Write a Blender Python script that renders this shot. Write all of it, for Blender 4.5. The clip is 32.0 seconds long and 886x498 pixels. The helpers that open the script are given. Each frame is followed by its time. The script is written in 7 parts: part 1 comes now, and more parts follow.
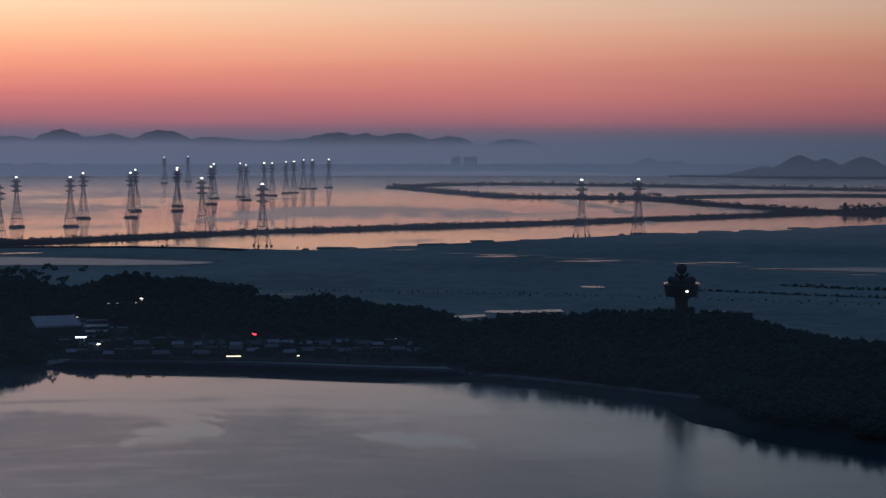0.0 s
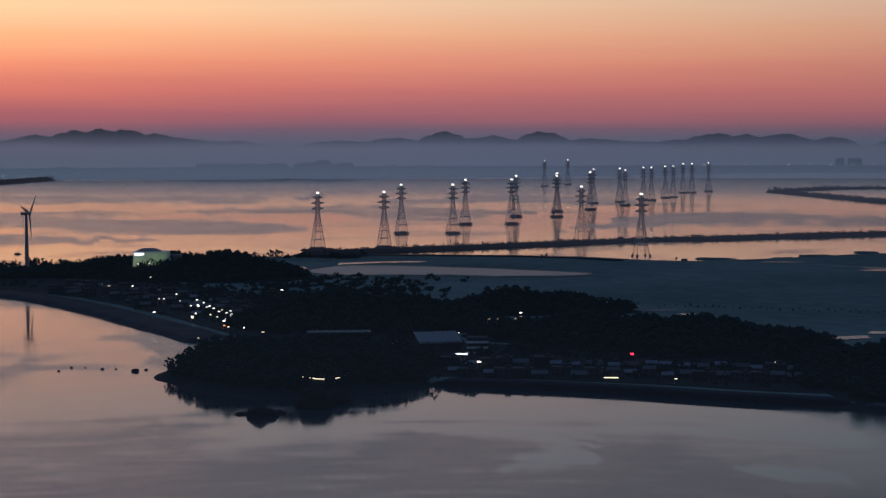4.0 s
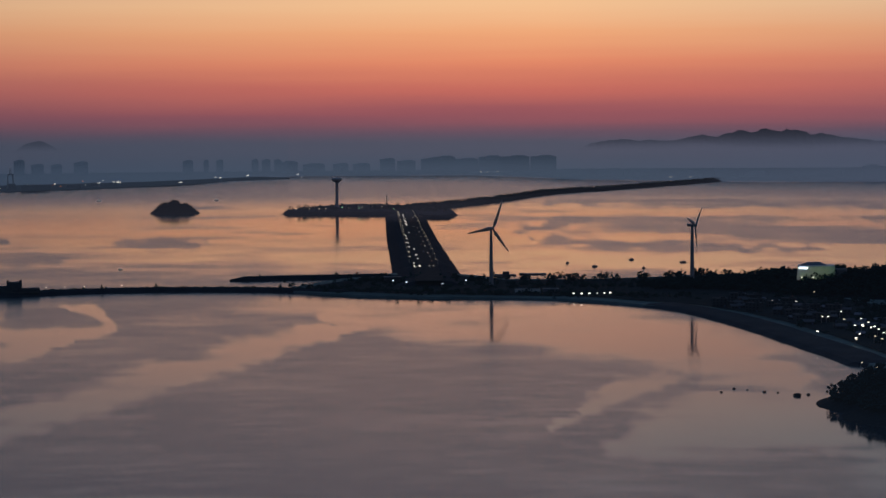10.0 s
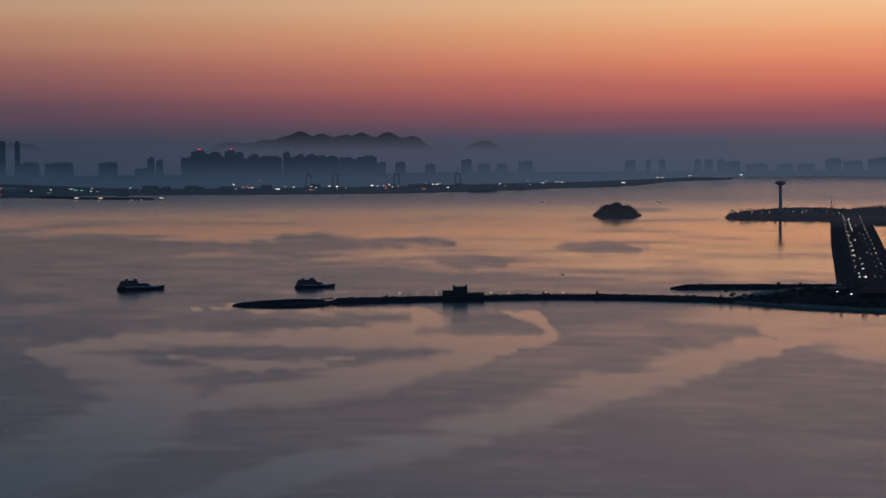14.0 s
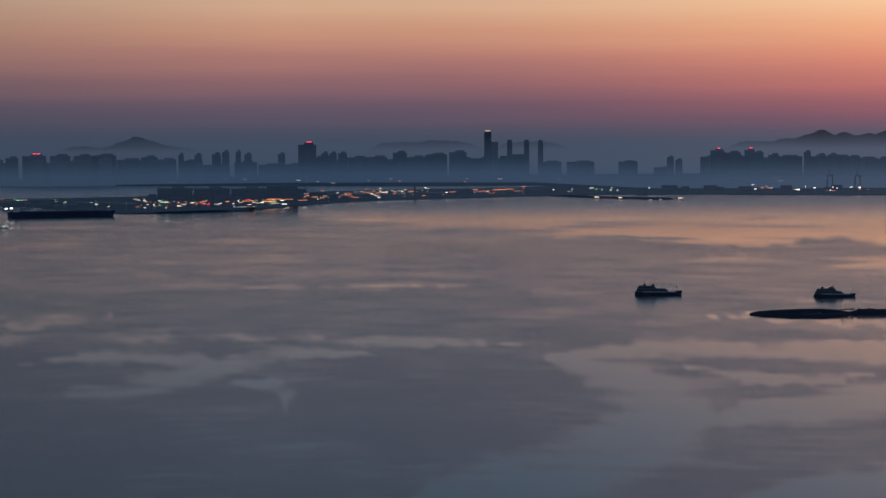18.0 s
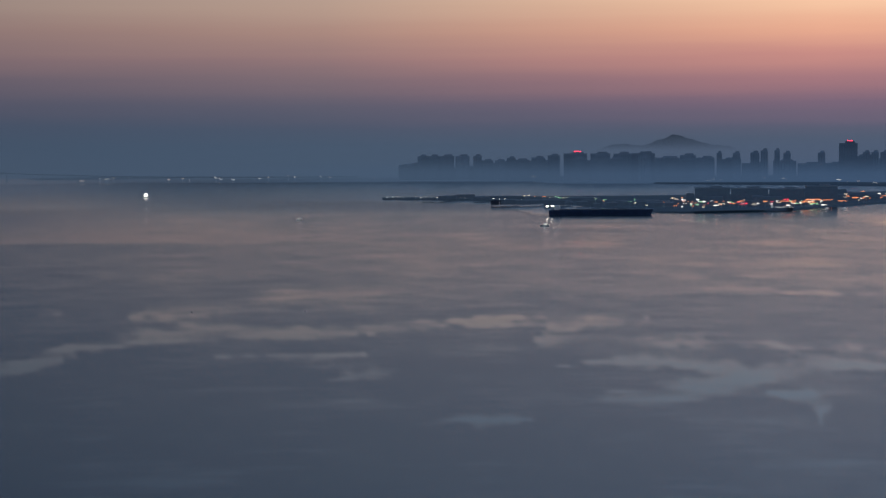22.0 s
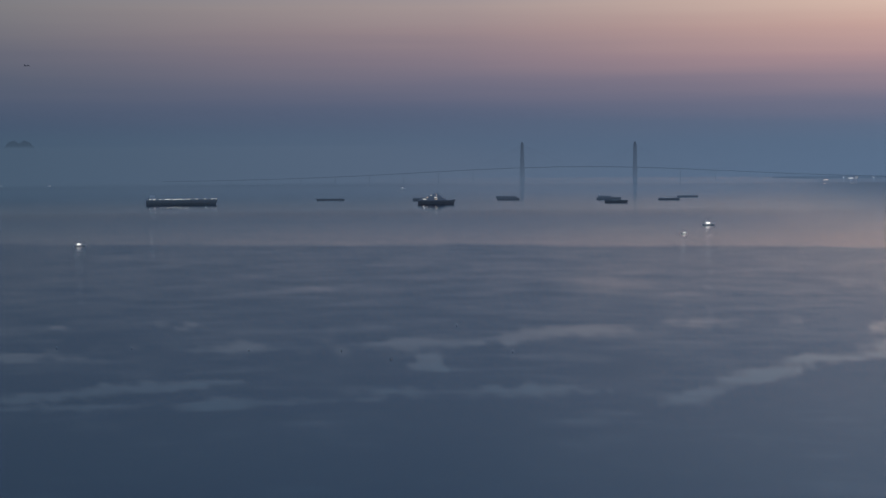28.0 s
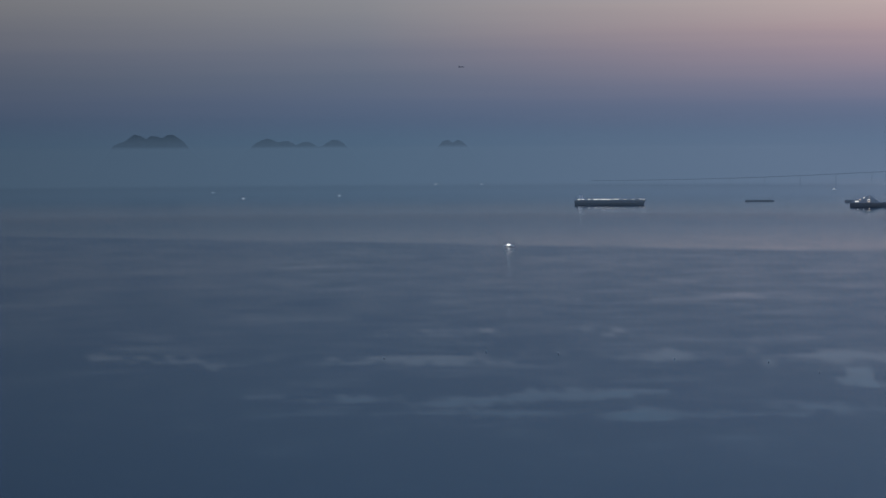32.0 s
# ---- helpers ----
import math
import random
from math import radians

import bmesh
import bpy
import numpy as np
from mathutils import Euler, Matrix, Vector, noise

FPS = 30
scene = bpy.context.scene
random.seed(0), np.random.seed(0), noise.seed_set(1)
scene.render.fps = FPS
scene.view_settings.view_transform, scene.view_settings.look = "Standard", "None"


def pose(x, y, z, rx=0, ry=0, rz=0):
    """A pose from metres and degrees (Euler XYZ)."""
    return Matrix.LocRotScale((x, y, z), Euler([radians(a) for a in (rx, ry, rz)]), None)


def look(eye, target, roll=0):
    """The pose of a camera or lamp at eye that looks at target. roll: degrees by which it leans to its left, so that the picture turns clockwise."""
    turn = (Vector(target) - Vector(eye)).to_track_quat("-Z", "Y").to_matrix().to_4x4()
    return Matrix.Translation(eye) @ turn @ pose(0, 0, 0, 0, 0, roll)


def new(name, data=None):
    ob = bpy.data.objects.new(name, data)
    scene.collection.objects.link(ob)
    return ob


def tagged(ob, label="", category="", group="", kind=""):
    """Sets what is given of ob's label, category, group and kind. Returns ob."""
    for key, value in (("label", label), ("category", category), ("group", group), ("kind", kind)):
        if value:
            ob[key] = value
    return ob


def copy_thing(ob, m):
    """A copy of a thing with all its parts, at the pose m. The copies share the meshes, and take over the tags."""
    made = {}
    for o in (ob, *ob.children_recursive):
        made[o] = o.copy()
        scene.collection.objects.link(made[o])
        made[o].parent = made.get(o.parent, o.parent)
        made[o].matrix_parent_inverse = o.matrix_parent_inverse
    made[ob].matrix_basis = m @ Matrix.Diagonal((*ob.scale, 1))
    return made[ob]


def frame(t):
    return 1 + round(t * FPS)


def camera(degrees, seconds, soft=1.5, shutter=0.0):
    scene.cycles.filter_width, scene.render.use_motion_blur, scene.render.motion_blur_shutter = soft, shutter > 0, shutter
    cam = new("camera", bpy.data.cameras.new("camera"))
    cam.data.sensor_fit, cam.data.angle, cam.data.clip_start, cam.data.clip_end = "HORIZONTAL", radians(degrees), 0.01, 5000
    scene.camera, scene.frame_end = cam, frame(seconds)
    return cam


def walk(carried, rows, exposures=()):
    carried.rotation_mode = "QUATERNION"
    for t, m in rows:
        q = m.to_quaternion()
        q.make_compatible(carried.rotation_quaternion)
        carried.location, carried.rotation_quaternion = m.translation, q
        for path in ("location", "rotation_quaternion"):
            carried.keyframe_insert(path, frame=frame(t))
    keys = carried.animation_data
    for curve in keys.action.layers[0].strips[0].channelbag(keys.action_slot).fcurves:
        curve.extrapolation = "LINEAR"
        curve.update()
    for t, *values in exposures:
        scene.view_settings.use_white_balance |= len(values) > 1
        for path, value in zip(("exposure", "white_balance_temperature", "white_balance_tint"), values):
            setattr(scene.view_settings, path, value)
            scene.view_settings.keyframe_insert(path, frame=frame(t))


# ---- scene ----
# A drone hovers over a bay at dusk, climbs straight up and pans to the left.
# Bearings are degrees clockwise from +y, ranges are metres from the foot of the camera's line.
PATH = [  # seconds, bearing, pitch, roll, height
    (0, 0, -3.424, -0.003, 72), (0.5, -1.057, -3.418, -0.008, 72.94), (1, -2.117, -3.42, -0.006, 73.9), (1.5, -3.292, -3.425, -0.004, 74.86),
    (2, -4.693, -3.43, -0.019, 75.81), (2.5, -6.322, -3.433, -0.058, 76.76), (3, -8.021, -3.436, -0.11, 77.69), (3.5, -9.73, -3.446, -0.177, 78.6),
    (5.5, -16.522, -3.462, -0.257, 81.96), (6, -18.229, -3.47, -0.315, 82.75), (6.5, -19.968, -3.473, -0.331, 83.53), (7, -21.575, -3.48, -0.332, 84.3),
    (7.5, -23.011, -3.486, -0.343, 85.07), (8, -24.579, -3.485, -0.353, 85.84), (8.5, -26.249, -3.479, -0.358, 86.6), (9, -27.945, -3.473, -0.373, 87.35),
    (9.5, -29.657, -3.465, -0.401, 88.08), (10, -31.357, -3.456, -0.438, 88.81), (10.5, -33.122, -3.45, -0.476, 89.55), (11, -34.865, -3.444, -0.485, 90.31),
    (11.5, -36.576, -3.435, -0.444, 91.08), (12, -38.076, -3.426, -0.388, 91.89), (12.5, -39.609, -3.425, -0.366, 92.74), (13, -41.286, -3.43, -0.385, 93.63),
    (13.5, -42.958, -3.444, -0.415, 94.56), (15.5, -50.145, -3.466, -0.43, 98.21), (16, -52.087, -3.48, -0.427, 99.03), (16.5, -54.075, -3.48, -0.432, 99.8),
    (17, -56.242, -3.473, -0.461, 100.54), (17.5, -58.24, -3.464, -0.475, 101.25), (18, -60.258, -3.455, -0.446, 101.93), (18.5, -62.535, -3.452, -0.402, 102.6),
    (19, -64.796, -3.449, -0.368, 103.25), (19.5, -66.848, -3.444, -0.342, 103.89), (20, -68.734, -3.443, -0.33, 104.53), (20.5, -70.648, -3.452, -0.323, 105.15),
    (21, -72.571, -3.461, -0.323, 105.76), (21.5, -74.487, -3.465, -0.342, 106.34), (22, -76.408, -3.466, -0.366, 106.91), (22.5, -78.337, -3.469, -0.381, 107.48),
    (23, -80.1, -3.467, -0.403, 108.05), (23.5, -82.029, -3.461, -0.433, 108.63), (24, -83.931, -3.459, -0.443, 109.23), (24.5, -85.84, -3.457, -0.428, 109.83),
    (25, -87.739, -3.45, -0.404, 110.43), (25.5, -89.594, -3.447, -0.382, 111.03), (27.5, -96.822, -3.451, -0.37, 113.52), (28, -98.598, -3.454, -0.378, 114.19),
    (28.5, -100.322, -3.456, -0.394, 114.88), (29, -102.016, -3.457, -0.39, 115.6), (29.5, -103.67, -3.462, -0.364, 116.33), (30, -105.263, -3.466, -0.339, 117.08),
    (30.5, -106.831, -3.465, -0.334, 117.84), (31, -108.399, -3.466, -0.341, 118.59), (31.5, -109.941, -3.468, -0.346, 119.34), (32, -111.488, -3.467, -0.342, 120.09),
]


def aim(bearing, pitch, roll, height):
    b, p = radians(bearing), radians(pitch)
    way = Vector((math.sin(b) * math.cos(p), math.cos(b) * math.cos(p), math.sin(p)))
    eye = Vector((0, 0, height))
    return look(eye, eye + 100 * way, roll)


cam = camera(26.326, 32.0, soft=1.5)
# the drone's camera opens up as it turns away from the glow
EXPOSURE = [(0, 0.67), (3, 0.48), (6, 0.24), (8, 0.11), (10, 0.0), (12, -0.04), (13, -0.05), (16, 0.22), (19, 0.63), (22, 1.03), (25, 1.42), (28, 1.76), (32, 2.14)]
walk(cam, [(t, aim(b, p, r, h)) for t, b, p, r, h in PATH], EXPOSURE)

# ---- light: the afterglow of a sun that has set, and the haze over the sea ----


def lin(r, g, b, a=1.0):
    """A linear colour from the 0..255 values of a screen."""
    f = lambda c: c / 12.92 if c <= 0.04045 else ((c + 0.055) / 1.055) ** 2.4
    return (f(r / 255), f(g / 255), f(b / 255), a)


def rise(e):
    """Where an elevation in degrees lies on the sky's ramps."""
    return ((max(e, -2) + 2) / 92) ** 0.4


# the sky's colours by elevation, at several bearings of the horizon
UPPER_EAST = [(5, (214, 172, 153)), (6.5, (178, 164, 161)), (9, (152, 160, 169)), (14, (130, 149, 171)), (28, (110, 130, 156)), (90, (56, 84, 126))]
UPPER = [(5, (222, 168, 142)), (6.5, (202, 160, 148)), (9, (164, 164, 168)), (14, (136, 151, 170)), (28, (110, 130, 156)), (90, (56, 84, 126))]
UPPER_GLOW = [(5, (228, 168, 140)), (6.5, (214, 162, 138)), (9, (182, 164, 156)), (14, (124, 143, 168)), (28, (100, 122, 154)), (90, (56, 84, 126))]
UPPER_MID = [(5, (175, 157, 147)), (6.5, (135, 141, 150)), (9, (113, 134, 155)), (14, (105, 128, 155)), (28, (92, 118, 150)), (90, (56, 84, 126))]
UPPER_DIM = [(5, (127, 134, 147)), (6.5, (109, 125, 145)), (9, (91, 117, 142)), (14, (77, 106, 137)), (28, (66, 92, 128)), (90, (56, 84, 126))]
SKY = [
    (4, -0.71, [(-1.2, (82, 97, 121)), (-0.3, (91, 97, 119)), (0.05, (122, 96, 112)), (0.6, (168, 107, 116)), (1.3, (196, 121, 118)), (2.2, (214, 143, 126)), (3.0, (226, 169, 142)), (3.9, (228, 190, 166))] + UPPER_EAST),
    (-12, -0.26, [(-1.2, (76, 89, 111)), (-0.3, (86, 89, 110)), (0.05, (112, 87, 103)), (0.6, (154, 95, 104)), (1.4, (192, 112, 107)), (2.2, (217, 138, 115)), (3.0, (229, 168, 132)), (3.9, (231, 192, 158))] + UPPER),
    (-28, 0.09, [(-1.2, (66, 79, 97)), (-0.3, (81, 80, 95)), (0.05, (106, 78, 92)), (0.6, (146, 83, 90)), (1.4, (192, 104, 92)), (2.2, (221, 134, 101)), (3.0, (233, 164, 118)), (3.9, (237, 188, 142))] + UPPER_GLOW),
    (-65, -0.53, [(-1.2, (56, 76, 102)), (-0.3, (68, 78, 96)), (0.2, (79, 80, 98)), (0.9, (104, 87, 103)), (1.6, (141, 102, 108)), (2.3, (173, 121, 114)), (3.1, (200, 147, 123)), (3.9, (213, 172, 142))] + UPPER_MID),
    (-80, -1.05, [(-1.2, (70, 89, 112)), (-0.3, (72, 88, 109)), (0.2, (78, 87, 107)), (0.9, (96, 94, 110)), (1.6, (122, 106, 115)), (2.3, (149, 120, 121)), (3.1, (171, 138, 128)), (3.9, (184, 157, 142))] + UPPER_MID),
    (-98, -1.66, [(-1.2, (84, 100, 122)), (-0.3, (76, 94, 118)), (0.3, (79, 93, 117)), (1.0, (92, 98, 120)), (1.7, (112, 108, 125)), (2.4, (131, 118, 129)), (3.1, (148, 130, 134)), (3.9, (160, 145, 144))] + UPPER_DIM),
    (-114, -2.02, [(-1.2, (76, 97, 119)), (-0.3, (69, 93, 118)), (0.3, (75, 92, 117)), (1.0, (84, 97, 120)), (1.7, (93, 103, 122)), (2.4, (104, 110, 126)), (3.1, (116, 119, 130)), (3.9, (129, 130, 136))] + UPPER_DIM),
]
SKY = [(18, -1.3, SKY[0][2])] + SKY + [(-128, -2.6, SKY[-1][2]), (-155, -1.7, SKY[-1][2])]


def sky_colour(bearing_gain, e, colour):
    """A sky colour dimmed by its bearing's stops; the sky overhead is one for all bearings."""
    k = 2 ** (bearing_gain * min(1.0, max(0.0, (90 - e) / 76)))
    return tuple(c * k for c in lin(*colour)[:3]) + (1.0,)


def math_node(tree, operation, a, b=None, c=None):
    n = tree.nodes.new("ShaderNodeMath")
    n.operation = operation
    for slot, value in zip(n.inputs, (a, b, c)):
        if value is None:
            continue
        if isinstance(value, (int, float)):
            slot.default_value = value
        else:
            tree.links.new(value, slot)
    return n.outputs[0]


def ramp_node(tree, factor, stops, ease="LINEAR"):
    n = tree.nodes.new("ShaderNodeValToRGB")
    n.color_ramp.interpolation = ease
    e = n.color_ramp.elements
    while len(e) < len(stops):
        e.new(0.5)
    for slot, (at_, colour) in zip(e, stops):
        slot.position, slot.color = at_, colour
    tree.links.new(factor, n.inputs[0])
    return n.outputs[0]


def mix_node(tree, factor, a, b):
    n = tree.nodes.new("ShaderNodeMix")
    n.data_type = "RGBA"
    for slot, value in ((n.inputs[0], factor), (n.inputs[6], a), (n.inputs[7], b)):
        if isinstance(value, (int, float)):
            slot.default_value = value
        elif isinstance(value, tuple):
            slot.default_value = value
        else:
            tree.links.new(value, slot)
    return n.outputs[2]


def bearing_node(tree, vector):
    """The bearing of a direction in degrees, and its parts."""
    split = tree.nodes.new("ShaderNodeSeparateXYZ")
    tree.links.new(vector, split.inputs[0])
    turn = math_node(tree, "ARCTAN2", split.outputs[0], split.outputs[1])
    return math_node(tree, "MULTIPLY", turn, 180 / math.pi), split.outputs


def blend_bearings(tree, bearing, colours):
    """Colours at falling bearings, melted into one another; the last one also closes the ring behind."""
    out = colours[0][1]
    for (b0, _), (b1, colour) in zip(colours, colours[1:]):
        m = tree.nodes.new("ShaderNodeMapRange")
        m.interpolation_type = "SMOOTHSTEP" if b0 == -28 else "LINEAR"
        tree.links.new(bearing, m.inputs[0])
        m.inputs[1].default_value, m.inputs[2].default_value = b0, b1
        out = mix_node(tree, m.outputs[0], out, colour)
    m = tree.nodes.new("ShaderNodeMapRange")
    tree.links.new(bearing, m.inputs[0])
    m.inputs[1].default_value, m.inputs[2].default_value = 30, 110
    return mix_node(tree, m.outputs[0], out, colours[-1][1])


world = bpy.data.worlds.new("dusk_sky")
scene.world = world
world.use_nodes = True
tree = world.node_tree
tree.nodes.clear()
coord = tree.nodes.new("ShaderNodeTexCoord")
bearing, axes = bearing_node(tree, coord.outputs["Generated"])
elevation = math_node(tree, "MULTIPLY", math_node(tree, "ARCSINE", axes[2]), 180 / math.pi)
# faint uneven streaks of haze
stretch = tree.nodes.new("ShaderNodeMapping")
stretch.inputs["Scale"].default_value = (2.2, 2.2, 55)
tree.links.new(coord.outputs["Generated"], stretch.inputs[0])
streak = tree.nodes.new("ShaderNodeTexNoise")
streak.inputs["Scale"].default_value, streak.inputs["Detail"].default_value = 2.0, 3.0
tree.links.new(stretch.outputs[0], streak.inputs["Vector"])
uneven = math_node(tree, "MULTIPLY_ADD", streak.outputs[0], 0.5, -0.25)
lifted = math_node(tree, "ADD", elevation, uneven)
height = math_node(tree, "POWER", math_node(tree, "DIVIDE", math_node(tree, "MAXIMUM", math_node(tree, "ADD", lifted, 2), 0), 92), 0.4)
rings = [(b, ramp_node(tree, height, [(rise(e), sky_colour(gain, e, c)) for e, c in stops])) for b, gain, stops in SKY]
backing = tree.nodes.new("ShaderNodeBackground")
backing.inputs[1].default_value = 1.0
tree.links.new(blend_bearings(tree, bearing, rings), backing.inputs[0])
sink = tree.nodes.new("ShaderNodeOutputWorld")
tree.links.new(backing.outputs[0], sink.inputs[0])

# ---- materials ----


def material(name, colour, roughness=0.8, second=None, scale=1.0, bump=0.0, metallic=0.0, detail=6.0, glow=0.0, random_tint=0.0):
    """A surface with two scales of stain between colour and second, and fine relief; scale: patches a metre."""
    m = bpy.data.materials.new(name)
    m.use_nodes = True
    t = m.node_tree
    p = t.nodes["Principled BSDF"]
    p.inputs["Roughness"].default_value, p.inputs["Metallic"].default_value = roughness, metallic
    p.inputs["IOR"].default_value = 1.08 if roughness > 0.8 else 1.45
    second = second or tuple(c * 0.7 for c in colour)
    place = t.nodes.new("ShaderNodeTexCoord")
    wide, fine = t.nodes.new("ShaderNodeTexNoise"), t.nodes.new("ShaderNodeTexNoise")
    for n, k in ((wide, scale * 0.25), (fine, scale * 3)):
        n.inputs["Scale"].default_value, n.inputs["Detail"].default_value = k, detail
        t.links.new(place.outputs["Object"], n.inputs["Vector"])
    both = math_node(t, "ADD", math_node(t, "MULTIPLY", wide.outputs[0], 0.6), math_node(t, "MULTIPLY", fine.outputs[0], 0.4))
    factor = ramp_node(t, both, [(0.38, (0, 0, 0, 1)), (0.62, (1, 1, 1, 1))])
    out = mix_node(t, factor, (*colour, 1), (*second, 1))
    if random_tint:
        info = t.nodes.new("ShaderNodeObjectInfo")
        k = math_node(t, "MULTIPLY_ADD", info.outputs["Random"], random_tint, 1 - random_tint / 2)
        hsv = t.nodes.new("ShaderNodeHueSaturation")
        t.links.new(k, hsv.inputs["Value"])
        t.links.new(out, hsv.inputs["Color"])
        out = hsv.outputs[0]
    t.links.new(out, p.inputs["Base Color"])
    if bump:
        b = t.nodes.new("ShaderNodeBump")
        b.inputs["Strength"].default_value, b.inputs["Distance"].default_value = bump, 0.3 / scale
        t.links.new(fine.outputs[0], b.inputs["Height"])
        t.links.new(b.outputs[0], p.inputs["Normal"])
    if glow:
        p.inputs["Emission Color"].default_value = (*colour, 1)
        p.inputs["Emission Strength"].default_value = glow
    return m


def lamp_material(name, colour, strength):
    m = bpy.data.materials.new(name)
    m.use_nodes = True
    p = m.node_tree.nodes["Principled BSDF"]
    p.inputs["Base Color"].default_value = (*colour, 1)
    p.inputs["Emission Color"].default_value = (*colour, 1)
    p.inputs["Emission Strength"].default_value = strength
    return m


def water_material():
    """Still sea: smooth slicks that mirror the low glow, between patches roughened by a light breeze."""
    m = bpy.data.materials.new("sea_water")
    m.use_nodes = True
    t = m.node_tree
    p = t.nodes["Principled BSDF"]
    p.inputs["Base Color"].default_value = (0.016, 0.036, 0.050, 1)
    p.inputs["IOR"].default_value = 1.333
    place = t.nodes.new("ShaderNodeTexCoord")

    def layer(sx, sy, turn, scale, detail, warp):
        mp = t.nodes.new("ShaderNodeMapping")
        mp.vector_type = "TEXTURE"
        mp.inputs["Scale"].default_value, mp.inputs["Rotation"].default_value = (1 / sx, 1 / sy, 1), (0, 0, radians(turn))
        t.links.new(place.outputs["Object"], mp.inputs[0])
        n = t.nodes.new("ShaderNodeTexNoise")
        n.inputs["Scale"].default_value, n.inputs["Detail"].default_value, n.inputs["Distortion"].default_value = scale, detail, warp
        t.links.new(mp.outputs[0], n.inputs["Vector"])
        return n.outputs[0]

    def ease(value, a, b, low, high):
        r = t.nodes.new("ShaderNodeMapRange")
        r.interpolation_type = "SMOOTHSTEP"
        t.links.new(value, r.inputs[0])
        for slot, v in zip(r.inputs[1:5], (a, b, low, high)):
            slot.default_value = v
        return r.outputs[0]

    where = t.nodes.new("ShaderNodeSeparateXYZ")
    t.links.new(place.outputs["Object"], where.inputs[0])
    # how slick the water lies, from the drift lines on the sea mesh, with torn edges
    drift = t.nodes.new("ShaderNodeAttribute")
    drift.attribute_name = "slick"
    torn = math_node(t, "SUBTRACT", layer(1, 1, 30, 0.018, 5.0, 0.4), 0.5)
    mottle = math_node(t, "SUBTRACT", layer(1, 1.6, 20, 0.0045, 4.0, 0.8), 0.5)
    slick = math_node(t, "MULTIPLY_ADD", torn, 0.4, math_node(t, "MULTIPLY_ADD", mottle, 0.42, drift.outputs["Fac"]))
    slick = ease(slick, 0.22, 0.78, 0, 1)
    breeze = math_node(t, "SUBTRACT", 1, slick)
    # the breeze stops at a long line far out; beyond it the sea lies smooth
    ragged = math_node(t, "MULTIPLY_ADD", layer(1, 0.4, 0, 0.012, 3.0, 0.5), 120, where.outputs[0])
    ragged = math_node(t, "ADD", ragged, math_node(t, "MULTIPLY", math_node(t, "MAXIMUM", math_node(t, "ADD", where.outputs[1], -100), 0), -0.5))
    line = ease(ragged, -1900, -1850, 0, 1)
    south = ease(where.outputs[1], 60, 420, 1, 0)
    windy = math_node(t, "MULTIPLY", line, south)
    calm = math_node(t, "MULTIPLY", math_node(t, "SUBTRACT", 1, line), south)
    breeze = math_node(t, "MULTIPLY", breeze, math_node(t, "SUBTRACT", 1, calm))
    # the lake beyond the dykes lies stiller than the bay
    lake = ease(where.outputs[1], 900, 1150, 1, 0)
    offing = ease(where.outputs[0], -600, -1700, 1.0, 0.6)
    breeze = math_node(t, "MULTIPLY", breeze, math_node(t, "MULTIPLY_ADD", lake, math_node(t, "SUBTRACT", offing, 1), 1))
    rough = math_node(t, "MULTIPLY_ADD", breeze, 0.165, 0.09)
    rough = math_node(t, "MULTIPLY_ADD", math_node(t, "SUBTRACT", 1, lake), -0.015, rough)
    rough = math_node(t, "MULTIPLY_ADD", windy, 0.02, rough)
    rough = math_node(t, "MULTIPLY_ADD", calm, 0.03, rough)
    # the woods keep the wind off the water below them
    lee = None
    for cx, cy, reach in ((-185, 575, 80), (-100, 575, 70), (-20, 560, 70), (60, 490, 100), (120, 420, 110), (-330, 760, 90), (-560, 830, 80)):
        span = t.nodes.new("ShaderNodeVectorMath")
        span.operation = "DISTANCE"
        span.inputs[1].default_value = (cx, cy, 0)
        t.links.new(place.outputs["Object"], span.inputs[0])
        one = ease(math_node(t, "MULTIPLY_ADD", mottle, 60, span.outputs["Value"]), reach * 0.4, reach, 1, 0)
        lee = one if lee is None else math_node(t, "MAXIMUM", lee, one)
    rough = math_node(t, "MULTIPLY", rough, math_node(t, "MULTIPLY_ADD", lee, -0.42, 1))
    # faint level streaks
    wavelet = math_node(t, "SUBTRACT", layer(1, 1.4, 10, 0.011, 2.0, 0.4), 0.5)
    rough = math_node(t, "MULTIPLY_ADD", math_node(t, "MULTIPLY", wavelet, 0.1), math_node(t, "ADD", breeze, 0.12), rough)
    # fine threads of ripples, lying along the circles round the bay
    bearing, _ = bearing_node(t, place.outputs["Object"])
    far = t.nodes.new("ShaderNodeVectorMath")
    far.operation = "LENGTH"
    t.links.new(place.outputs["Object"], far.inputs[0])
    thread = t.nodes.new("ShaderNodeCombineXYZ")
    t.links.new(math_node(t, "MULTIPLY", bearing, 0.55), thread.inputs[0])
    t.links.new(math_node(t, "MULTIPLY", math_node(t, "ARCTANGENT", math_node(t, "DIVIDE", 95, far.outputs["Value"])), 520), thread.inputs[1])
    fine = t.nodes.new("ShaderNodeTexNoise")
    fine.inputs["Scale"].default_value, fine.inputs["Detail"].default_value = 1.0, 3.0
    t.links.new(thread.outputs[0], fine.inputs["Vector"])
    rough = math_node(t, "MULTIPLY_ADD", math_node(t, "SUBTRACT", fine.outputs[0], 0.5), math_node(t, "MULTIPLY_ADD", rough, 0.42, 0.02), rough)
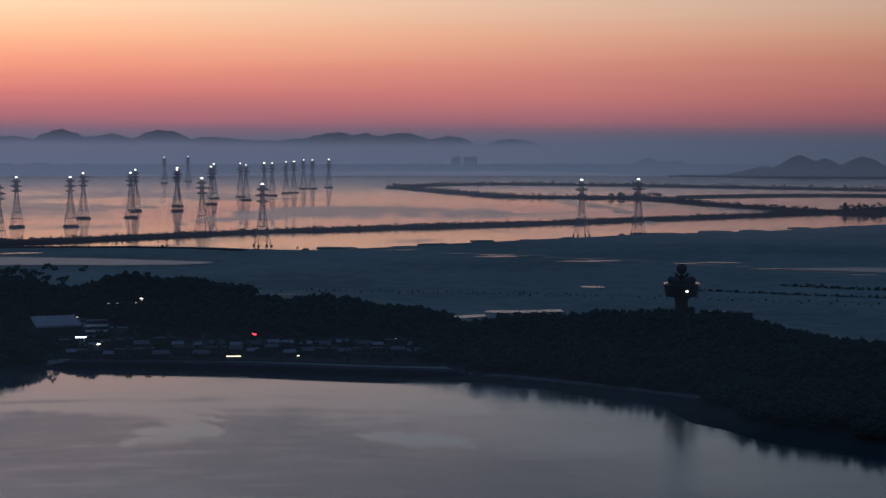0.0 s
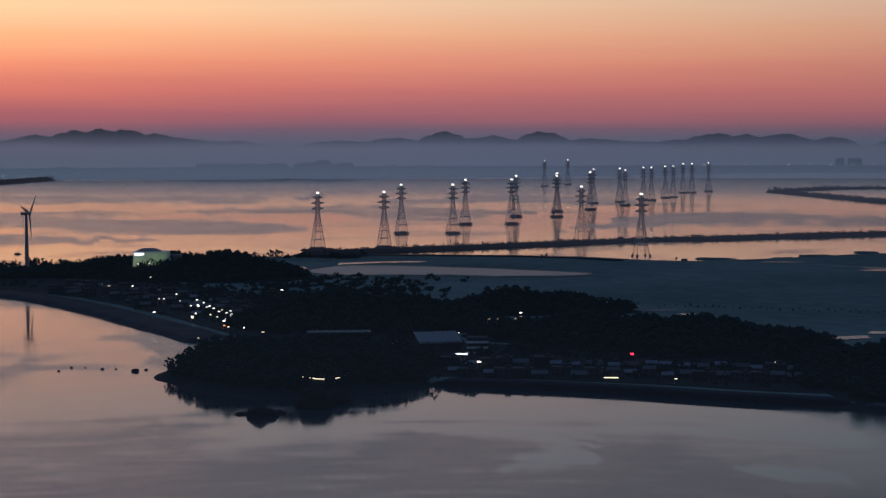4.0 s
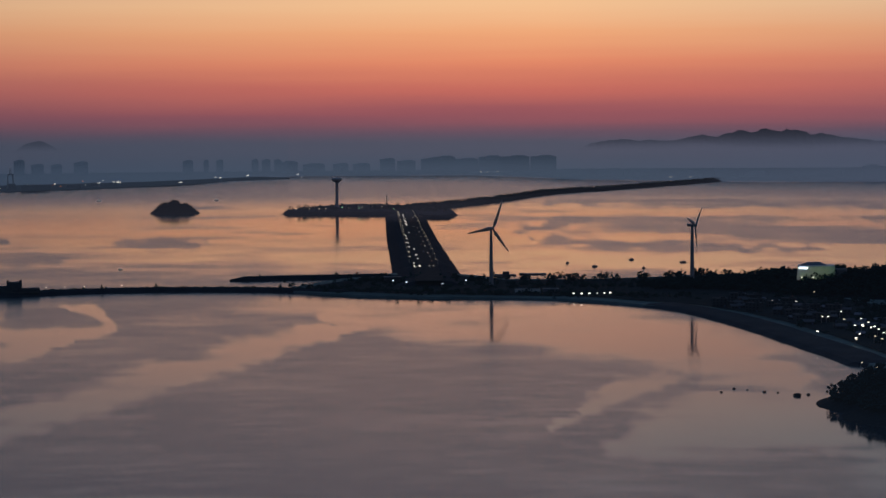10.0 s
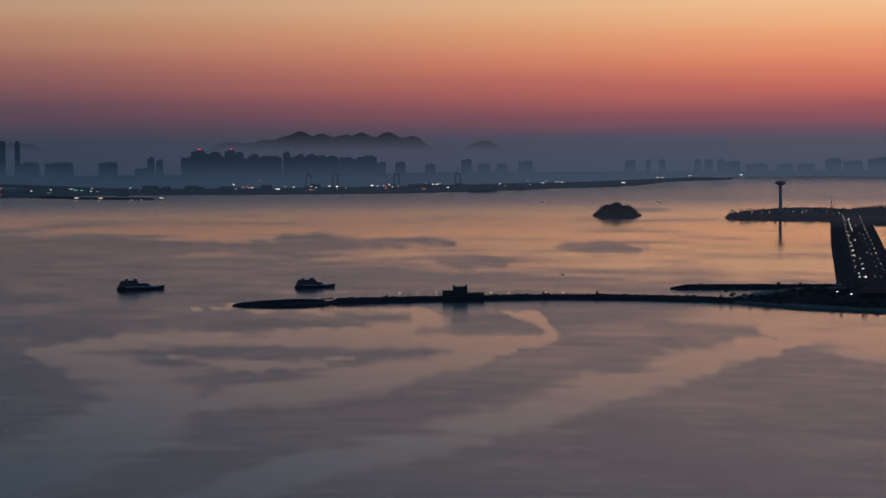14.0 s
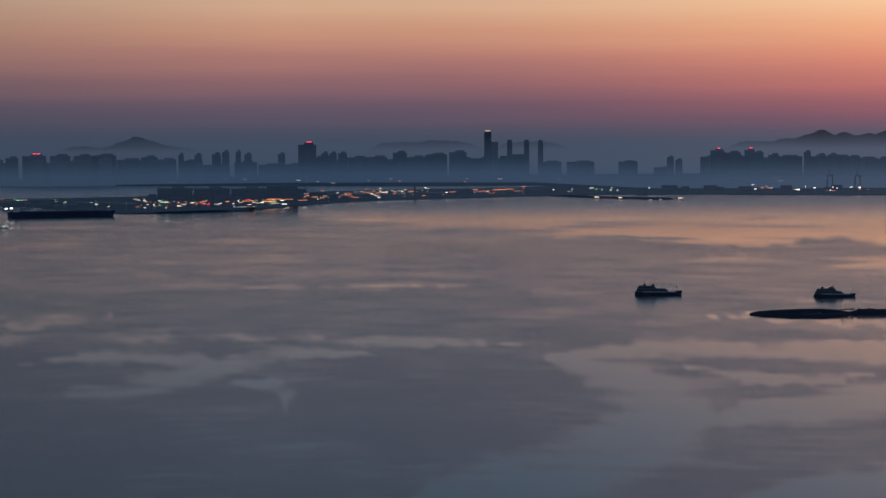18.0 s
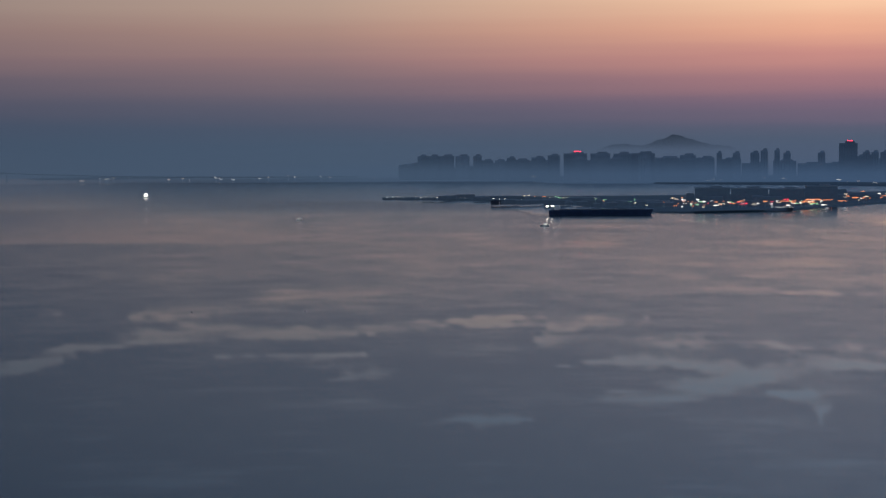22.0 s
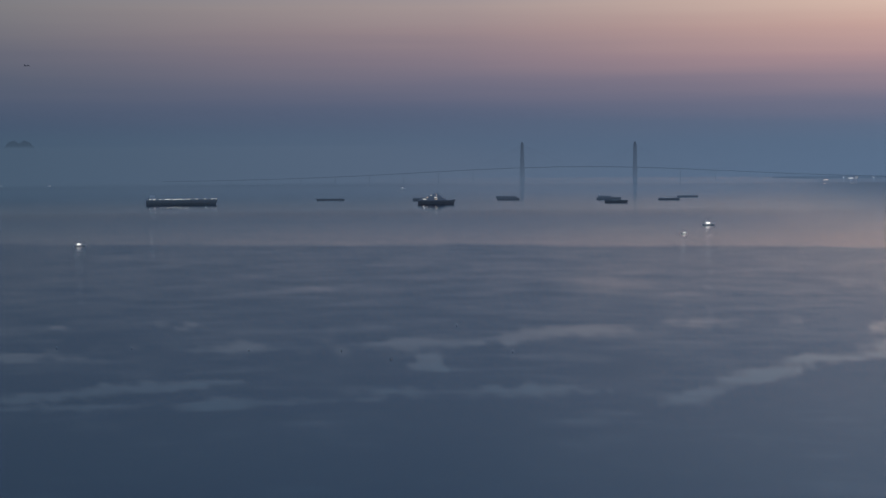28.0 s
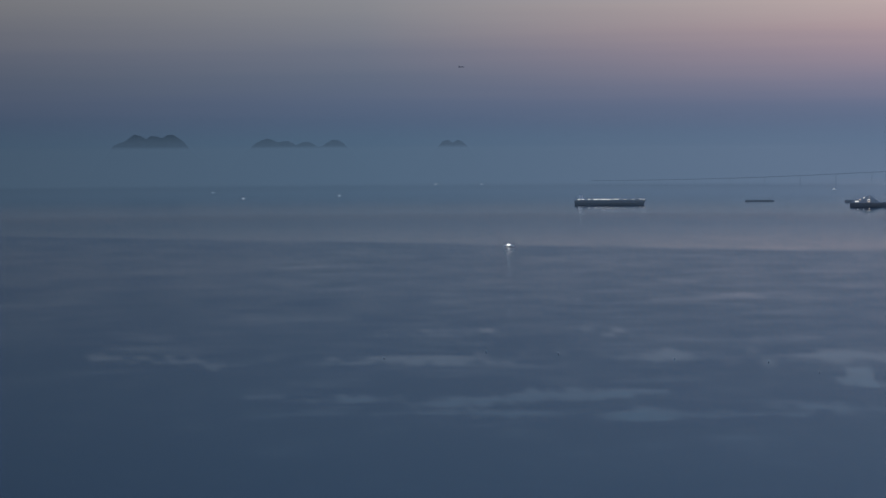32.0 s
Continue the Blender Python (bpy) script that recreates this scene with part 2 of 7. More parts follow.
    # far water is ruffled too finely to mirror single lamps
    rough = math_node(t, "MAXIMUM", rough, math_node(t, "MULTIPLY", ease(far.outputs["Value"], 2000, 2900, 0.03, 0.25), math_node(t, "MULTIPLY_ADD", calm, -0.4, 1)))
    rough = math_node(t, "MINIMUM", rough, 0.268)
    t.links.new(rough, p.inputs["Roughness"])
    # at long range only the wave fronts that face the bay's middle can be seen over the crests
    front = t.nodes.new("ShaderNodeVectorMath")
    front.operation = "NORMALIZE"
    t.links.new(place.outputs["Object"], front.inputs[0])
    slope = t.nodes.new("ShaderNodeVectorMath")
    slope.operation = "SCALE"
    t.links.new(front.outputs[0], slope.inputs[0])
    t.links.new(ease(far.outputs["Value"], 1700, 3000, 0, -0.022), slope.inputs["Scale"])
    lean = t.nodes.new("ShaderNodeVectorMath")
    lean.operation = "ADD"
    lean.inputs[1].default_value = (0, 0, 1)
    t.links.new(slope.outputs[0], lean.inputs[0])
    level = t.nodes.new("ShaderNodeVectorMath")
    level.operation = "NORMALIZE"
    t.links.new(lean.outputs[0], level.inputs[0])
    t.links.new(level.outputs[0], p.inputs["Normal"])
    return m


def haze_glow_material(name, low, high, base, top, foot=0.0, sides=None, veil=0.0, tilt=38.0, waves=16.0, fading=45.0, tone=0):
    """Haze painted by a part-clear sheet that emits the low sky's colours: as opaque as base at and below the height
    low, thinning to top at high.
    """
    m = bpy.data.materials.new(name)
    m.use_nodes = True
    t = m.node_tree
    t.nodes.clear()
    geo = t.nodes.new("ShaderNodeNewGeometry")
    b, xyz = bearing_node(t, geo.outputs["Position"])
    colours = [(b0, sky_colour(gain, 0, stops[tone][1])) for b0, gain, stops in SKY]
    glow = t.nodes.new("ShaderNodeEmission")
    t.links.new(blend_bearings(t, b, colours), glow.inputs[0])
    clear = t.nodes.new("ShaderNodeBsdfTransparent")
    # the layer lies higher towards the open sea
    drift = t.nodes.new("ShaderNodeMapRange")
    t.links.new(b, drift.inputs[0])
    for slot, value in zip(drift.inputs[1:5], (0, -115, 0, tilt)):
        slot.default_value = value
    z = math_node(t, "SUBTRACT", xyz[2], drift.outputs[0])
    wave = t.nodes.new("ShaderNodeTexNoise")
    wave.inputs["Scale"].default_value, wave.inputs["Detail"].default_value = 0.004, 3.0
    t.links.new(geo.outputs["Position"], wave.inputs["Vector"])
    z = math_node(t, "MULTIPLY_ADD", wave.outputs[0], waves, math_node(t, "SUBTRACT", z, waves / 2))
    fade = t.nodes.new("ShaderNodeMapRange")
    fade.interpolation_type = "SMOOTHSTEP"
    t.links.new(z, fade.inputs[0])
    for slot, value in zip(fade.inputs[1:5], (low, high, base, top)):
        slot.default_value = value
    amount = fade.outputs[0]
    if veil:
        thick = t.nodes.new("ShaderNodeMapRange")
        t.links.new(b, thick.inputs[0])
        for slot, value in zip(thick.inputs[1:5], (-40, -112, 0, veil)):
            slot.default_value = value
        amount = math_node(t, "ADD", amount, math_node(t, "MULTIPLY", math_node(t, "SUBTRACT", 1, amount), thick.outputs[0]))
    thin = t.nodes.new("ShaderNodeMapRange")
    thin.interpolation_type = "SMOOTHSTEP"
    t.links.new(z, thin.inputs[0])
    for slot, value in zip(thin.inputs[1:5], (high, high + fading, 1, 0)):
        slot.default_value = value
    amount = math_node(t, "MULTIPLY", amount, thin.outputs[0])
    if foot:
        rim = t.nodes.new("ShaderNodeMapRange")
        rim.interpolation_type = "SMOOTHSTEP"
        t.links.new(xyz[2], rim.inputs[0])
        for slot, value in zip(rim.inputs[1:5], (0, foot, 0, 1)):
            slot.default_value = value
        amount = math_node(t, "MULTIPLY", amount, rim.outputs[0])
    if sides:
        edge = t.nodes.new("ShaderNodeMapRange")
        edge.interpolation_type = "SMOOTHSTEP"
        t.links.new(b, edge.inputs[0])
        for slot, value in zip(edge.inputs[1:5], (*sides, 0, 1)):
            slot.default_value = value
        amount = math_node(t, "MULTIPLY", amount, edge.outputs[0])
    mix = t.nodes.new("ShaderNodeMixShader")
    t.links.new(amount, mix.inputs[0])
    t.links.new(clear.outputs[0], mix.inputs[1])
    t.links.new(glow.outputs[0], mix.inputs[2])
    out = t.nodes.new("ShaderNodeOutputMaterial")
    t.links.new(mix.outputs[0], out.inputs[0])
    return m


WATER = water_material()
FOLIAGE = material("foliage", (0.020, 0.046, 0.044), 0.95, (0.012, 0.030, 0.030), 0.6, 0.4)
SOIL = material("soil", (0.018, 0.029, 0.034), 0.95, (0.012, 0.021, 0.025), 0.2, 0.4)
FIELD = material("field_grass", (0.135, 0.190, 0.182), 0.95, (0.075, 0.118, 0.116), 0.03, 0.3)
MUD = material("tidal_mud", (0.05, 0.055, 0.065), 0.42, (0.04, 0.043, 0.05), 0.03, 0.1)
SAND = material("beach_sand", (0.042, 0.050, 0.060), 0.9, (0.03, 0.036, 0.044), 0.3, 0.2)
ROCK = material("shore_rock", (0.030, 0.032, 0.034), 0.9, (0.018, 0.019, 0.021), 0.5, 0.7)
ASPHALT = material("asphalt", (0.034, 0.037, 0.042), 0.95, (0.026, 0.028, 0.032), 1.0, 0.2)
CONCRETE = material("concrete", (0.21, 0.21, 0.21), 0.85, (0.15, 0.15, 0.15), 0.5, 0.2)
STEEL = material("galvanised_steel", (0.30, 0.31, 0.32), 0.5, (0.2, 0.2, 0.21), 1.5, 0.05, 0.6)
WHITE_PAINT = material("white_paint", (0.72, 0.72, 0.70), 0.5, (0.6, 0.6, 0.58), 1.0)
RED_PAINT = material("red_paint", (0.40, 0.10, 0.09), 0.55, (0.3, 0.08, 0.07), 1.0)
BLUE_PAINT = material("blue_paint", (0.05, 0.10, 0.22), 0.5, (0.04, 0.07, 0.15), 0.6)
DARK_HULL = material("dark_hull", (0.045, 0.053, 0.074), 0.6, (0.045, 0.044, 0.052), 0.4)
GLASS = material("dark_glass", (0.03, 0.04, 0.05), 0.08, (0.025, 0.03, 0.04), 1.0)
WALL = material("rendered_wall", (0.065, 0.072, 0.085), 0.9, (0.045, 0.05, 0.06), 0.8, 0.1, random_tint=0.6)
ROOF = material("roof_sheet", (0.055, 0.06, 0.075), 0.7, (0.038, 0.042, 0.052), 0.8, 0.1, random_tint=0.8)
PALE_ROOF = material("pale_roof_sheet", (0.12, 0.14, 0.18), 0.6, (0.09, 0.105, 0.135), 0.5)
TOWER_WALL = material("tower_wall", (0.30, 0.31, 0.33), 0.6, (0.22, 0.23, 0.25), 0.1, random_tint=0.5)
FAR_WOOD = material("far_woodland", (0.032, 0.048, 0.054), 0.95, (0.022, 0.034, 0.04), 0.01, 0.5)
LIT_WHITE = lamp_material("lit_white", (1.0, 0.93, 0.8), 3.2)
LIT_COOL = lamp_material("lit_cool", (0.72, 0.84, 1.0), 4.0)
LIT_AMBER = lamp_material("lit_amber", (1.0, 0.30, 0.09), 1.3)
LIT_RED = lamp_material("lit_red", (1.0, 0.03, 0.06), 2.6)
LIT_GREEN = lamp_material("lit_green", (0.45, 1.0, 0.5), 2.0)
LIT_SOFT = lamp_material("lit_window", (1.0, 0.82, 0.55), 1.6)
TURBINE_PAINT = material("weathered_pale_paint", (0.34, 0.34, 0.36), 0.6, (0.26, 0.26, 0.28), 0.5)
BEACON = lamp_material("beacon_glass", (1.0, 0.95, 0.85), 3.0)
LIT_BOAT = lamp_material("lit_boat_lamp", (1.0, 0.95, 0.85), 0.5)
LIT_FAR = lamp_material("lit_far_lamp", (1.0, 0.72, 0.5), 0.3)
SHIP_GREY = material("ship_grey", (0.15, 0.17, 0.2), 0.5, (0.11, 0.125, 0.15), 0.8)
EMBANKMENT = material("embankment_stone", (0.026, 0.034, 0.048), 0.95, (0.016, 0.022, 0.032), 0.4, 0.6)
DARK_STONE = material("dark_stone", (0.065, 0.072, 0.082), 0.85, (0.045, 0.05, 0.058), 0.8, 0.2)
TOWER_GLASS = material("tower_glass", (0.16, 0.17, 0.19), 0.4, (0.12, 0.13, 0.15), 0.3)

# ---- helpers for shapes ----


def at(b, d, z=0.0):
    """The place at a bearing and a range."""
    return Vector((d * math.sin(radians(b)), d * math.cos(radians(b)), z))


def part(name, bm, mat, parent=None, label=""):
    """Links a bmesh as one mesh object, under parent if there is one."""
    me = bpy.data.meshes.new(name)
    bm.to_mesh(me)
    bm.free()
    me.materials.append(mat)
    ob = new(name, me)
    if parent is not None:
        ob.parent = parent
    if label:
        ob["label"] = label
    return ob


def sheet(name, verts, faces, mat, parent=None):
    """Links plain lists of corners and faces as one mesh object."""
    me = bpy.data.meshes.new(name)
    me.from_pydata(verts, [], faces)
    me.materials.append(mat)
    me.update()
    ob = new(name, me)
    if parent is not None:
        ob.parent = parent
    return ob


def add_box(bm, sx, sy, sz, m=None, taper=1.0, bevel=0.0):
    """A box on its foot; taper narrows its top."""
    made = bmesh.ops.create_cube(bm, size=1.0)["verts"]
    for v in made:
        k = taper if v.co.z > 0 else 1.0
        v.co = Vector((v.co.x * sx * k, v.co.y * sy * k, (v.co.z + 0.5) * sz))
    if bevel:
        edges = list({e for v in made for e in v.link_edges})
        made = list({v for f in bmesh.ops.bevel(bm, geom=edges, offset=bevel, segments=1, affect="EDGES")["faces"] for v in f.verts} | {v for v in made if v.is_valid})
    if m is not None:
        bmesh.ops.transform(bm, matrix=m, verts=[v for v in made if v.is_valid])
    return made


def add_rod(bm, a, b, r0, r1=None, sides=6):
    """A tapered rod from a to b."""
    a, b = Vector(a), Vector(b)
    r1 = r0 if r1 is None else r1
    m = Matrix.Translation((a + b) / 2) @ (b - a).to_track_quat("Z", "Y").to_matrix().to_4x4()
    bmesh.ops.create_cone(bm, cap_ends=True, segments=sides, radius1=r0, radius2=max(r1, 0.002), depth=(b - a).length, matrix=m)


def add_lathe(bm, profile, sides=20, m=None):
    """Turns (radius, height) pairs about z."""
    rings = []
    for r, z in profile:
        rings.append([bm.verts.new((r * math.cos(2 * math.pi * i / sides), r * math.sin(2 * math.pi * i / sides), z)) for i in range(sides)])
    for lo, hi in zip(rings, rings[1:]):
        for i in range(sides):
            bm.faces.new((lo[i], lo[(i + 1) % sides], hi[(i + 1) % sides], hi[i]))
    bm.faces.new(rings[-1])
    bm.faces.new(rings[0][::-1])
    if m is not None:
        bmesh.ops.transform(bm, matrix=m, verts=[v for ring in rings for v in ring])


def thing(name, m, label, category, group=""):
    ob = new(name)
    ob.matrix_basis = m
    return tagged(ob, label, category, group)


def smooth_line(points, step, closed=False):
    """A curve through plan points, cut into steps."""
    pts = [Vector(p) for p in points]
    n = len(pts)
    out = []
    for i in range(n if closed else n - 1):
        if closed:
            a, b, c, d = pts[i - 1], pts[i], pts[(i + 1) % n], pts[(i + 2) % n]
        else:
            a, b, c, d = pts[max(i - 1, 0)], pts[i], pts[i + 1], pts[min(i + 2, n - 1)]
        k = max(1, int((c - b).length / step))
        for j in range(k):
            u = j / k
            out.append(0.5 * (2 * b + (c - a) * u + (2 * a - 5 * b + 4 * c - d) * u * u + (3 * b - a - 3 * c + d) * u ** 3))
    if not closed:
        out.append(pts[-1])
    return out


def wobble(p, size, amount):
    return noise.noise((p.x / size, p.y / size, 3.3)) * amount


def land(name, outline, top, mat, step=8.0, rough=2.0, slope=1.0, under=-1.0, label="", category="ground"):
    """A flat piece of land with an uneven bank down into the water."""
    line = smooth_line([Vector((*p, 0)) for p in outline], step, True)
    n = len(line)
    area = sum(a.x * b.y - b.x * a.y for a, b in zip(line, line[1:] + line[:1]))
    side = 1 if area > 0 else -1
    bm = bmesh.new()
    rims = []
    for z, out in ((top, 0.0), (top * 0.55, 0.5 * slope), (under, (top - under) * slope)):
        ring = []
        for i, p in enumerate(line):
            d = (line[(i + 1) % n] - line[i - 1]).normalized()
            q = p + Vector((d.y, -d.x, 0)) * side * (out + wobble(p, step * 3, rough) + wobble(p, step, rough * 0.5))
            ring.append(bm.verts.new((q.x, q.y, z + (wobble(p * 1.7, step * 2, 0.25) if z > 0 else 0))))
        rims.append(ring)
    edges = []
    for lo, hi in zip(rims, rims[1:]):
        for i in range(n):
            bm.faces.new((lo[i], hi[i], hi[(i + 1) % n], lo[(i + 1) % n]))
    for i in range(n):
        edges.append(bm.edges.get((rims[0][i], rims[0][(i + 1) % n])))
    bmesh.ops.triangle_fill(bm, edges=edges, use_beauty=True)
    bmesh.ops.recalc_face_normals(bm, faces=bm.faces)
    return tagged(part(name, bm, mat), label, category, kind="structure")


def bank(name, points, width, top, mat, step=10.0, crest=0.5, rough=0.8, label="", category="dyke", kind="structure"):
    """A long dyke or breakwater along plan points: a flat crest and two sloping sides, uneven all along."""
    line = smooth_line([Vector((*p, 0)) for p in points], step)
    verts, faces = [], []
    for i, p in enumerate(line):
        d = (line[min(i + 1, len(line) - 1)] - line[max(i - 1, 0)]).normalized()
        s = Vector((d.y, -d.x, 0))
        taper = 0.35 if i in (0, len(line) - 1) else 1.0
        for k, z in ((-1, -0.6), (-crest - 0.1, top * 0.8), (-crest + 0.1, top), (crest - 0.1, top), (crest + 0.1, top * 0.8), (1, -0.6)):
            q = p + s * (k * width / 2 * taper + wobble(p + s * k * 9, step, rough))
            verts.append((q.x, q.y, z if z < 0 else z * taper + wobble(q, step * 0.6, rough * 0.35)))
    for i in range(len(line) - 1):
        for k in range(5):
            a = i * 6 + k
            faces.append((a, a + 1, a + 7, a + 6))
    faces += [tuple(range(5, -1, -1)), tuple(range(len(verts) - 6, len(verts)))]
    return tagged(sheet(name, verts, faces, mat), label, category, kind=kind)


def knolls(nodes):
    """A height function: the highest of rounded knolls, each (bearing, range, height, radius)."""
    spots = [(*at(b, d)[:2], z, r) for b, d, z, r in nodes]

    def height(x, y):
        best = -3.0
        for sx, sy, z, r in spots:
            q = ((x - sx) ** 2 + (y - sy) ** 2) / (r * r)
            best = max(best, z * math.exp(-q) * 1.15 - 0.15 * z - 0.4)
        return best + noise.noise((x / 23, y / 23, 1.7)) * 0.9

    return height, spots


def hill(name, nodes, mat, step=4.0, label="", category="hill"):
    height, spots = knolls(nodes)
    x0, x1 = min(s[0] - 1.6 * s[3] for s in spots), max(s[0] + 1.6 * s[3] for s in spots)
    y0, y1 = min(s[1] - 1.6 * s[3] for s in spots), max(s[1] + 1.6 * s[3] for s in spots)
    nx, ny = int((x1 - x0) / step) + 2, int((y1 - y0) / step) + 2
    verts = [(x0 + i * step, y0 + j * step, height(x0 + i * step, y0 + j * step)) for j in range(ny) for i in range(nx)]
    faces = []
    for j in range(ny - 1):
        for i in range(nx - 1):
            a = j * nx + i
            f = (a, a + 1, a + nx + 1, a + nx)
            if max(verts[k][2] for k in f) > -1.0:
                faces.append(f)
    return tagged(sheet(name, verts, faces, mat), label, category, kind="structure"), height, (x0, x1, y0, y1)


OCTA = np.array([(1, 0, 0), (-1, 0, 0), (0, 1, 0), (0, -1, 0), (0, 0, 1), (0, 0, -1)], float)
OCTA_FACES = np.array([(0, 2, 4), (2, 1, 4), (1, 3, 4), (3, 0, 4), (2, 0, 5), (1, 2, 5), (3, 1, 5), (0, 3, 5)])


def clumps(name, spots, mat, leaves=16, rng=None, parent=None):
    """Many crowns in one mesh: each spot (x, y, z, height, spread) gets a handful of small leafy clumps."""
    rng = rng or np.random.default_rng(5)
    s = np.repeat(np.array(spots, float), leaves, axis=0)
    n = len(s)
    u = rng.random((n, 1)) ** 0.6
    turn = rng.random((n, 1)) * 2 * np.pi
    lift = rng.random((n, 1))
    wide = np.sin(np.pi * (0.15 + 0.8 * lift)) * s[:, 4:5] * u
    centre = np.hstack([s[:, 0:1] + np.cos(turn) * wide, s[:, 1:2] + np.sin(turn) * wide, s[:, 2:3] + s[:, 3:4] * (0.25 + 0.7 * lift)])
    size = s[:, 4:5] * (0.13 + 0.17 * rng.random((n, 1)))
    v = OCTA[None] * size[:, None] * (0.6 + 0.7 * rng.random((n, 6, 1))) + centre[:, None]
    f = OCTA_FACES[None] + 6 * np.arange(n)[:, None, None]
    me = bpy.data.meshes.new(name)
    me.from_pydata(v.reshape(-1, 3).tolist(), [], f.reshape(-1, 3).tolist())
    me.materials.append(mat)
    ob = new(name, me)
    if parent is not None:
        ob.parent = parent
    return ob


def wood(name, height, box, spacing, low, tall, spread, label, leaves=16, keep=None, seed=1):
    """Trees all over a hill, as one mass that nobody could count."""
    rng = np.random.default_rng(seed)
    x0, x1, y0, y1 = box
    spots = []
    for x in np.arange(x0, x1, spacing):
        for y in np.arange(y0, y1, spacing):
            px, py = x + rng.normal() * spacing * 0.35, y + rng.normal() * spacing * 0.35
            z = height(px, py)
            if z > low and (keep is None or keep(px, py)):
                spots.append((px, py, z - 0.4, tall * (0.7 + 0.6 * rng.random()), spread * (0.7 + 0.6 * rng.random())))
    return tagged(clumps(name, spots, FOLIAGE, leaves, rng), label, "trees", kind="stuff")

# ---- the sea, the haze and the land ----


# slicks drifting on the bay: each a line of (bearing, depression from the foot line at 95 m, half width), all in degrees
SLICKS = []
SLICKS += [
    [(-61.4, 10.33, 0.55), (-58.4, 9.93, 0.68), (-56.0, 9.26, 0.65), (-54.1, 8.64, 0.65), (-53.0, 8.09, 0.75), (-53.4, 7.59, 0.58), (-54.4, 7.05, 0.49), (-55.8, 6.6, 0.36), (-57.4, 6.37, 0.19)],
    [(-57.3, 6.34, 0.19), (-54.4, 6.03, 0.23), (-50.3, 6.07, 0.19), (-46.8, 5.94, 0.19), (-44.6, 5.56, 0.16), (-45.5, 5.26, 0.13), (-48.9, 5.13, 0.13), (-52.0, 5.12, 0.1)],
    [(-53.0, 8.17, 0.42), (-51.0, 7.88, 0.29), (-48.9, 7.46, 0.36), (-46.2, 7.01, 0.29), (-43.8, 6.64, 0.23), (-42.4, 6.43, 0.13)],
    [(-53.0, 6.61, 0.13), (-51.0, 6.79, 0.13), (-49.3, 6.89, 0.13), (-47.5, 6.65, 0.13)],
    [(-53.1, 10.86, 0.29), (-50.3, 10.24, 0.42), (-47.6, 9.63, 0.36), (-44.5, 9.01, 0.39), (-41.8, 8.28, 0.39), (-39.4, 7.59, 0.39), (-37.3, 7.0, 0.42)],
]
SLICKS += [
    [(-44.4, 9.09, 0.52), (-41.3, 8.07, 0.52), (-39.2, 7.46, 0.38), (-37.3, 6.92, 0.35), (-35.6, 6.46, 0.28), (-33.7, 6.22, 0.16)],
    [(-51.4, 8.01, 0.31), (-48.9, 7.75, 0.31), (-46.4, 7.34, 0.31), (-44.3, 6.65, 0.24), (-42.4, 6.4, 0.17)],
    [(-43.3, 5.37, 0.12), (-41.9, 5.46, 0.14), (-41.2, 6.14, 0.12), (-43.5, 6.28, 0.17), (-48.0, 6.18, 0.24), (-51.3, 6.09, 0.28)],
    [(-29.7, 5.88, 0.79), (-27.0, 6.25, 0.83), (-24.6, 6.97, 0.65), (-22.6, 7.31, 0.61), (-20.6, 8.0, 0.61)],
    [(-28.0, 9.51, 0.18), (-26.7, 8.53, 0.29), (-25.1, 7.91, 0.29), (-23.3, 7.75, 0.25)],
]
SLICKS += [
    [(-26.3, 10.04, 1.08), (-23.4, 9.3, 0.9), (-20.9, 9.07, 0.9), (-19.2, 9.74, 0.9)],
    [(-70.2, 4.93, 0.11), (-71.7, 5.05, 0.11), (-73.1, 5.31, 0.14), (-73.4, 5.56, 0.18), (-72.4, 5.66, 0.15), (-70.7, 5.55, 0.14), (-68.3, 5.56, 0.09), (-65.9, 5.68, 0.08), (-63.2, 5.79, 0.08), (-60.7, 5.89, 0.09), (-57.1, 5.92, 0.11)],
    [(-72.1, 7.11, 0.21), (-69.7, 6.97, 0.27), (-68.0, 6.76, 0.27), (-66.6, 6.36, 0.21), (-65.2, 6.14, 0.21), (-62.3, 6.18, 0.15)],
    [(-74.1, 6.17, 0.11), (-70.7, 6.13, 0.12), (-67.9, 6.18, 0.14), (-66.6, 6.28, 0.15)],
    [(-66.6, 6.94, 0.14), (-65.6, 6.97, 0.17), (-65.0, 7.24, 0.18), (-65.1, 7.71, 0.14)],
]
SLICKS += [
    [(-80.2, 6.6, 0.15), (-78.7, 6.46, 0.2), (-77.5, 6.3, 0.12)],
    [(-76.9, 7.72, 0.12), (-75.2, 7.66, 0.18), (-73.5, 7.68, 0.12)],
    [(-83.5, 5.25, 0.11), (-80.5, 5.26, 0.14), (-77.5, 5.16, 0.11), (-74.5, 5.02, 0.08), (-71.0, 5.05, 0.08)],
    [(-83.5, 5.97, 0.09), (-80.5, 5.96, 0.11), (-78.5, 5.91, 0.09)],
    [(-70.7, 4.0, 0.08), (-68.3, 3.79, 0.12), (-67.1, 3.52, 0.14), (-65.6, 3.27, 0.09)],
]
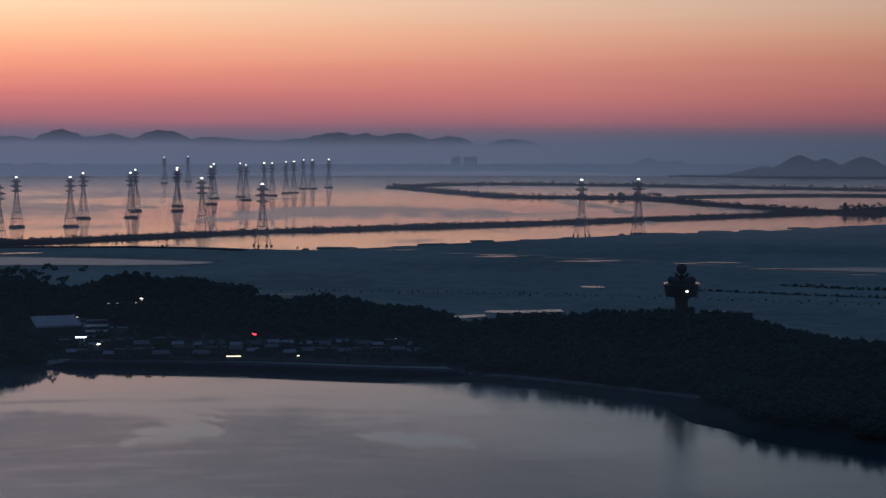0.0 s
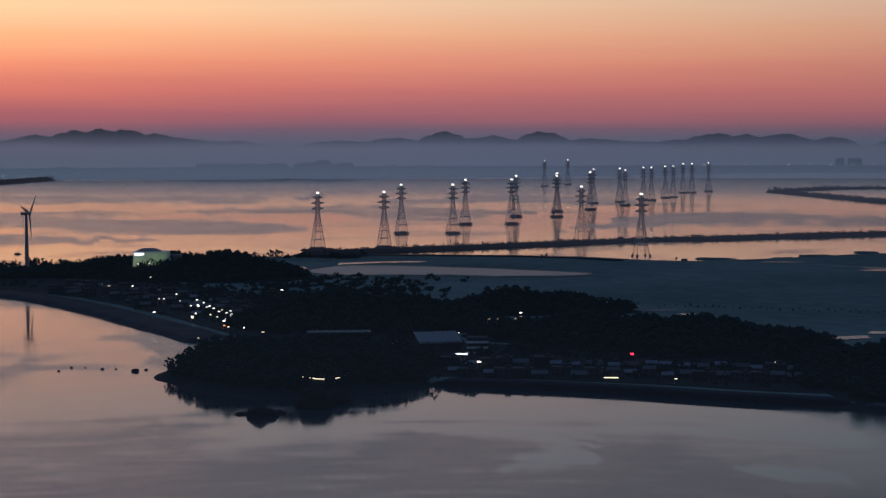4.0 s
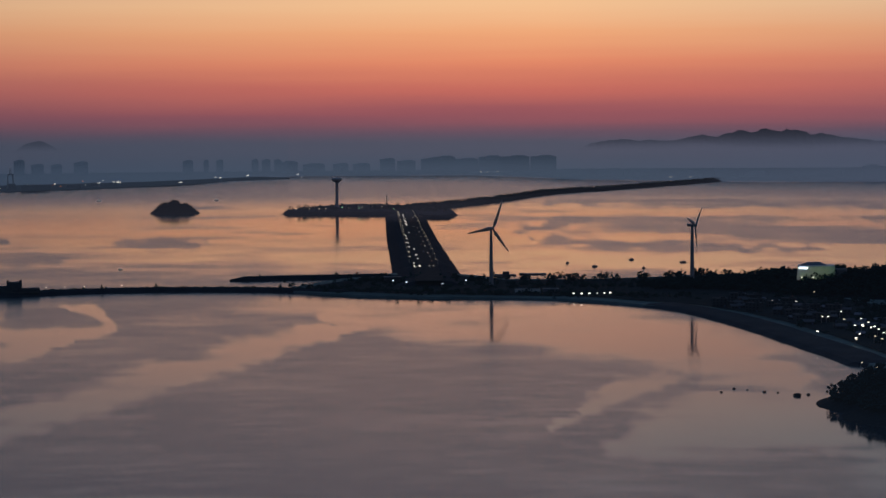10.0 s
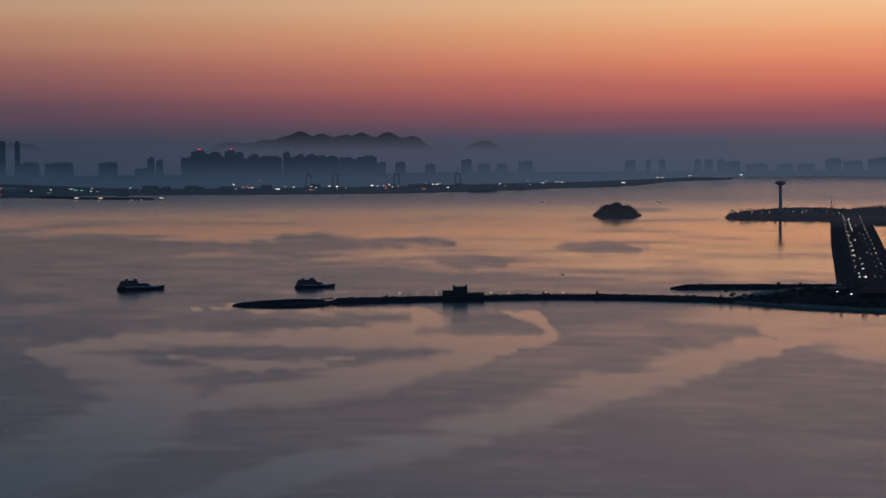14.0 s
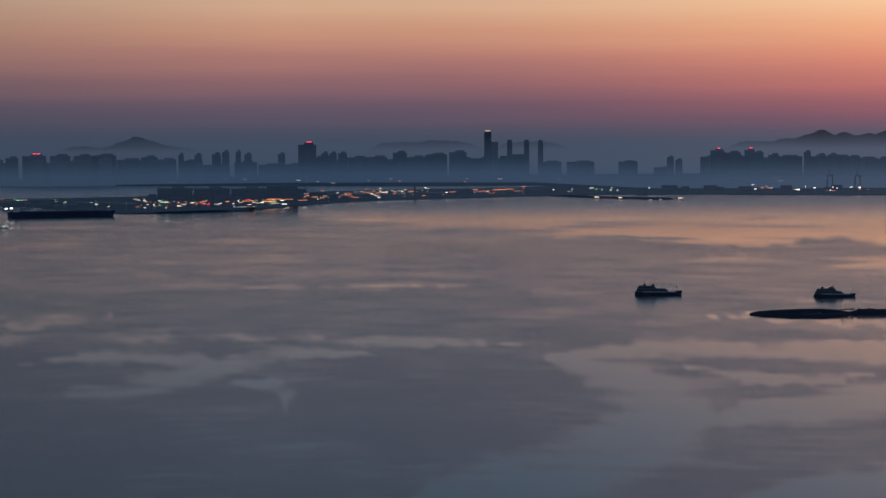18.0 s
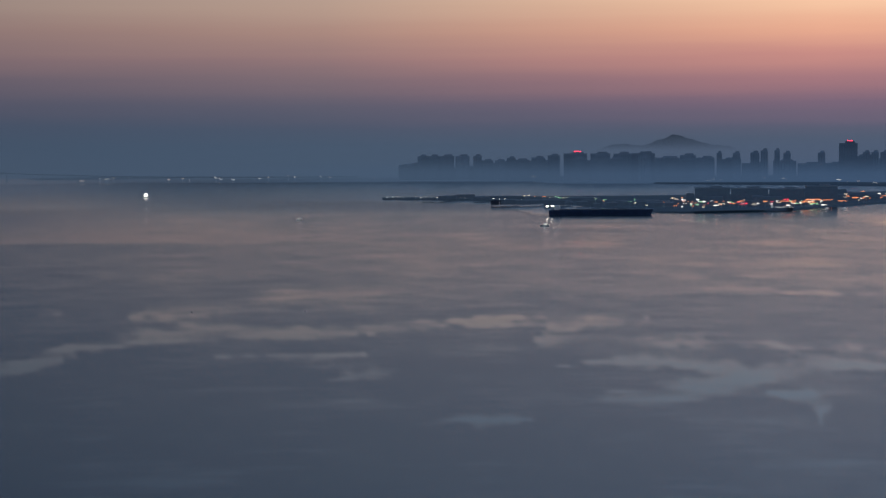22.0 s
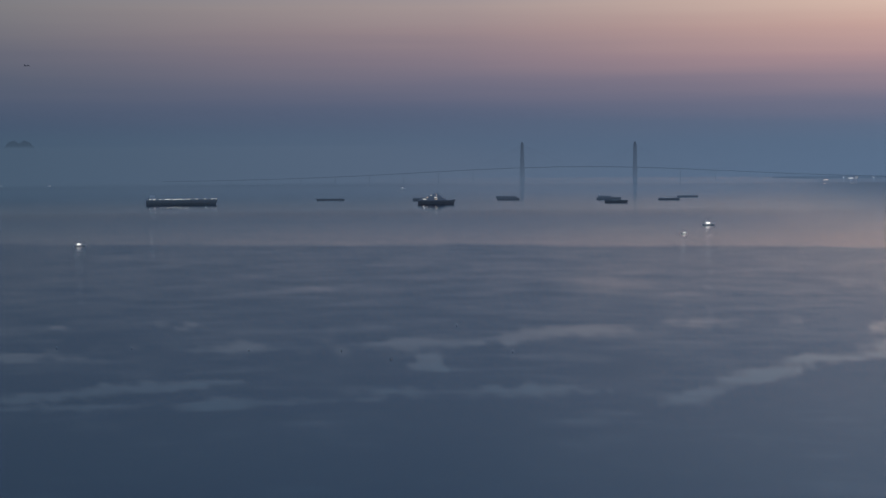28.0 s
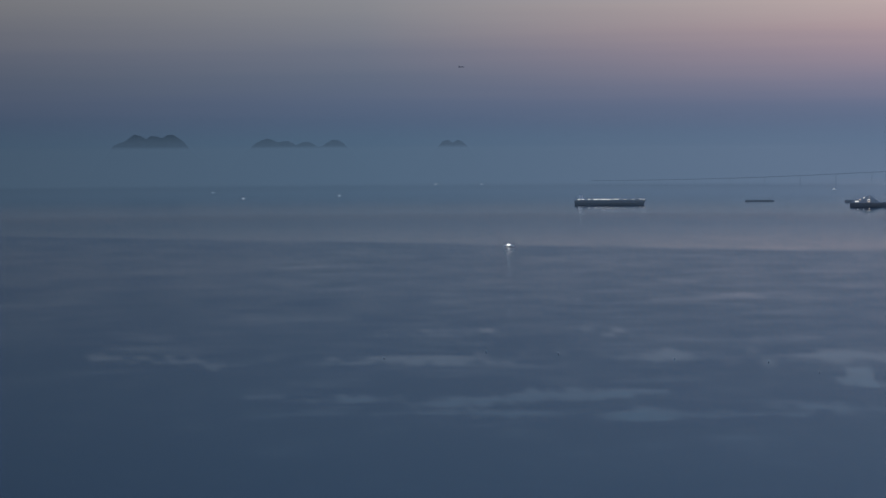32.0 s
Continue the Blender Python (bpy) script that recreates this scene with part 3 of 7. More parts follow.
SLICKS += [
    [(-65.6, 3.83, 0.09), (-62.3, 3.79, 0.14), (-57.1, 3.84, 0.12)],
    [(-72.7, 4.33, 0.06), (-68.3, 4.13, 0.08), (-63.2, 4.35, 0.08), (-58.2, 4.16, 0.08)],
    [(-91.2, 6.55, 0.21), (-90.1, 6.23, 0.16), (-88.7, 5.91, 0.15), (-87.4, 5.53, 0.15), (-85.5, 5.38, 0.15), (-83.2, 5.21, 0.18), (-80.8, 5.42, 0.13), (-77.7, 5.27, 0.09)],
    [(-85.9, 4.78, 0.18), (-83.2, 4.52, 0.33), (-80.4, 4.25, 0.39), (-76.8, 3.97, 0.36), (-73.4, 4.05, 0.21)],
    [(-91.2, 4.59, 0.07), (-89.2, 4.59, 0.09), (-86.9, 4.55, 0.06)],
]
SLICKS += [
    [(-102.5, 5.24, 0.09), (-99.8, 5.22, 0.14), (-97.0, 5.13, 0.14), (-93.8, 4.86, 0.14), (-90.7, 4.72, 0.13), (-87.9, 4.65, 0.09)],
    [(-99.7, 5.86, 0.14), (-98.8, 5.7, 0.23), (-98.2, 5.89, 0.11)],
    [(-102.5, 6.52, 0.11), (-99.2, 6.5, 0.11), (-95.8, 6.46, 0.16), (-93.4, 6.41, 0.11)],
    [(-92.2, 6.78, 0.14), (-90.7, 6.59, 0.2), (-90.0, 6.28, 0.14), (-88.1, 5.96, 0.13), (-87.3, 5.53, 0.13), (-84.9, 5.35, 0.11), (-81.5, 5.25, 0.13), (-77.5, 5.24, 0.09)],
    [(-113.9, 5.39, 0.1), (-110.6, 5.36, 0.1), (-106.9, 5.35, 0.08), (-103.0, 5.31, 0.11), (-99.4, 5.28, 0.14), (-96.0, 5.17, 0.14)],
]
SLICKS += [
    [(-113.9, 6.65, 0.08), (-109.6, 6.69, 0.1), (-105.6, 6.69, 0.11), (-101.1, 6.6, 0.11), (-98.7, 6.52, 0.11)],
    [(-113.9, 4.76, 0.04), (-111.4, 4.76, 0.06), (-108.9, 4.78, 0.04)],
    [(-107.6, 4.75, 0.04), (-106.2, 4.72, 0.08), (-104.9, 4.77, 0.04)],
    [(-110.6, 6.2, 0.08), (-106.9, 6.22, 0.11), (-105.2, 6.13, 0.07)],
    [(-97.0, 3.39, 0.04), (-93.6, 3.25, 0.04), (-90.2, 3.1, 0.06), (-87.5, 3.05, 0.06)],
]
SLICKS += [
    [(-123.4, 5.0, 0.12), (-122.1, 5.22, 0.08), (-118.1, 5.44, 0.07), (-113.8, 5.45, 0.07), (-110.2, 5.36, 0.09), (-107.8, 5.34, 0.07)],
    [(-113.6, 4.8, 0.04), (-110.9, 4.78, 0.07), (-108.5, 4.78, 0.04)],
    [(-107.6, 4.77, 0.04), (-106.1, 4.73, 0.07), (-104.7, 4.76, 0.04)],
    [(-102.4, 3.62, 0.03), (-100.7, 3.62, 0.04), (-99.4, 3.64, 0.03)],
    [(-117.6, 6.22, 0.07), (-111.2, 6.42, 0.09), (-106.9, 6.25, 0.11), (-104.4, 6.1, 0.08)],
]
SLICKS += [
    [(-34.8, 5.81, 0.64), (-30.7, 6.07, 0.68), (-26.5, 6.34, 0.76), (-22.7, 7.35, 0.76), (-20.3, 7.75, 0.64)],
    [(-20.6, 9.27, 1.13), (-18.2, 10.03, 1.13), (-14.5, 10.18, 0.95), (-11.1, 9.74, 0.76)],
    [(-13.2, 9.81, 0.8), (-9.9, 9.93, 0.8), (-6.2, 10.02, 0.8), (-2.5, 10.29, 0.8), (1.3, 10.74, 0.89)],
    [(-13.3, 10.5, 0.18), (-10.8, 10.6, 0.2), (-8.3, 10.85, 0.18), (-6.6, 11.22, 0.13)],
]
SLICKS += [
    [(-2.5, 11.83, 0.22), (-0.4, 12.02, 0.27), (1.3, 12.28, 0.18)],
    [(-10.0, 12.1, 0.18), (-8.3, 11.61, 0.31), (-6.8, 11.76, 0.18)],
    [(-11.2, 10.37, 0.1), (-8.4, 10.6, 0.14), (-6.4, 10.97, 0.12)],
    [(-9.0, 11.62, 0.16), (-7.9, 11.42, 0.27), (-6.6, 11.58, 0.14)],
]
# patches that the breeze ruffles: each a line of (bearing, depression from the foot line at 95 m, half width), all in degrees
BREEZES = []
BREEZES += [
    [(-35.2, 7.28, 0.39), (-32.5, 7.32, 0.61), (-29.7, 7.52, 0.79), (-27.7, 7.61, 0.47), (-25.8, 7.7, 0.11)],
    [(-40.5, 9.31, 0.9), (-37.1, 9.05, 1.26), (-33.7, 8.75, 1.44), (-30.3, 8.78, 1.08)],
    [(-27.7, 8.83, 0.11), (-26.3, 8.46, 0.25), (-24.6, 8.16, 0.22), (-23.1, 8.07, 0.09)],
    [(-63.8, 7.64, 1.22), (-60.5, 7.6, 1.3), (-57.5, 7.6, 0.97), (-55.1, 7.56, 0.49)],
    [(-91.2, 5.55, 0.24), (-89.6, 5.48, 0.21), (-87.9, 5.4, 0.1)],
]
BREEZES += [
    [(-93.1, 5.83, 0.23), (-90.7, 5.57, 0.23), (-88.3, 5.46, 0.11)],
    [(-102.5, 5.78, 0.2), (-100.8, 5.76, 0.17), (-99.8, 5.78, 0.09)],
    [(-41.2, 3.36, 0.14), (-39.9, 3.44, 0.14), (-38.3, 3.49, 0.07)],
    [(-45.0, 3.84, 0.1), (-43.8, 3.85, 0.1), (-42.3, 3.89, 0.05)],
    [(-51.3, 3.27, 0.17), (-48.8, 3.21, 0.14), (-46.3, 3.17, 0.1), (-44.3, 3.2, 0.05)],
]
BREEZES += [
    [(-63.7, 3.23, 0.23), (-58.8, 3.24, 0.19), (-53.7, 3.24, 0.13), (-50.6, 3.27, 0.06)],
    [(-73.5, 3.49, 0.16), (-70.2, 3.24, 0.19), (-65.4, 3.23, 0.09)],
    [(-64.1, 3.25, 0.09), (-60.0, 3.05, 0.16), (-54.9, 3.31, 0.13), (-50.5, 3.31, 0.06)],
    [(-72.5, 4.45, 0.13), (-66.8, 4.48, 0.16), (-61.7, 4.47, 0.13), (-57.4, 4.49, 0.08)],
    [(-84.8, 2.87, 0.09), (-81.1, 2.97, 0.07), (-76.3, 2.82, 0.06)],
]
BREEZES += [
    [(-29.3, 3.15, 0.09), (-27.3, 2.85, 0.15), (-24.4, 2.96, 0.19), (-21.3, 3.13, 0.19), (-17.9, 3.24, 0.15), (-15.3, 3.34, 0.09)],
    [(-28.8, 3.35, 0.08), (-26.4, 3.57, 0.09), (-23.0, 3.7, 0.09), (-19.6, 3.68, 0.08)],
    [(-29.8, 2.28, 0.08), (-24.7, 2.18, 0.11), (-19.6, 2.28, 0.11), (-14.5, 2.24, 0.09)],
    [(-19.6, 2.72, 0.08), (-15.3, 2.69, 0.11), (-11.1, 2.77, 0.11), (-8.4, 2.83, 0.11)],
    [(-23.0, 1.87, 0.06), (-17.9, 1.96, 0.08), (-12.8, 1.92, 0.08), (-8.4, 2.1, 0.08)],
    [(-13.2, 2.4, 0.09), (-9.9, 2.32, 0.11), (-5.7, 2.45, 0.09)],
    [(-8.2, 3.44, 0.09), (-4.8, 3.08, 0.13), (-1.4, 2.96, 0.13), (2.0, 3.09, 0.11)],
    [(0.6, 2.35, 0.07), (3.7, 2.51, 0.09), (7.1, 3.56, 0.09)],
]


def nearness(b, e, line):
    """How near places lie to a line of uneven width that thins out at its ends: 1 on it, 0 well off it."""
    best = np.full(b.shape, 9.0)
    last = len(line) - 2
    for i, ((b0, e0, w0), (b1, e1, w1)) in enumerate(zip(line, line[1:])):
        db, de = b1 - b0, e1 - e0
        u = np.clip(((b - b0) * db + (e - e0) * de) / (db * db + de * de), 0, 1)
        wide = w0 * (0.25 if i == 0 else 1) * (1 - u) + w1 * (0.25 if i == last else 1) * u
        best = np.minimum(best, np.hypot(b - b0 - u * db, e - e0 - u * de) / wide)
    return np.clip(1.25 - 0.55 * best, 0, 1)


def sea():
    """One sheet of water out to the horizon, finer where the drift lines lie."""
    sides = [22 - 0.14 * i for i in range(1080)]
    sides += [sides[-1] - (360 + sides[-1] - 22) * k / 40 for k in range(1, 40)]
    deep = [60, 40, 25, 18] + [14.6 - 0.11 * i for i in range(123)]
    radii = [95 / math.tan(radians(e)) for e in deep] + [4960]
    b, e = np.meshgrid(np.array(sides), np.degrees(np.arctan(95 / np.array(radii))))
    spots = list(zip(b.ravel(), e.ravel()))
    broad, small, tear = (np.array([noise.noise((x * k, y * k * 2.6, z)) for x, y in spots]).reshape(b.shape) for k, z in ((0.5, 1), (1.6, 5), (2.2, 9)))
    streak = np.array([noise.noise((x * 0.22, y * 4.2, 3)) + 0.6 * noise.noise((x * 0.5, y * 9, 7)) for x, y in spots]).reshape(b.shape)
    wb, we = b + 0.5 * broad + 0.3 * tear, e + 0.13 * small + 0.06 * tear
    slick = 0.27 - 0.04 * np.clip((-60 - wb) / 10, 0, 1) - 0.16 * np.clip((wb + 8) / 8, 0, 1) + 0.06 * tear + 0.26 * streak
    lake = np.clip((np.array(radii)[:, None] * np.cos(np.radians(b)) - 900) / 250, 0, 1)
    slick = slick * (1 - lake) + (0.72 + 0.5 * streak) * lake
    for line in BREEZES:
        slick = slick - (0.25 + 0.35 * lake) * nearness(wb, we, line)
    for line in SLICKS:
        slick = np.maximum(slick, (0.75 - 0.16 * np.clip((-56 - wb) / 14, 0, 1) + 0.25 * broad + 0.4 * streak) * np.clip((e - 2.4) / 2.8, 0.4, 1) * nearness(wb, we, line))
    xs, ys = np.array(radii)[:, None] * np.sin(np.radians(b)), np.array(radii)[:, None] * np.cos(np.radians(b))
    n, k = len(sides), len(radii)
    verts = [(0, 0, 0)] + [(x, y, 0) for x, y in zip(xs.ravel(), ys.ravel())]
    faces = [(0, 1 + i, 1 + (i + 1) % n) for i in range(n)]
    faces += [(1 + j * n + i, 1 + (j + 1) * n + i, 1 + (j + 1) * n + (i + 1) % n, 1 + j * n + (i + 1) % n) for j in range(k - 1) for i in range(n)]
    ob = sheet("water", verts, faces, WATER)
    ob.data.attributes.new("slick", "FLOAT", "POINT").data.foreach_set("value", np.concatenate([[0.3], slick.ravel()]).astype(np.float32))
    return tagged(ob, "calm grey sea and lake mirroring the dusk sky", "water", kind="structure")


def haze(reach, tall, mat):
    """A standing glowing sheet painted as hazy air; reach: pairs of bearing and range, from right to left."""
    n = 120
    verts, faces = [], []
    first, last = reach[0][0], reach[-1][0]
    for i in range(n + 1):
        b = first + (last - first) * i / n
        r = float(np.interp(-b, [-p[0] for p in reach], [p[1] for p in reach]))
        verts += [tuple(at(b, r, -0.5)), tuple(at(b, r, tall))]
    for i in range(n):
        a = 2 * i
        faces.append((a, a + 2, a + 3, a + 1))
    return tagged(sheet("backdrop", verts, faces, mat), "thin glowing sheet painting blue haze over the distant water", "haze", kind="structure")


sea()
# emissive sheets in the low sky's colours, painting haze over whatever lies behind
haze([(40, 4690), (-92, 4690)], 260, haze_glow_material("far_haze", 40, 62, 1.0, 0.12, veil=0.62, sides=(-91, -80), tone=1))
haze([(40, 3415), (-22, 3415), (-27, 3630), (-30.5, 4110), (-36, 4140), (-40, 3700), (-47, 3415)], 160, haze_glow_material("inner_haze", 30, 70, 0.34, 0.1, foot=3, sides=(-46, -42), tilt=0, fading=14))
haze([(40, 4650), (-76, 4650)], 200, haze_glow_material("ridge_haze", 46, 80, 0.6, 0.24, sides=(-75, -66), tilt=48, fading=30, tone=1))
haze([(40, 2050), (-26, 2050)], 100, haze_glow_material("lake_veil", 20, 50, 0.17, 0.12, foot=12, tone=1, sides=(-25, -16), tilt=0, fading=20))
haze([(40, 3425), (-22, 3425), (-27, 3640), (-30.5, 4120), (-36, 4150), (-40, 3720), (-47, 3425), (-54, 3425), (-57.5, 3900), (-65, 4040), (-70, 4030), (-72.6, 4040), (-73.5, 4230), (-78, 4290), (-90, 4400)], 220, haze_glow_material("shore_haze", 6, 54, 0.76, 0.16, foot=0.3, sides=(-88, -78), tilt=14))
haze([(40, 1212), (-34, 1212)], 140, haze_glow_material("lake_haze", 10, 46, 0.15, 0.12, foot=16, sides=(-34, -20), tone=1))
haze([(40, 3250), (0, 3250)], 140, haze_glow_material("hill_haze", 10, 46, 0.5, 0.38, foot=6, sides=(3, 9)))
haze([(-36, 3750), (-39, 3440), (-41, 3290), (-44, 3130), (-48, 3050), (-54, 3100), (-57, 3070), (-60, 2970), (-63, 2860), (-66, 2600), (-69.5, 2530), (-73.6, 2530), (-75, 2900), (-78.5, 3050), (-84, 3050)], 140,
     haze_glow_material("port_haze", 10, 46, 0.26, 0.16, foot=2.5, sides=(-83, -77)))
haze([(40, 430), (-150, 430)], 120, haze_glow_material("near_haze", 20, 60, 0.046, 0.02, foot=14))
haze([(-76, 4400), (-150, 4400)], 200, haze_glow_material("offing_haze", 20, 90, 0.52, 0.3, foot=1.5, sides=(-79, -87)))
haze([(-26, 1850), (-62, 1850)], 90, haze_glow_material("bay_haze", 10, 50, 0.16, 0.07, foot=14, tone=1, sides=(-26.5, -32), tilt=0, fading=30))
haze([(-80, 2950), (-150, 2950)], 150, haze_glow_material("sea_veil", 30, 80, 0.7, 0.12, foot=32, sides=(-82, -92), tilt=0))
haze([(-95, 4590), (-150, 4590)], 200, haze_glow_material("isle_haze", 82, 92, 0.98, 0.5, sides=(-96, -102), tilt=4, waves=3))

# the peninsula: wooded shore, village, fields and the beach
MAINLAND = [(230, 300), (150, 385), (107, 455), (89, 483), (64, 514), (35, 541), (11, 560), (-31, 570), (-62, 580), (-105, 587), (-125, 588), (-140, 578), (-156, 577),
            (-170, 591), (-186, 600), (-204, 608), (-210, 640), (-238, 700), (-278, 746), (-329, 809), (-381, 860), (-425, 882), (-476, 890), (-552, 866), (-600, 862), (-640, 880),
            (-655, 960), (-648, 1015), (-604, 1020), (-560, 1000), (-500, 1040), (-470, 1085), (-420, 1120), (-400, 1170), (-340, 1180), (-300, 1160),
            (-283, 1206), (-220, 1212), (-159, 1207), (-79, 1176), (19, 1253), (145, 1359), (238, 1407), (354, 1513), (560, 1640), (900, 1500), (900, 500), (500, 250)]
land("ground", MAINLAND, 1.2, FIELD, step=9, rough=1.2, slope=0.8, label="dark coastal fields and low shore land at dusk")

# wooded hills along the shore
HILLS = [
    ("tower", [(0.6, 600, 3, 26), (1.4, 630, 5, 30), (2.9, 630, 9, 40), (3, 590, 5, 36), (5, 618, 11, 42), (5, 575, 6, 34), (7.2, 612, 13, 45), (7.2, 562, 6, 36), (8.8, 590, 11, 42), (9, 545, 6, 34),
               (11.3, 560, 10, 45), (11, 515, 6, 32), (13.2, 530, 11, 45), (13, 488, 6, 34), (16, 500, 11, 50)]),
    ("mid", [(-9, 735, 5, 26), (-7, 722, 9, 30), (-5.3, 712, 8, 30), (-3.6, 700, 9.5, 34), (-1.6, 690, 7, 28)]),
    ("back", [(-10, 842, 6, 20), (-9.4, 840, 9, 22), (-8, 842, 6.5, 26), (-6.6, 840, 3, 22)]),
    ("west", [(-16, 780, 8, 26), (-14.6, 778, 13, 34), (-12.6, 778, 11, 34), (-11.5, 775, 9, 24)]),
    ("point", [(-18.5, 630, 8, 12), (-17.9, 628, 10, 19), (-16.6, 606, 8, 23), (-15.5, 602, 9, 22), (-14.2, 612, 7, 24), (-13.6, 640, 6, 26), (-15.2, 650, 7, 26), (-17, 665, 6, 20)]),
    ("terrace", [(-24.3, 1085, 3, 34), (-22.6, 1085, 5, 34), (-21.2, 1080, 9, 34), (-19.5, 1060, 12, 36), (-18, 1050, 13, 34), (-16.9, 1045, 9, 24)]),
]
for seed, (where, nodes) in enumerate(HILLS):
    ob, height, box = hill("hill", nodes, SOIL, label="low hill under dark dusk woodland beside the shore")
    wood("woodland", height, box, 3.4, 1.6, 4.0, 2.3, "dense dark broadleaf and pine wood covering the hill", leaves=34, seed=seed + 3)

# dykes and breakwaters
bank("dyke", [(-345, 1225), (-295, 1262), (-132, 1407), (-2, 1495), (101, 1562), (318, 1730), (430, 1836), (700, 2000)], 16, 2.2, SOIL, label="long low grassy dyke across the lake")
bank("dyke", [at(-1.6, 2600)[:2], at(0.5, 2350)[:2], at(2, 2220)[:2], at(4, 2180)[:2], at(5.9, 2170)[:2], at(8.5, 1950)[:2], at(11, 1820)[:2], at(14, 1760)[:2]], 22, 3, SOIL, label="curving dark earth dyke in the lake")
bank("dyke", [at(-1.6, 2610)[:2], at(0.5, 2750)[:2], at(2.5, 2760)[:2], at(5, 2720)[:2], at(8, 2650)[:2], at(15, 2500)[:2]], 26, 3, SOIL, label="far dark earth dyke in the lake")
bank("dyke", [at(7, 2200)[:2], at(9.5, 2280)[:2], at(12, 2300)[:2], at(15, 2300)[:2]], 22, 3, SOIL, label="dark earth dyke in the lake")
bank("dyke", [at(-32.4, 2240)[:2], at(-30, 2473)[:2], at(-28.1, 2798)[:2], at(-26, 3020)[:2], at(-22.9, 3526)[:2]], 30, 4.4, SOIL, label="long tree-grown sea dyke running to the far shore")
bank("breakwater", [at(-48.2, 1080)[:2], at(-46.4, 1086)[:2], at(-44.4, 1090)[:2], at(-41, 1098)[:2], at(-37, 1085)[:2], at(-34, 1060)[:2]], 15, 2.4, EMBANKMENT, label="low dark stone breakwater reaching out to sea", category="breakwater")
bank("breakwater", [at(-51.0, 1068)[:2], at(-50.2, 1064)[:2], at(-49.3, 1061)[:2], at(-48.6, 1066)[:2], at(-48.0, 1080)[:2]], 8, 1.5, EMBANKMENT, step=6, rough=1.2, label="near stone arm of the breakwater head", category="breakwater")
bank("breakwater", [at(-51.0, 1070)[:2], at(-50.2, 1082)[:2], at(-49.4, 1090)[:2], at(-48.9, 1092)[:2], at(-48.1, 1084)[:2]], 8, 1.6, EMBANKMENT, step=6, rough=1.2, label="far stone arm of the breakwater head", category="breakwater")
bank("breakwater", [at(-37.8, 1165)[:2], at(-36, 1172)[:2], at(-34, 1175)[:2], at(-32.6, 1180)[:2]], 11, 2.6, EMBANKMENT, label="short dark stone pier beside the causeway", category="breakwater")

# the causeway to the tidal power station
ROAD = [Vector((-574, 927, 0)), Vector((-629, 1012, 0)), Vector((-703, 1124, 0)), Vector((-855, 1353, 0)), Vector((-1005, 1582, 0)), Vector((-1110, 1742, 0))]
bank("causeway", [p[:2] for p in ROAD], 46, 4.0, EMBANKMENT, label="wide dark stone causeway carrying the road", category="causeway")
land("wharf", [at(b, d)[:2] for b, d in ((-36.1, 2140), (-34.5, 2115), (-32.9, 2095), (-31.6, 2010), (-31.0, 2060), (-31.2, 2160), (-32.3, 2290), (-34, 2360), (-35.5, 2260))], 3.5, EMBANKMENT, label="dark reclaimed wharf at the end of the causeway")

# an islet in the bay
ob, height, box = hill("islet", [(-39.7, 2215, 13, 13), (-39.42, 2215, 16, 14), (-39.1, 2212, 12, 13)], ROCK, label="small dark wooded rock islet in the bay", category="islet")
wood("woodland", height, box, 2.0, 0.6, 1.5, 1.5, "dark trees crowding the small islet", leaves=12, seed=21)

# far shores
land("far_shore", [at(b, d)[:2] for b, d in ((20, 3290), (12, 3300), (9, 3290), (6.5, 3480), (3, 3900), (-1.4, 3900), (-5, 3720), (-8.2, 3560), (-14, 3440), (-19, 3440), (-23, 3520), (-27, 3720), (-30.7, 4217), (-33, 4150),
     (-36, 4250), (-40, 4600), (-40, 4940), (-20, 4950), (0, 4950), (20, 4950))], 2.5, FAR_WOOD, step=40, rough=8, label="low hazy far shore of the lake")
land("far_shore", [at(b, d)[:2] for b, d in ((-36, 3900), (-37.6, 3800), (-39, 3480), (-41, 3340), (-44, 3180), (-47.8, 3100), (-54, 3160), (-56.9, 3120), (-60, 3020), (-62.8, 2919), (-66.2, 2620), (-67.5, 2560), (-70, 2560), (-72, 2800),
     (-75, 3010), (-78.2, 3110), (-78.2, 3160), (-74, 3180), (-70, 3200), (-65, 3350), (-61, 3480), (-58, 3520), (-57, 3740), (-61, 3760), (-65, 3860), (-69.6, 4010), (-74, 4350), (-77.4, 4760), (-76, 4940), (-60, 4945), (-44, 4945), (-38.5, 4600), (-37, 4100))],
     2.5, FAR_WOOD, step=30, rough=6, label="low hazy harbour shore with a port")


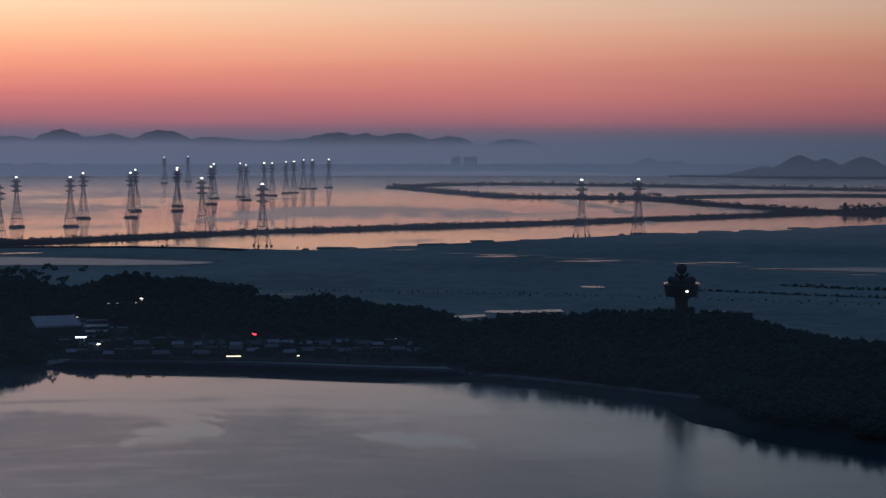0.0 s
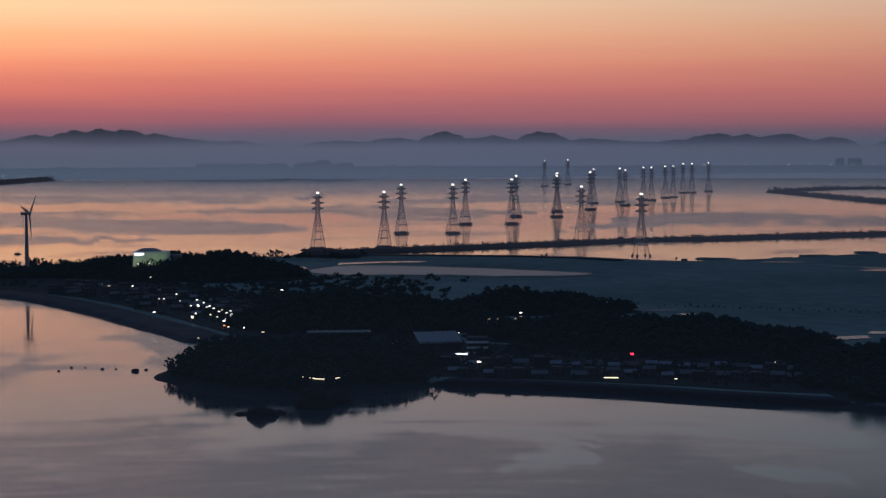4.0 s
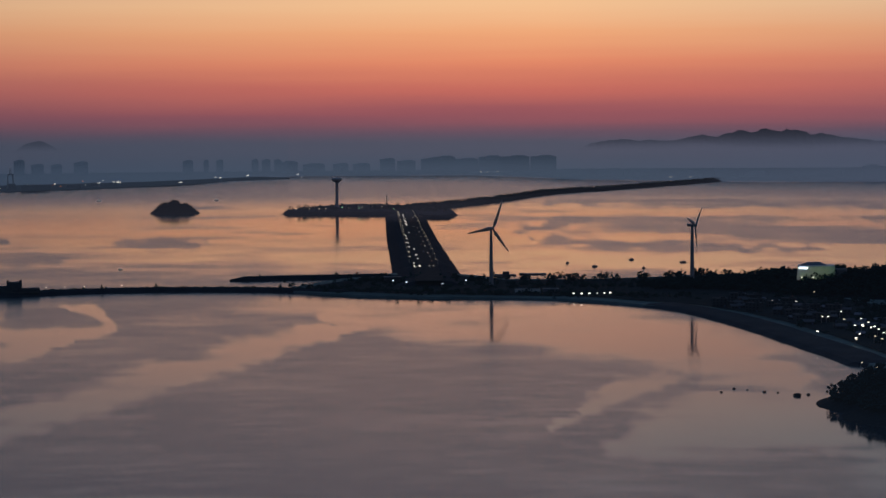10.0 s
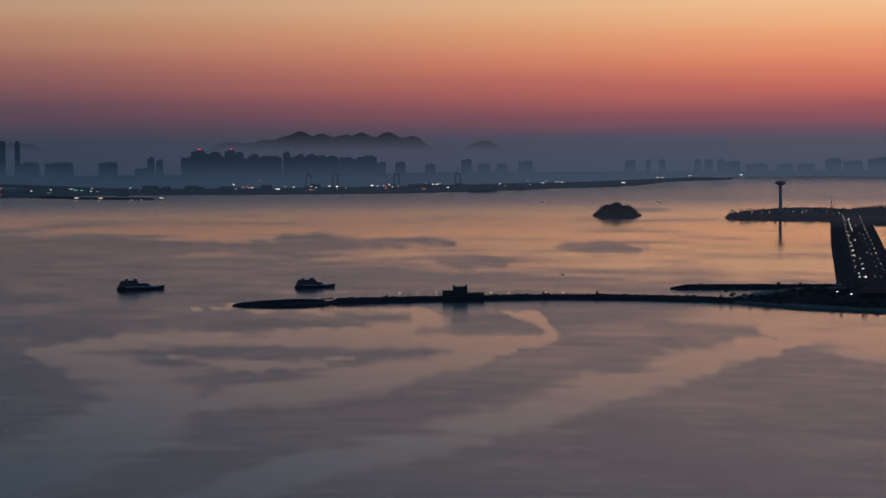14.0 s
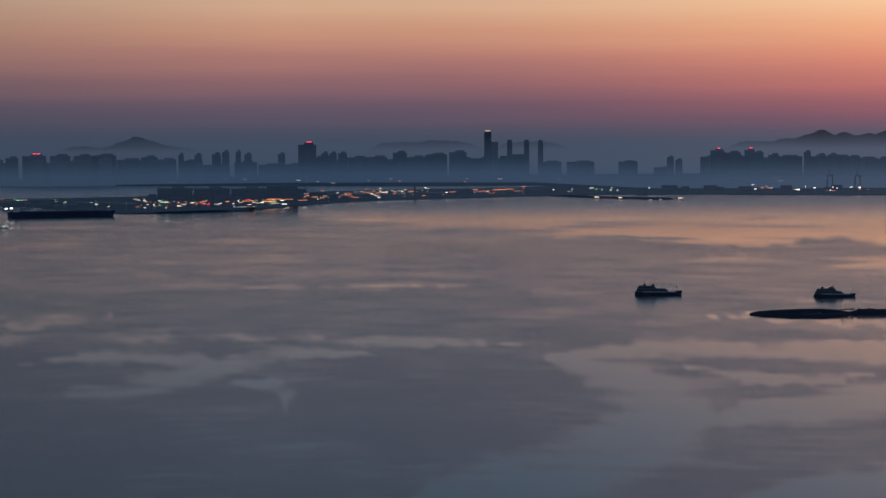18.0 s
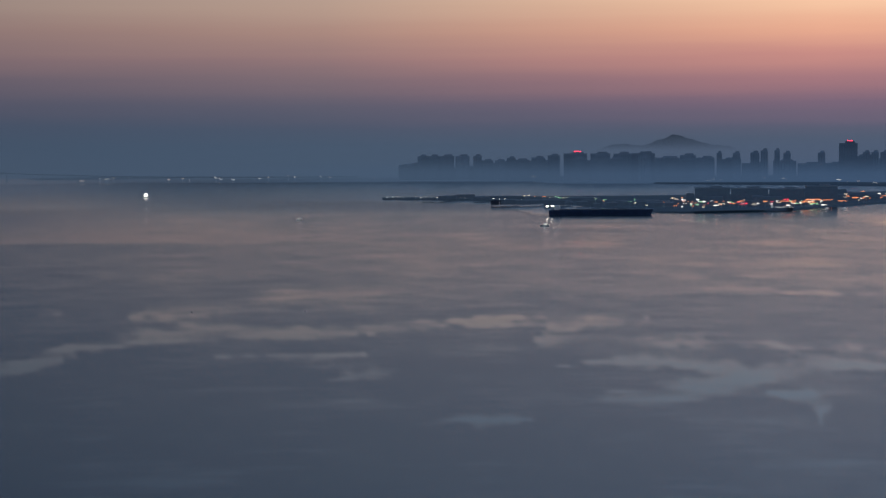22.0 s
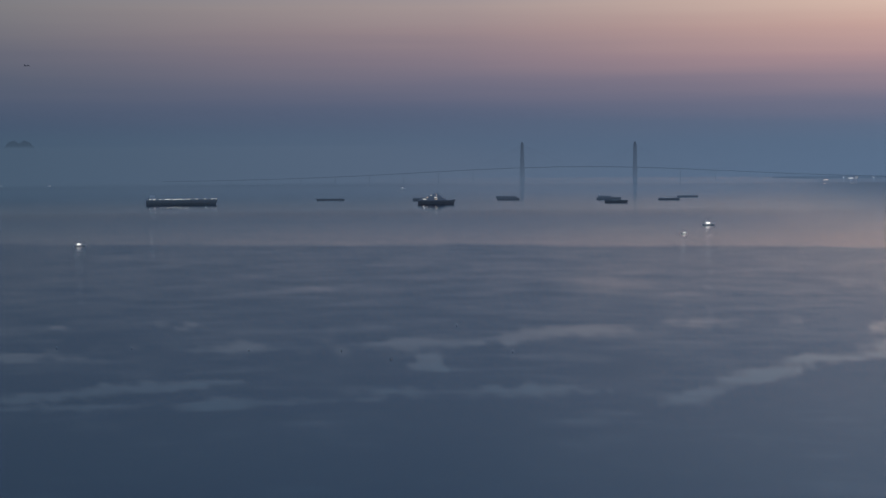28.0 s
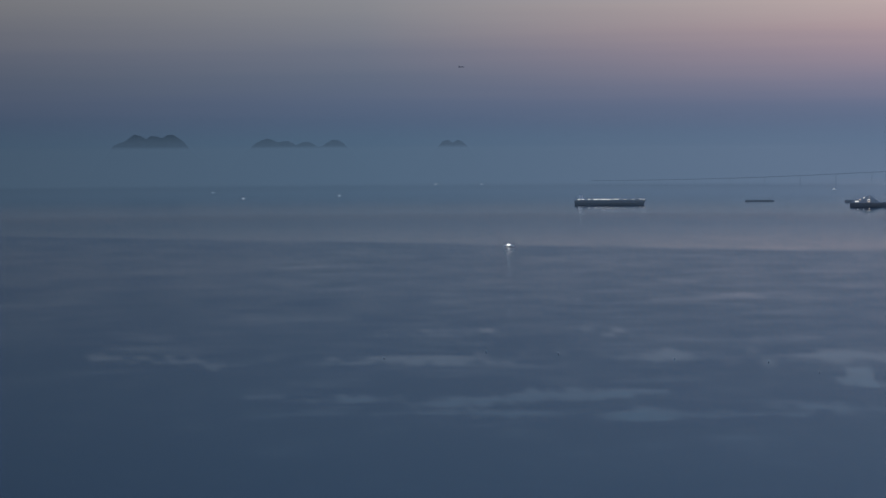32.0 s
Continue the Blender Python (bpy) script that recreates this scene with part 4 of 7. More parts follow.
def range_of(name, nodes, radius, label, step=36.0, base=0.0, lumps=1.0):
    """A far ridge with summits (bearing, height, breadth in degrees), rising from sea level."""
    lo, hi = min(n[0] - 4 * n[2] for n in nodes), max(n[0] + 4 * n[2] for n in nodes)
    k = int((hi - lo) * radians(1) * radius / step) * 3
    verts, faces = [], []
    for i in range(k + 1):
        b = lo + (hi - lo) * i / k
        edge = min(1.0, 1.02 - max(0.0, min((b - c) / w if b > c else (c - b) / w for c, h, w in nodes) - 0.7) / 3.4)
        z = base * max(edge, 0) + max((h - base) * math.exp(-(abs(b - c) / w) ** 1.7) for c, h, w in nodes)
        z = max(z + lumps * z * (noise.noise((b * 2.2, 7.1, 0)) * 0.06 + noise.noise((b * 5, 1.1, 0)) * 0.05 + noise.noise((b * 17, 4.1, 0)) * 0.018), 1)
        for d, f in ((radius - 45, 0.0), (radius - 22, 0.62), (radius, 1.0), (radius + 50, 0.5)):
            verts.append(tuple(at(b, min(d, 4940), z * f + noise.noise((b * 6, f * 5, 2)) * 0.05 * z * (f < 1) * (f > 0))))
    for i in range(k):
        for j in range(3):
            a = 4 * i + j
            faces.append((a, a + 4, a + 5, a + 1))
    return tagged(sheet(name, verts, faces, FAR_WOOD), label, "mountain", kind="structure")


range_of("mountain", [(-14.5, 66, 1.0), (-12.9, 74, 0.7), (-11.4, 88, 0.75), (-10, 76, 0.9), (-8.45, 89, 0.75), (-7, 70, 1.0), (-5.2, 60, 1.2)], 4800, "long dark blue mountain ridge in the haze", base=58)
range_of("mountain", [(-3.3, 82, 0.8), (-2.3, 78, 0.8), (-1.2, 80, 0.8), (0.2, 70, 0.6), (2.1, 63, 0.6), (-4.4, 66, 0.6)], 4800, "dark blue mountain ridge in the haze", base=58)
range_of("mountain", [(-26, 73, 0.9), (-25, 72, 0.9), (-23.6, 82, 0.9), (-22.4, 94, 0.9), (-21.7, 98, 0.8), (-20.9, 94, 0.9), (-20.1, 86, 0.9), (-19.3, 74, 0.8), (-18, 66, 1.0)], 4800, "broad flat-topped dark blue mountain in the haze", base=62)
range_of("mountain", [(-50.9, 80, 0.6), (-49.9, 87, 0.5), (-49.3, 97, 0.45), (-48.95, 108, 0.45), (-48.3, 101, 0.5), (-47.6, 98, 0.5), (-47.1, 104, 0.45), (-46.3, 104, 0.45), (-45.6, 94, 0.4)], 4800, "jagged faint blue mountain ridge", base=76, lumps=0.35)
range_of("mountain", [(-43.4, 81, 0.5)], 4800, "small faint blue hill in the haze", base=60, lumps=0.4)
range_of("mountain", [(-71, 80, 0.6), (-69.4, 100, 0.8), (-68.2, 78, 0.5)], 4800, "rounded blue hill behind the harbour city", base=72)
range_of("mountain", [(-60.3, 88, 1.0), (-57.6, 84, 0.9), (-61.5, 86, 0.8)], 4800, "low faint blue hills behind the city", base=74)
range_of("mountain", [(9.6, 18, 0.7), (10.65, 39, 0.7), (11.4, 33, 0.6), (12.5, 36, 0.8), (13.6, 18, 0.6)], 3380, "dark hill beyond the dykes", step=24, base=4)
range_of("mountain", [(6.2, 22, 0.5), (7, 18, 0.5)], 4300, "faint low hill across the lake")
range_of("island", [(-121.1, 104, 0.3), (-120.65, 124, 0.45), (-120.15, 121, 0.45), (-119.65, 124, 0.5)], 4660, "broad blue twin-humped island on the horizon", base=88, lumps=0.12)
range_of("island", [(-116.76, 112, 0.5), (-116.2, 106, 0.4)], 4660, "faint blue peaked island on the horizon", base=86, lumps=0.12)
range_of("island", [(-115.6, 104, 0.4), (-114.74, 109, 0.4)], 4660, "faint low blue island on the horizon", base=86, lumps=0.12)
range_of("island", [(-111.35, 107, 0.3), (-111.0, 107, 0.3)], 4660, "small blue island on the horizon", base=84, lumps=0.12)


# ---- tall things ----


def pylon(m, tall, group, platform=True):
    ob = thing("pylon", m, "grey steel lattice power pylon standing in the lake", "pylon", group)
    bw, tw = tall * 0.23, tall * 0.055
    waist = tall * 0.68

    def half(z):
        return (bw + (tw - bw) * min(z / waist, 1.0) ** 0.92) / 2 if z < waist else tw / 2

    levels = [0, 0.16, 0.3, 0.42, 0.52, 0.62, 0.72, 0.82, 0.92, 1.0]
    levels = [tall * k + 1.0 for k in levels]
    for sx, sy in ((1, 1), (1, -1), (-1, 1), (-1, -1)):
        bm = bmesh.new()
        rings = [[bm.verts.new((sx * half(z) + cx * 0.18, sy * half(z) + cy * 0.18, z)) for cx, cy in ((1, 0), (0, 1), (-1, 0), (0, -1))] for z in levels]
        for lo, hi in zip(rings, rings[1:]):
            for i in range(4):
                bm.faces.new((lo[i], lo[(i + 1) % 4], hi[(i + 1) % 4], hi[i]))
        bm.faces.new(rings[-1])
        part("leg", bm, STEEL, ob)
    bm = bmesh.new()
    for sx, sy, ax in ((1, 0, 0), (-1, 0, 0), (0, 1, 1), (0, -1, 1)):
        for a, b in zip(levels, levels[1:]):
            ha, hb = half(a), half(b)
            pa = [(sx * ha, k * ha, a) if not ax else (k * ha, sy * ha, a) for k in (-1, 1)]
            pb = [(sx * hb, k * hb, b) if not ax else (k * hb, sy * hb, b) for k in (-1, 1)]
            for p, q, r in ((pa[0], pb[1], 0.1), (pa[1], pb[0], 0.1), (pb[0], pb[1], 0.2)):
                add_rod(bm, p, q, r, r, 4)
    tagged(part("bracing", bm, STEEL, ob), kind="stuff")
    for k, reach in ((0.71, 0.115), (0.81, 0.13), (0.91, 0.105)):
        z, r = tall * k + 1.0, tall * reach
        for s in (-1, 1):
            bm = bmesh.new()
            for y in (-tw / 2, tw / 2):
                add_rod(bm, (0, y, z), (s * r, 0, z + 0.6), 0.42, 0.3, 4)
                add_rod(bm, (0, y, z + tall * 0.045), (s * r, 0, z + 0.6), 0.34, 0.26, 4)
            add_rod(bm, (s * r * 0.55, 0, z + 0.3), (s * r * 0.55, 0, z + tall * 0.025), 0.14, 0.14, 4)
            part("crossarm", bm, STEEL, ob)
    bm = bmesh.new()
    if platform:
        add_box(bm, bw * 0.95, bw * 0.95, 1.7, Matrix.Translation((0, 0, 0.1)), 0.94, 0.15)
    for sx in (-1, 1):
        for sy in (-1, 1):
            add_box(bm, 1.1, 1.1, 1.6, Matrix.Translation((sx * bw / 2, sy * bw / 2, -0.6)))
    part("foundation", bm, DARK_STONE, ob, "flat concrete foundation block on the water")
    bm = bmesh.new()
    add_box(bm, 1.9, 1.3, 0.9, Matrix.Translation((0, 0, tall + 1.0)), 0.8, 0.1)
    part("beacon", bm, BEACON, ob, "small white warning light")
    return ob


PYLONS = [(-12.69, 1525), (-11.13, 1522), (-10.75, 1678), (-9.36, 1682), (-9.22, 1833), (-7.99, 1827), (-7.98, 1950), (-6.98, 2003), (-6.89, 2183), (-6.10, 2219), (-5.93, 2121),
          (-5.39, 2279), (-5.15, 2278), (-4.74, 2365), (-4.5, 2388), (-4.21, 2564), (-3.94, 2563), (-3.45, 2617), (-8.36, 2891), (-7.66, 2992), (-15.22, 1320), (-13.21, 1332)]
first = None
for b, d in PYLONS:
    m = Matrix.Translation(at(b, d)) @ pose(0, 0, 0, 0, 0, -b + 20)
    if first is None:
        first = pylon(m, 38.0, "pylons across the lake")
    else:
        copy_thing(first, m)

first = None
for b, d in ((-7.25, 1419), (-5.45, 1240), (4.19, 1363), (5.9, 1382)):
    m = Matrix.Translation(at(b, d)) @ pose(0, 0, 0, 0, 0, -b + 20)
    if first is None:
        first = pylon(m, 39.0, "pylons by the fields", False)
    else:
        copy_thing(first, m)


def turbine(m, hub, blade, spin, face):
    ob = thing("wind_turbine", m, "pale three-bladed wind turbine standing at rest on the shore", "wind turbine", "shore wind turbines")
    bm = bmesh.new()
    add_lathe(bm, [(1.3, 0), (1.25, 1), (1.1, hub * 0.4), (0.75, hub - 0.6), (0.7, hub)], 16)
    part("tower", bm, TURBINE_PAINT, ob)
    turn = pose(0, 0, hub + 0.6, 0, 0, face)
    bm = bmesh.new()
    add_box(bm, 1.7, 4.6, 1.8, turn @ Matrix.Translation((0, 0.9, -0.9)), 0.9, 0.3)
    part("nacelle", bm, TURBINE_PAINT, ob)
    bm = bmesh.new()
    bmesh.ops.create_uvsphere(bm, u_segments=12, v_segments=8, radius=0.95, matrix=turn @ Matrix.Translation((0, -1.9, 0)) @ Matrix.Diagonal((1, 1.3, 1, 1)))
    part("hub", bm, TURBINE_PAINT, ob)
    for k in range(3):
        bm = bmesh.new()
        along = turn @ Matrix.Translation((0, -2.0, 0)) @ pose(0, 0, 0, 0, spin + 120 * k, 0)
        rings = []
        for z, w, th in ((0.4, 0.45, 0.4), (1.6, 0.6, 0.4), (3.2, 1.15, 0.3), (blade * 0.55, 0.75, 0.18), (blade * 0.9, 0.4, 0.09), (blade, 0.08, 0.03)):
            rings.append([bm.verts.new(along @ Vector((w * (math.cos(a) + 0.25), th * math.sin(a), z))) for a in (0, 0.8, 1.6, 2.4, math.pi, 3.9, 4.7, 5.5)])
        for lo, hi in zip(rings, rings[1:]):
            for i in range(8):
                bm.faces.new((lo[i], lo[(i + 1) % 8], hi[(i + 1) % 8], hi[i]))
        bm.faces.new(rings[-1])
        bm.faces.new(rings[0][::-1])
        part("blade", bm, TURBINE_PAINT, ob)
    return ob


turbine(Matrix.Translation(at(-29.9, 1095, 0.8)) @ pose(0, 0, 0, 0, 0, 29.9), 33, 17.5, 22, 32)
turbine(Matrix.Translation(at(-23.85, 1100, 4)) @ pose(0, 0, 0, 0, 0, 23.9), 31, 15.5, 48, 70)


def observation_tower(m, tall):
    ob = thing("observation_tower", m, "slim grey observation tower with a round lookout on the wharf", "tower")
    bm = bmesh.new()
    add_lathe(bm, [(3.4, 0), (3.2, 2), (2.0, 4), (1.8, tall * 0.8), (2.3, tall * 0.84)], 20)
    part("shaft", bm, TURBINE_PAINT, ob, "grey tower shaft")
    bm = bmesh.new()
    add_lathe(bm, [(2.5, tall * 0.84), (5.6, tall * 0.89), (6.4, tall * 0.93), (6.2, tall * 0.96), (4.4, tall * 0.985), (3.0, tall)], 24)
    part("lookout", bm, STEEL, ob, "round dark lookout deck")
    bm = bmesh.new()
    add_rod(bm, (0, 0, tall), (0, 0, tall + 3), 0.25, 0.1)
    part("mast", bm, STEEL, ob)
    return ob


observation_tower(Matrix.Translation(at(-34.55, 2250, 3)), 36)


def flower_tower(m):
    """The hilltop tower: a stalk, a wide drum, petals and a ball on top."""
    ob = thing("hilltop_tower", m, "dark hilltop tower with a drum, petals and a ball on top", "tower")
    bm = bmesh.new()
    add_lathe(bm, [(2.5, -3), (2.3, 0), (2.0, 3), (2.4, 5.2)], 18)
    part("stalk", bm, DARK_STONE, ob)
    bm = bmesh.new()
    add_lathe(bm, [(2.4, 5.2), (5.1, 5.4), (5.3, 5.8), (5.9, 9.3), (5.8, 9.8), (3.0, 10.0)], 28)
    part("drum", bm, GLASS, ob, "wide dark glazed viewing drum")
    for i in range(6):
        a = 2 * math.pi * (i + 0.0) / 6
        bm = bmesh.new()
        bmesh.ops.create_uvsphere(bm, u_segments=14, v_segments=9, radius=1.35, matrix=Matrix.Translation((3.3 * math.cos(a), 3.3 * math.sin(a), 10.6)))
        part("dome", bm, DARK_STONE, ob)
    for i in range(8):
        a = 2 * math.pi * i / 8
        bm = bmesh.new()
        rows = []
        for r, z, w in ((0.5, 11.2, 0.4), (1.3, 11.6, 0.6), (2.2, 12.3, 0.5), (3.0, 13.0, 0.08)):
            c, s = math.cos(a), math.sin(a)
            rows.append([bm.verts.new((r * c - k * w * s, r * s + k * w * c, z + dz)) for dz in (0, 0.18) for k in (-1, 1)])
        for lo, hi in zip(rows, rows[1:]):
            for p, q in ((0, 1), (1, 3), (3, 2), (2, 0)):
                bm.faces.new((lo[p], lo[q], hi[q], hi[p]))
        bm.faces.new((rows[0][0], rows[0][2], rows[0][3], rows[0][1]))
        part("petal", bm, DARK_STONE, ob)
    bm = bmesh.new()
    add_rod(bm, (0, 0, 9.8), (0, 0, 13.2), 1.0, 0.5, 12)
    part("neck", bm, DARK_STONE, ob)
    bm = bmesh.new()
    bmesh.ops.create_icosphere(bm, subdivisions=3, radius=1.75, matrix=Matrix.Translation((0, 0, 14.4)))
    part("ball", bm, DARK_STONE, ob, "round metal ball")
    bm = bmesh.new()
    add_box(bm, 0.7, 0.3, 0.45, Matrix.Translation((1.7, -5.55, 7.2)))
    part("lamp", bm, LIT_WHITE, ob, "lit window")
    return ob


flower_tower(Matrix.Translation(at(7.2, 618, 14.5)) @ pose(0, 0, 0, 0, 0, -7.2))

# ---- shore, fields and ponds ----


def pool(name, outline, z, mat, label, step=12.0, rough=2.5, category="pond"):
    """A shallow sheet of water or mud lying in the fields."""
    line = smooth_line([at(b, d) for b, d in outline], step, True)
    bm = bmesh.new()
    ring = [bm.verts.new((p.x + wobble(p, step * 2, rough), p.y + wobble(p + Vector((31, 7, 0)), step, rough * 1.6), z)) for p in line]
    edges = [bm.edges.new((ring[i], ring[(i + 1) % len(ring)])) for i in range(len(ring))]
    bmesh.ops.triangle_fill(bm, edges=edges, use_beauty=True)
    bmesh.ops.recalc_face_normals(bm, faces=bm.faces)
    for f in bm.faces:
        if f.normal.z < 0:
            f.normal_flip()
    return tagged(part(name, bm, mat), label, category, kind="structure")


pool("pond", [(0.9, 1102), (1.6, 1098), (2.3, 1104), (2.2, 1114), (1.4, 1112)], 1.55, WATER, "narrow bright pond in the dark fields")
pool("pond", [(3.4, 1064), (4.4, 1062), (5.4, 1068), (5.2, 1076), (4.2, 1070)], 1.55, WATER, "narrow bright pond in the dark fields")
pool("pond", [(10.1, 1016), (11.6, 1006), (13.4, 1000), (15, 1000), (15, 1034), (12.4, 1036), (11, 1026)], 1.55, MUD, "wide wet flat in the fields")
pool("pond", [(1.2, 755), (2.4, 752), (3.7, 758), (3.6, 768), (2.3, 763), (1.4, 764)], 1.55, WATER, "flooded bright paddy behind the hill")
pool("pond", [(-0.1, 735), (0.6, 733), (1.3, 738), (1.2, 746), (0.4, 742)], 1.55, WATER, "flooded bright paddy behind the hill")
pool("pond", [(4.1, 884), (4.5, 880), (4.9, 882), (4.8, 889), (4.3, 890)], 1.55, WATER, "small bright pond in the fields")
pool("pond", [(7.6, 1060), (8.3, 1056), (9, 1062), (8.4, 1068)], 1.55, WATER, "small bright pond in the fields")
for k in range(26):  # puddles and ditches all over the fields
    b = -6.5 + 19.5 * ((k * 0.618) % 1.0)
    d = 800 + 400 * ((k * 0.381 + 0.2) % 1.0) + max(0, b) * 8
    w = 0.25 + 0.55 * ((k * 0.73) % 1.0)
    pool("puddle", [(b - w, d), (b - w * 0.3, d - 2.5), (b + w * 0.5, d - 1.5), (b + w, d + 1.5), (b + w * 0.2, d + 2.0), (b - w * 0.5, d + 3)], 1.56, MUD if k % 3 else WATER, "small shallow puddle in the dark fields", 5, 1.4)
pool("mudflat", [(-14.6, 1130), (-13, 1130), (-9.9, 1100), (-6.9, 1062), (-9, 1042), (-12, 1056), (-14.8, 1060), (-15.5, 1090)], 1.5, MUD, "pale wet mudflat beside the lake", 14, 3)
pool("pond", [(-17.2, 1098), (-17.25, 1132), (-16.6, 1140), (-15.9, 1136), (-15.6, 1112), (-16.3, 1092)], 1.55, WATER, "bright pond beside the wooded hill")
pool("pond", [(-14.6, 1140), (-13.6, 1150), (-12.2, 1160), (-12, 1168), (-13.4, 1166), (-14.6, 1156)], 1.56, WATER, "thin bright channel on the mudflat")
bank("shore_bank", [(-345, 1200), (-283, 1196), (-220, 1200), (-165, 1190), (-120, 1165)], 12, 2.0, SOIL, label="low dark bank along the lake shore")

TOWN = [(-215, 690), (-262, 756), (-320, 828), (-372, 876), (-425, 897), (-476, 903), (-552, 880), (-600, 876), (-632, 890), (-643, 960), (-636, 1003), (-604, 1008), (-560, 988), (-500, 1028), (-465, 1073),
        (-425, 1100), (-395, 1040), (-340, 960), (-260, 880), (-200, 830), (-176, 780), (-140, 700), (-60, 690), (20, 650), (8, 580), (-60, 592), (-120, 598), (-140, 590), (-156, 590), (-172, 602), (-196, 618), (-203, 650)]
pool("town_ground", [(math.degrees(math.atan2(x, y)), math.hypot(x, y)) for x, y in TOWN], 1.52, SOIL, "dark bare ground under the town and isthmus", 12, 1.0, "ground")

# the reedy islets off the fields
REEDS = [(-1.6, 1190, 22, 5), (0.6, 1228, 16, 5), (1.6, 1268, 8, 3), (2.2, 1270, 7, 3), (3.3, 1300, 14, 4), (4.6, 1330, 9, 3), (-3.2, 1178, 14, 4), (6.7, 1395, 12, 4), (8.2, 1430, 14, 5)]
for k in range(22):
    b = -7 + 19 * (k + 0.5 * math.sin(k * 2.3)) / 22
    REEDS.append((b, float(np.interp(b, [-7, -3.8, 0.9, 6.1, 9.6, 13.2], [1195, 1178, 1255, 1370, 1430, 1555])) + 14 + 16 * math.sin(k * 5.1), 7 + 5 * math.sin(k * 1.7), 3 + math.sin(k * 3.1)))
for b, d, wide, deep in REEDS:
    c = at(b, d)
    land("reed_islet", [(c.x + wide * math.cos(a) * 0.9, c.y + deep * 2.2 * math.sin(a)) for a in (0, 0.8, 1.6, 2.4, 3.1, 3.9, 4.7, 5.5)], 0.7, FIELD, 4, 1.0, 0.5, label="low dark reed islet in the lake", category="islet")

# the beach and the sea wall
bank("beach", [(-230, 693), (-254, 725), (-281, 758), (-328, 815), (-378, 866), (-415, 890)], 25, 1.75, SAND, step=8, crest=0.55, rough=1.0, label="curving grey sand beach below the town", category="beach")
bank("sea_wall", [(-122, 586), (-105, 587), (-62, 580), (-31, 570.5), (9, 561)], 7.0, 2.2, EMBANKMENT, step=6, crest=0.8, rough=0.1, label="low dark concrete sea wall along the village", category="wall")
bank("sea_wall", [(11, 560), (35, 541.5), (64, 514.5), (89, 483.5), (107, 455.5), (149, 386)], 5.0, 1.6, DARK_STONE, step=6, crest=0.8, rough=0.3, label="pale stone footing along the wooded shore", category="wall")
bank("sea_wall", [(-204, 640), (-203, 611), (-188, 602), (-172, 594), (-160, 580)], 3.6, 3.6, EMBANKMENT, step=5, crest=0.85, rough=0.2, label="dark concrete retaining wall at the point", category="wall")


def boulder(c, r, seed, label, tall=0.8):
    bm = bmesh.new()
    bmesh.ops.create_icosphere(bm, subdivisions=3, radius=1.0)
    for v in bm.verts:
        k = 1 + 0.35 * noise.noise(v.co * 1.4 + Vector((seed, 0, 0))) + 0.15 * noise.noise(v.co * 4 + Vector((0, seed, 0)))
        v.co = Vector((v.co.x * r * k, v.co.y * r * 0.8 * k, v.co.z * r * tall * k))
    ob = part("sea_rock", bm, ROCK)
    ob.location = c
    return tagged(ob, label, "rock", "rocks in the sea")


boulder(at(-17.0, 536, -0.6), 4.8, 1, "dark jagged rock standing in the sea", 0.75)
boulder(at(-17.55, 540, -0.4), 2.6, 5, "low flat dark rock in the sea", 0.4)
boulder(at(-16.4, 541, -0.2), 2.2, 9, "low dark rock in the sea", 0.5)
boulder(at(-15.4, 553, 0.6), 6.0, 12, "large dark rock below the wooded point")
boulder(at(-14.7, 560, 0.3), 4.5, 15, "dark rock below the wooded point")
for k, (b, d, r) in enumerate([(-22.98, 651, 0.5), (-22.6, 660, 0.6), (-22.2, 658, 0.35), (-21.7, 653, 0.6), (-21.3, 652, 0.4), (-20.73, 645, 1.3), (-20.4, 648, 0.6)]):
    boulder(at(b, d, 0.1), r, 20 + k, "small dark rock just above the water", 0.7)


# ---- trees one could count ----


def tree(tall, spread, seed):
    """A tree with a tapered trunk, limbs and a ragged crown; built at the origin."""
    rng = np.random.default_rng(seed)
    ob = thing("tree", Matrix(), "dark round-crowned tree at dusk", "tree", "trees by the shore")
    bm = bmesh.new()
    add_rod(bm, (0, 0, -0.3), (0.05, 0, tall * 0.5), 0.16, 0.1, 7)
    for k in range(5):
        a = k * 1.3 + rng.random()
        z = tall * (0.28 + 0.05 * k)
        add_rod(bm, (0, 0, z), (math.cos(a) * spread * 0.7, math.sin(a) * spread * 0.7, z + tall * 0.25), 0.07, 0.03, 5)
    part("trunk", bm, SOIL, ob)
    crown = clumps("crown", [(0, 0, 0.2, tall, spread)], FOLIAGE, 46, rng, ob)
    return ob


FIRST_TREES = [tree(4.2, 1.7, 1), tree(3.4, 1.5, 2), tree(5.0, 1.6, 3), tree(2.6, 1.3, 4)]
rng = random.Random(11)
used = set()


def plant(p, grow=1.0, turn=None):
    k = rng.randrange(4)
    m = Matrix.Translation(p) @ pose(0, 0, 0, 0, 0, rng.uniform(0, 360) if turn is None else turn) @ Matrix.Scale(grow, 4)
    if k not in used:
        used.add(k)
        FIRST_TREES[k].matrix_basis = m
        return FIRST_TREES[k]
    return copy_thing(FIRST_TREES[k], m)


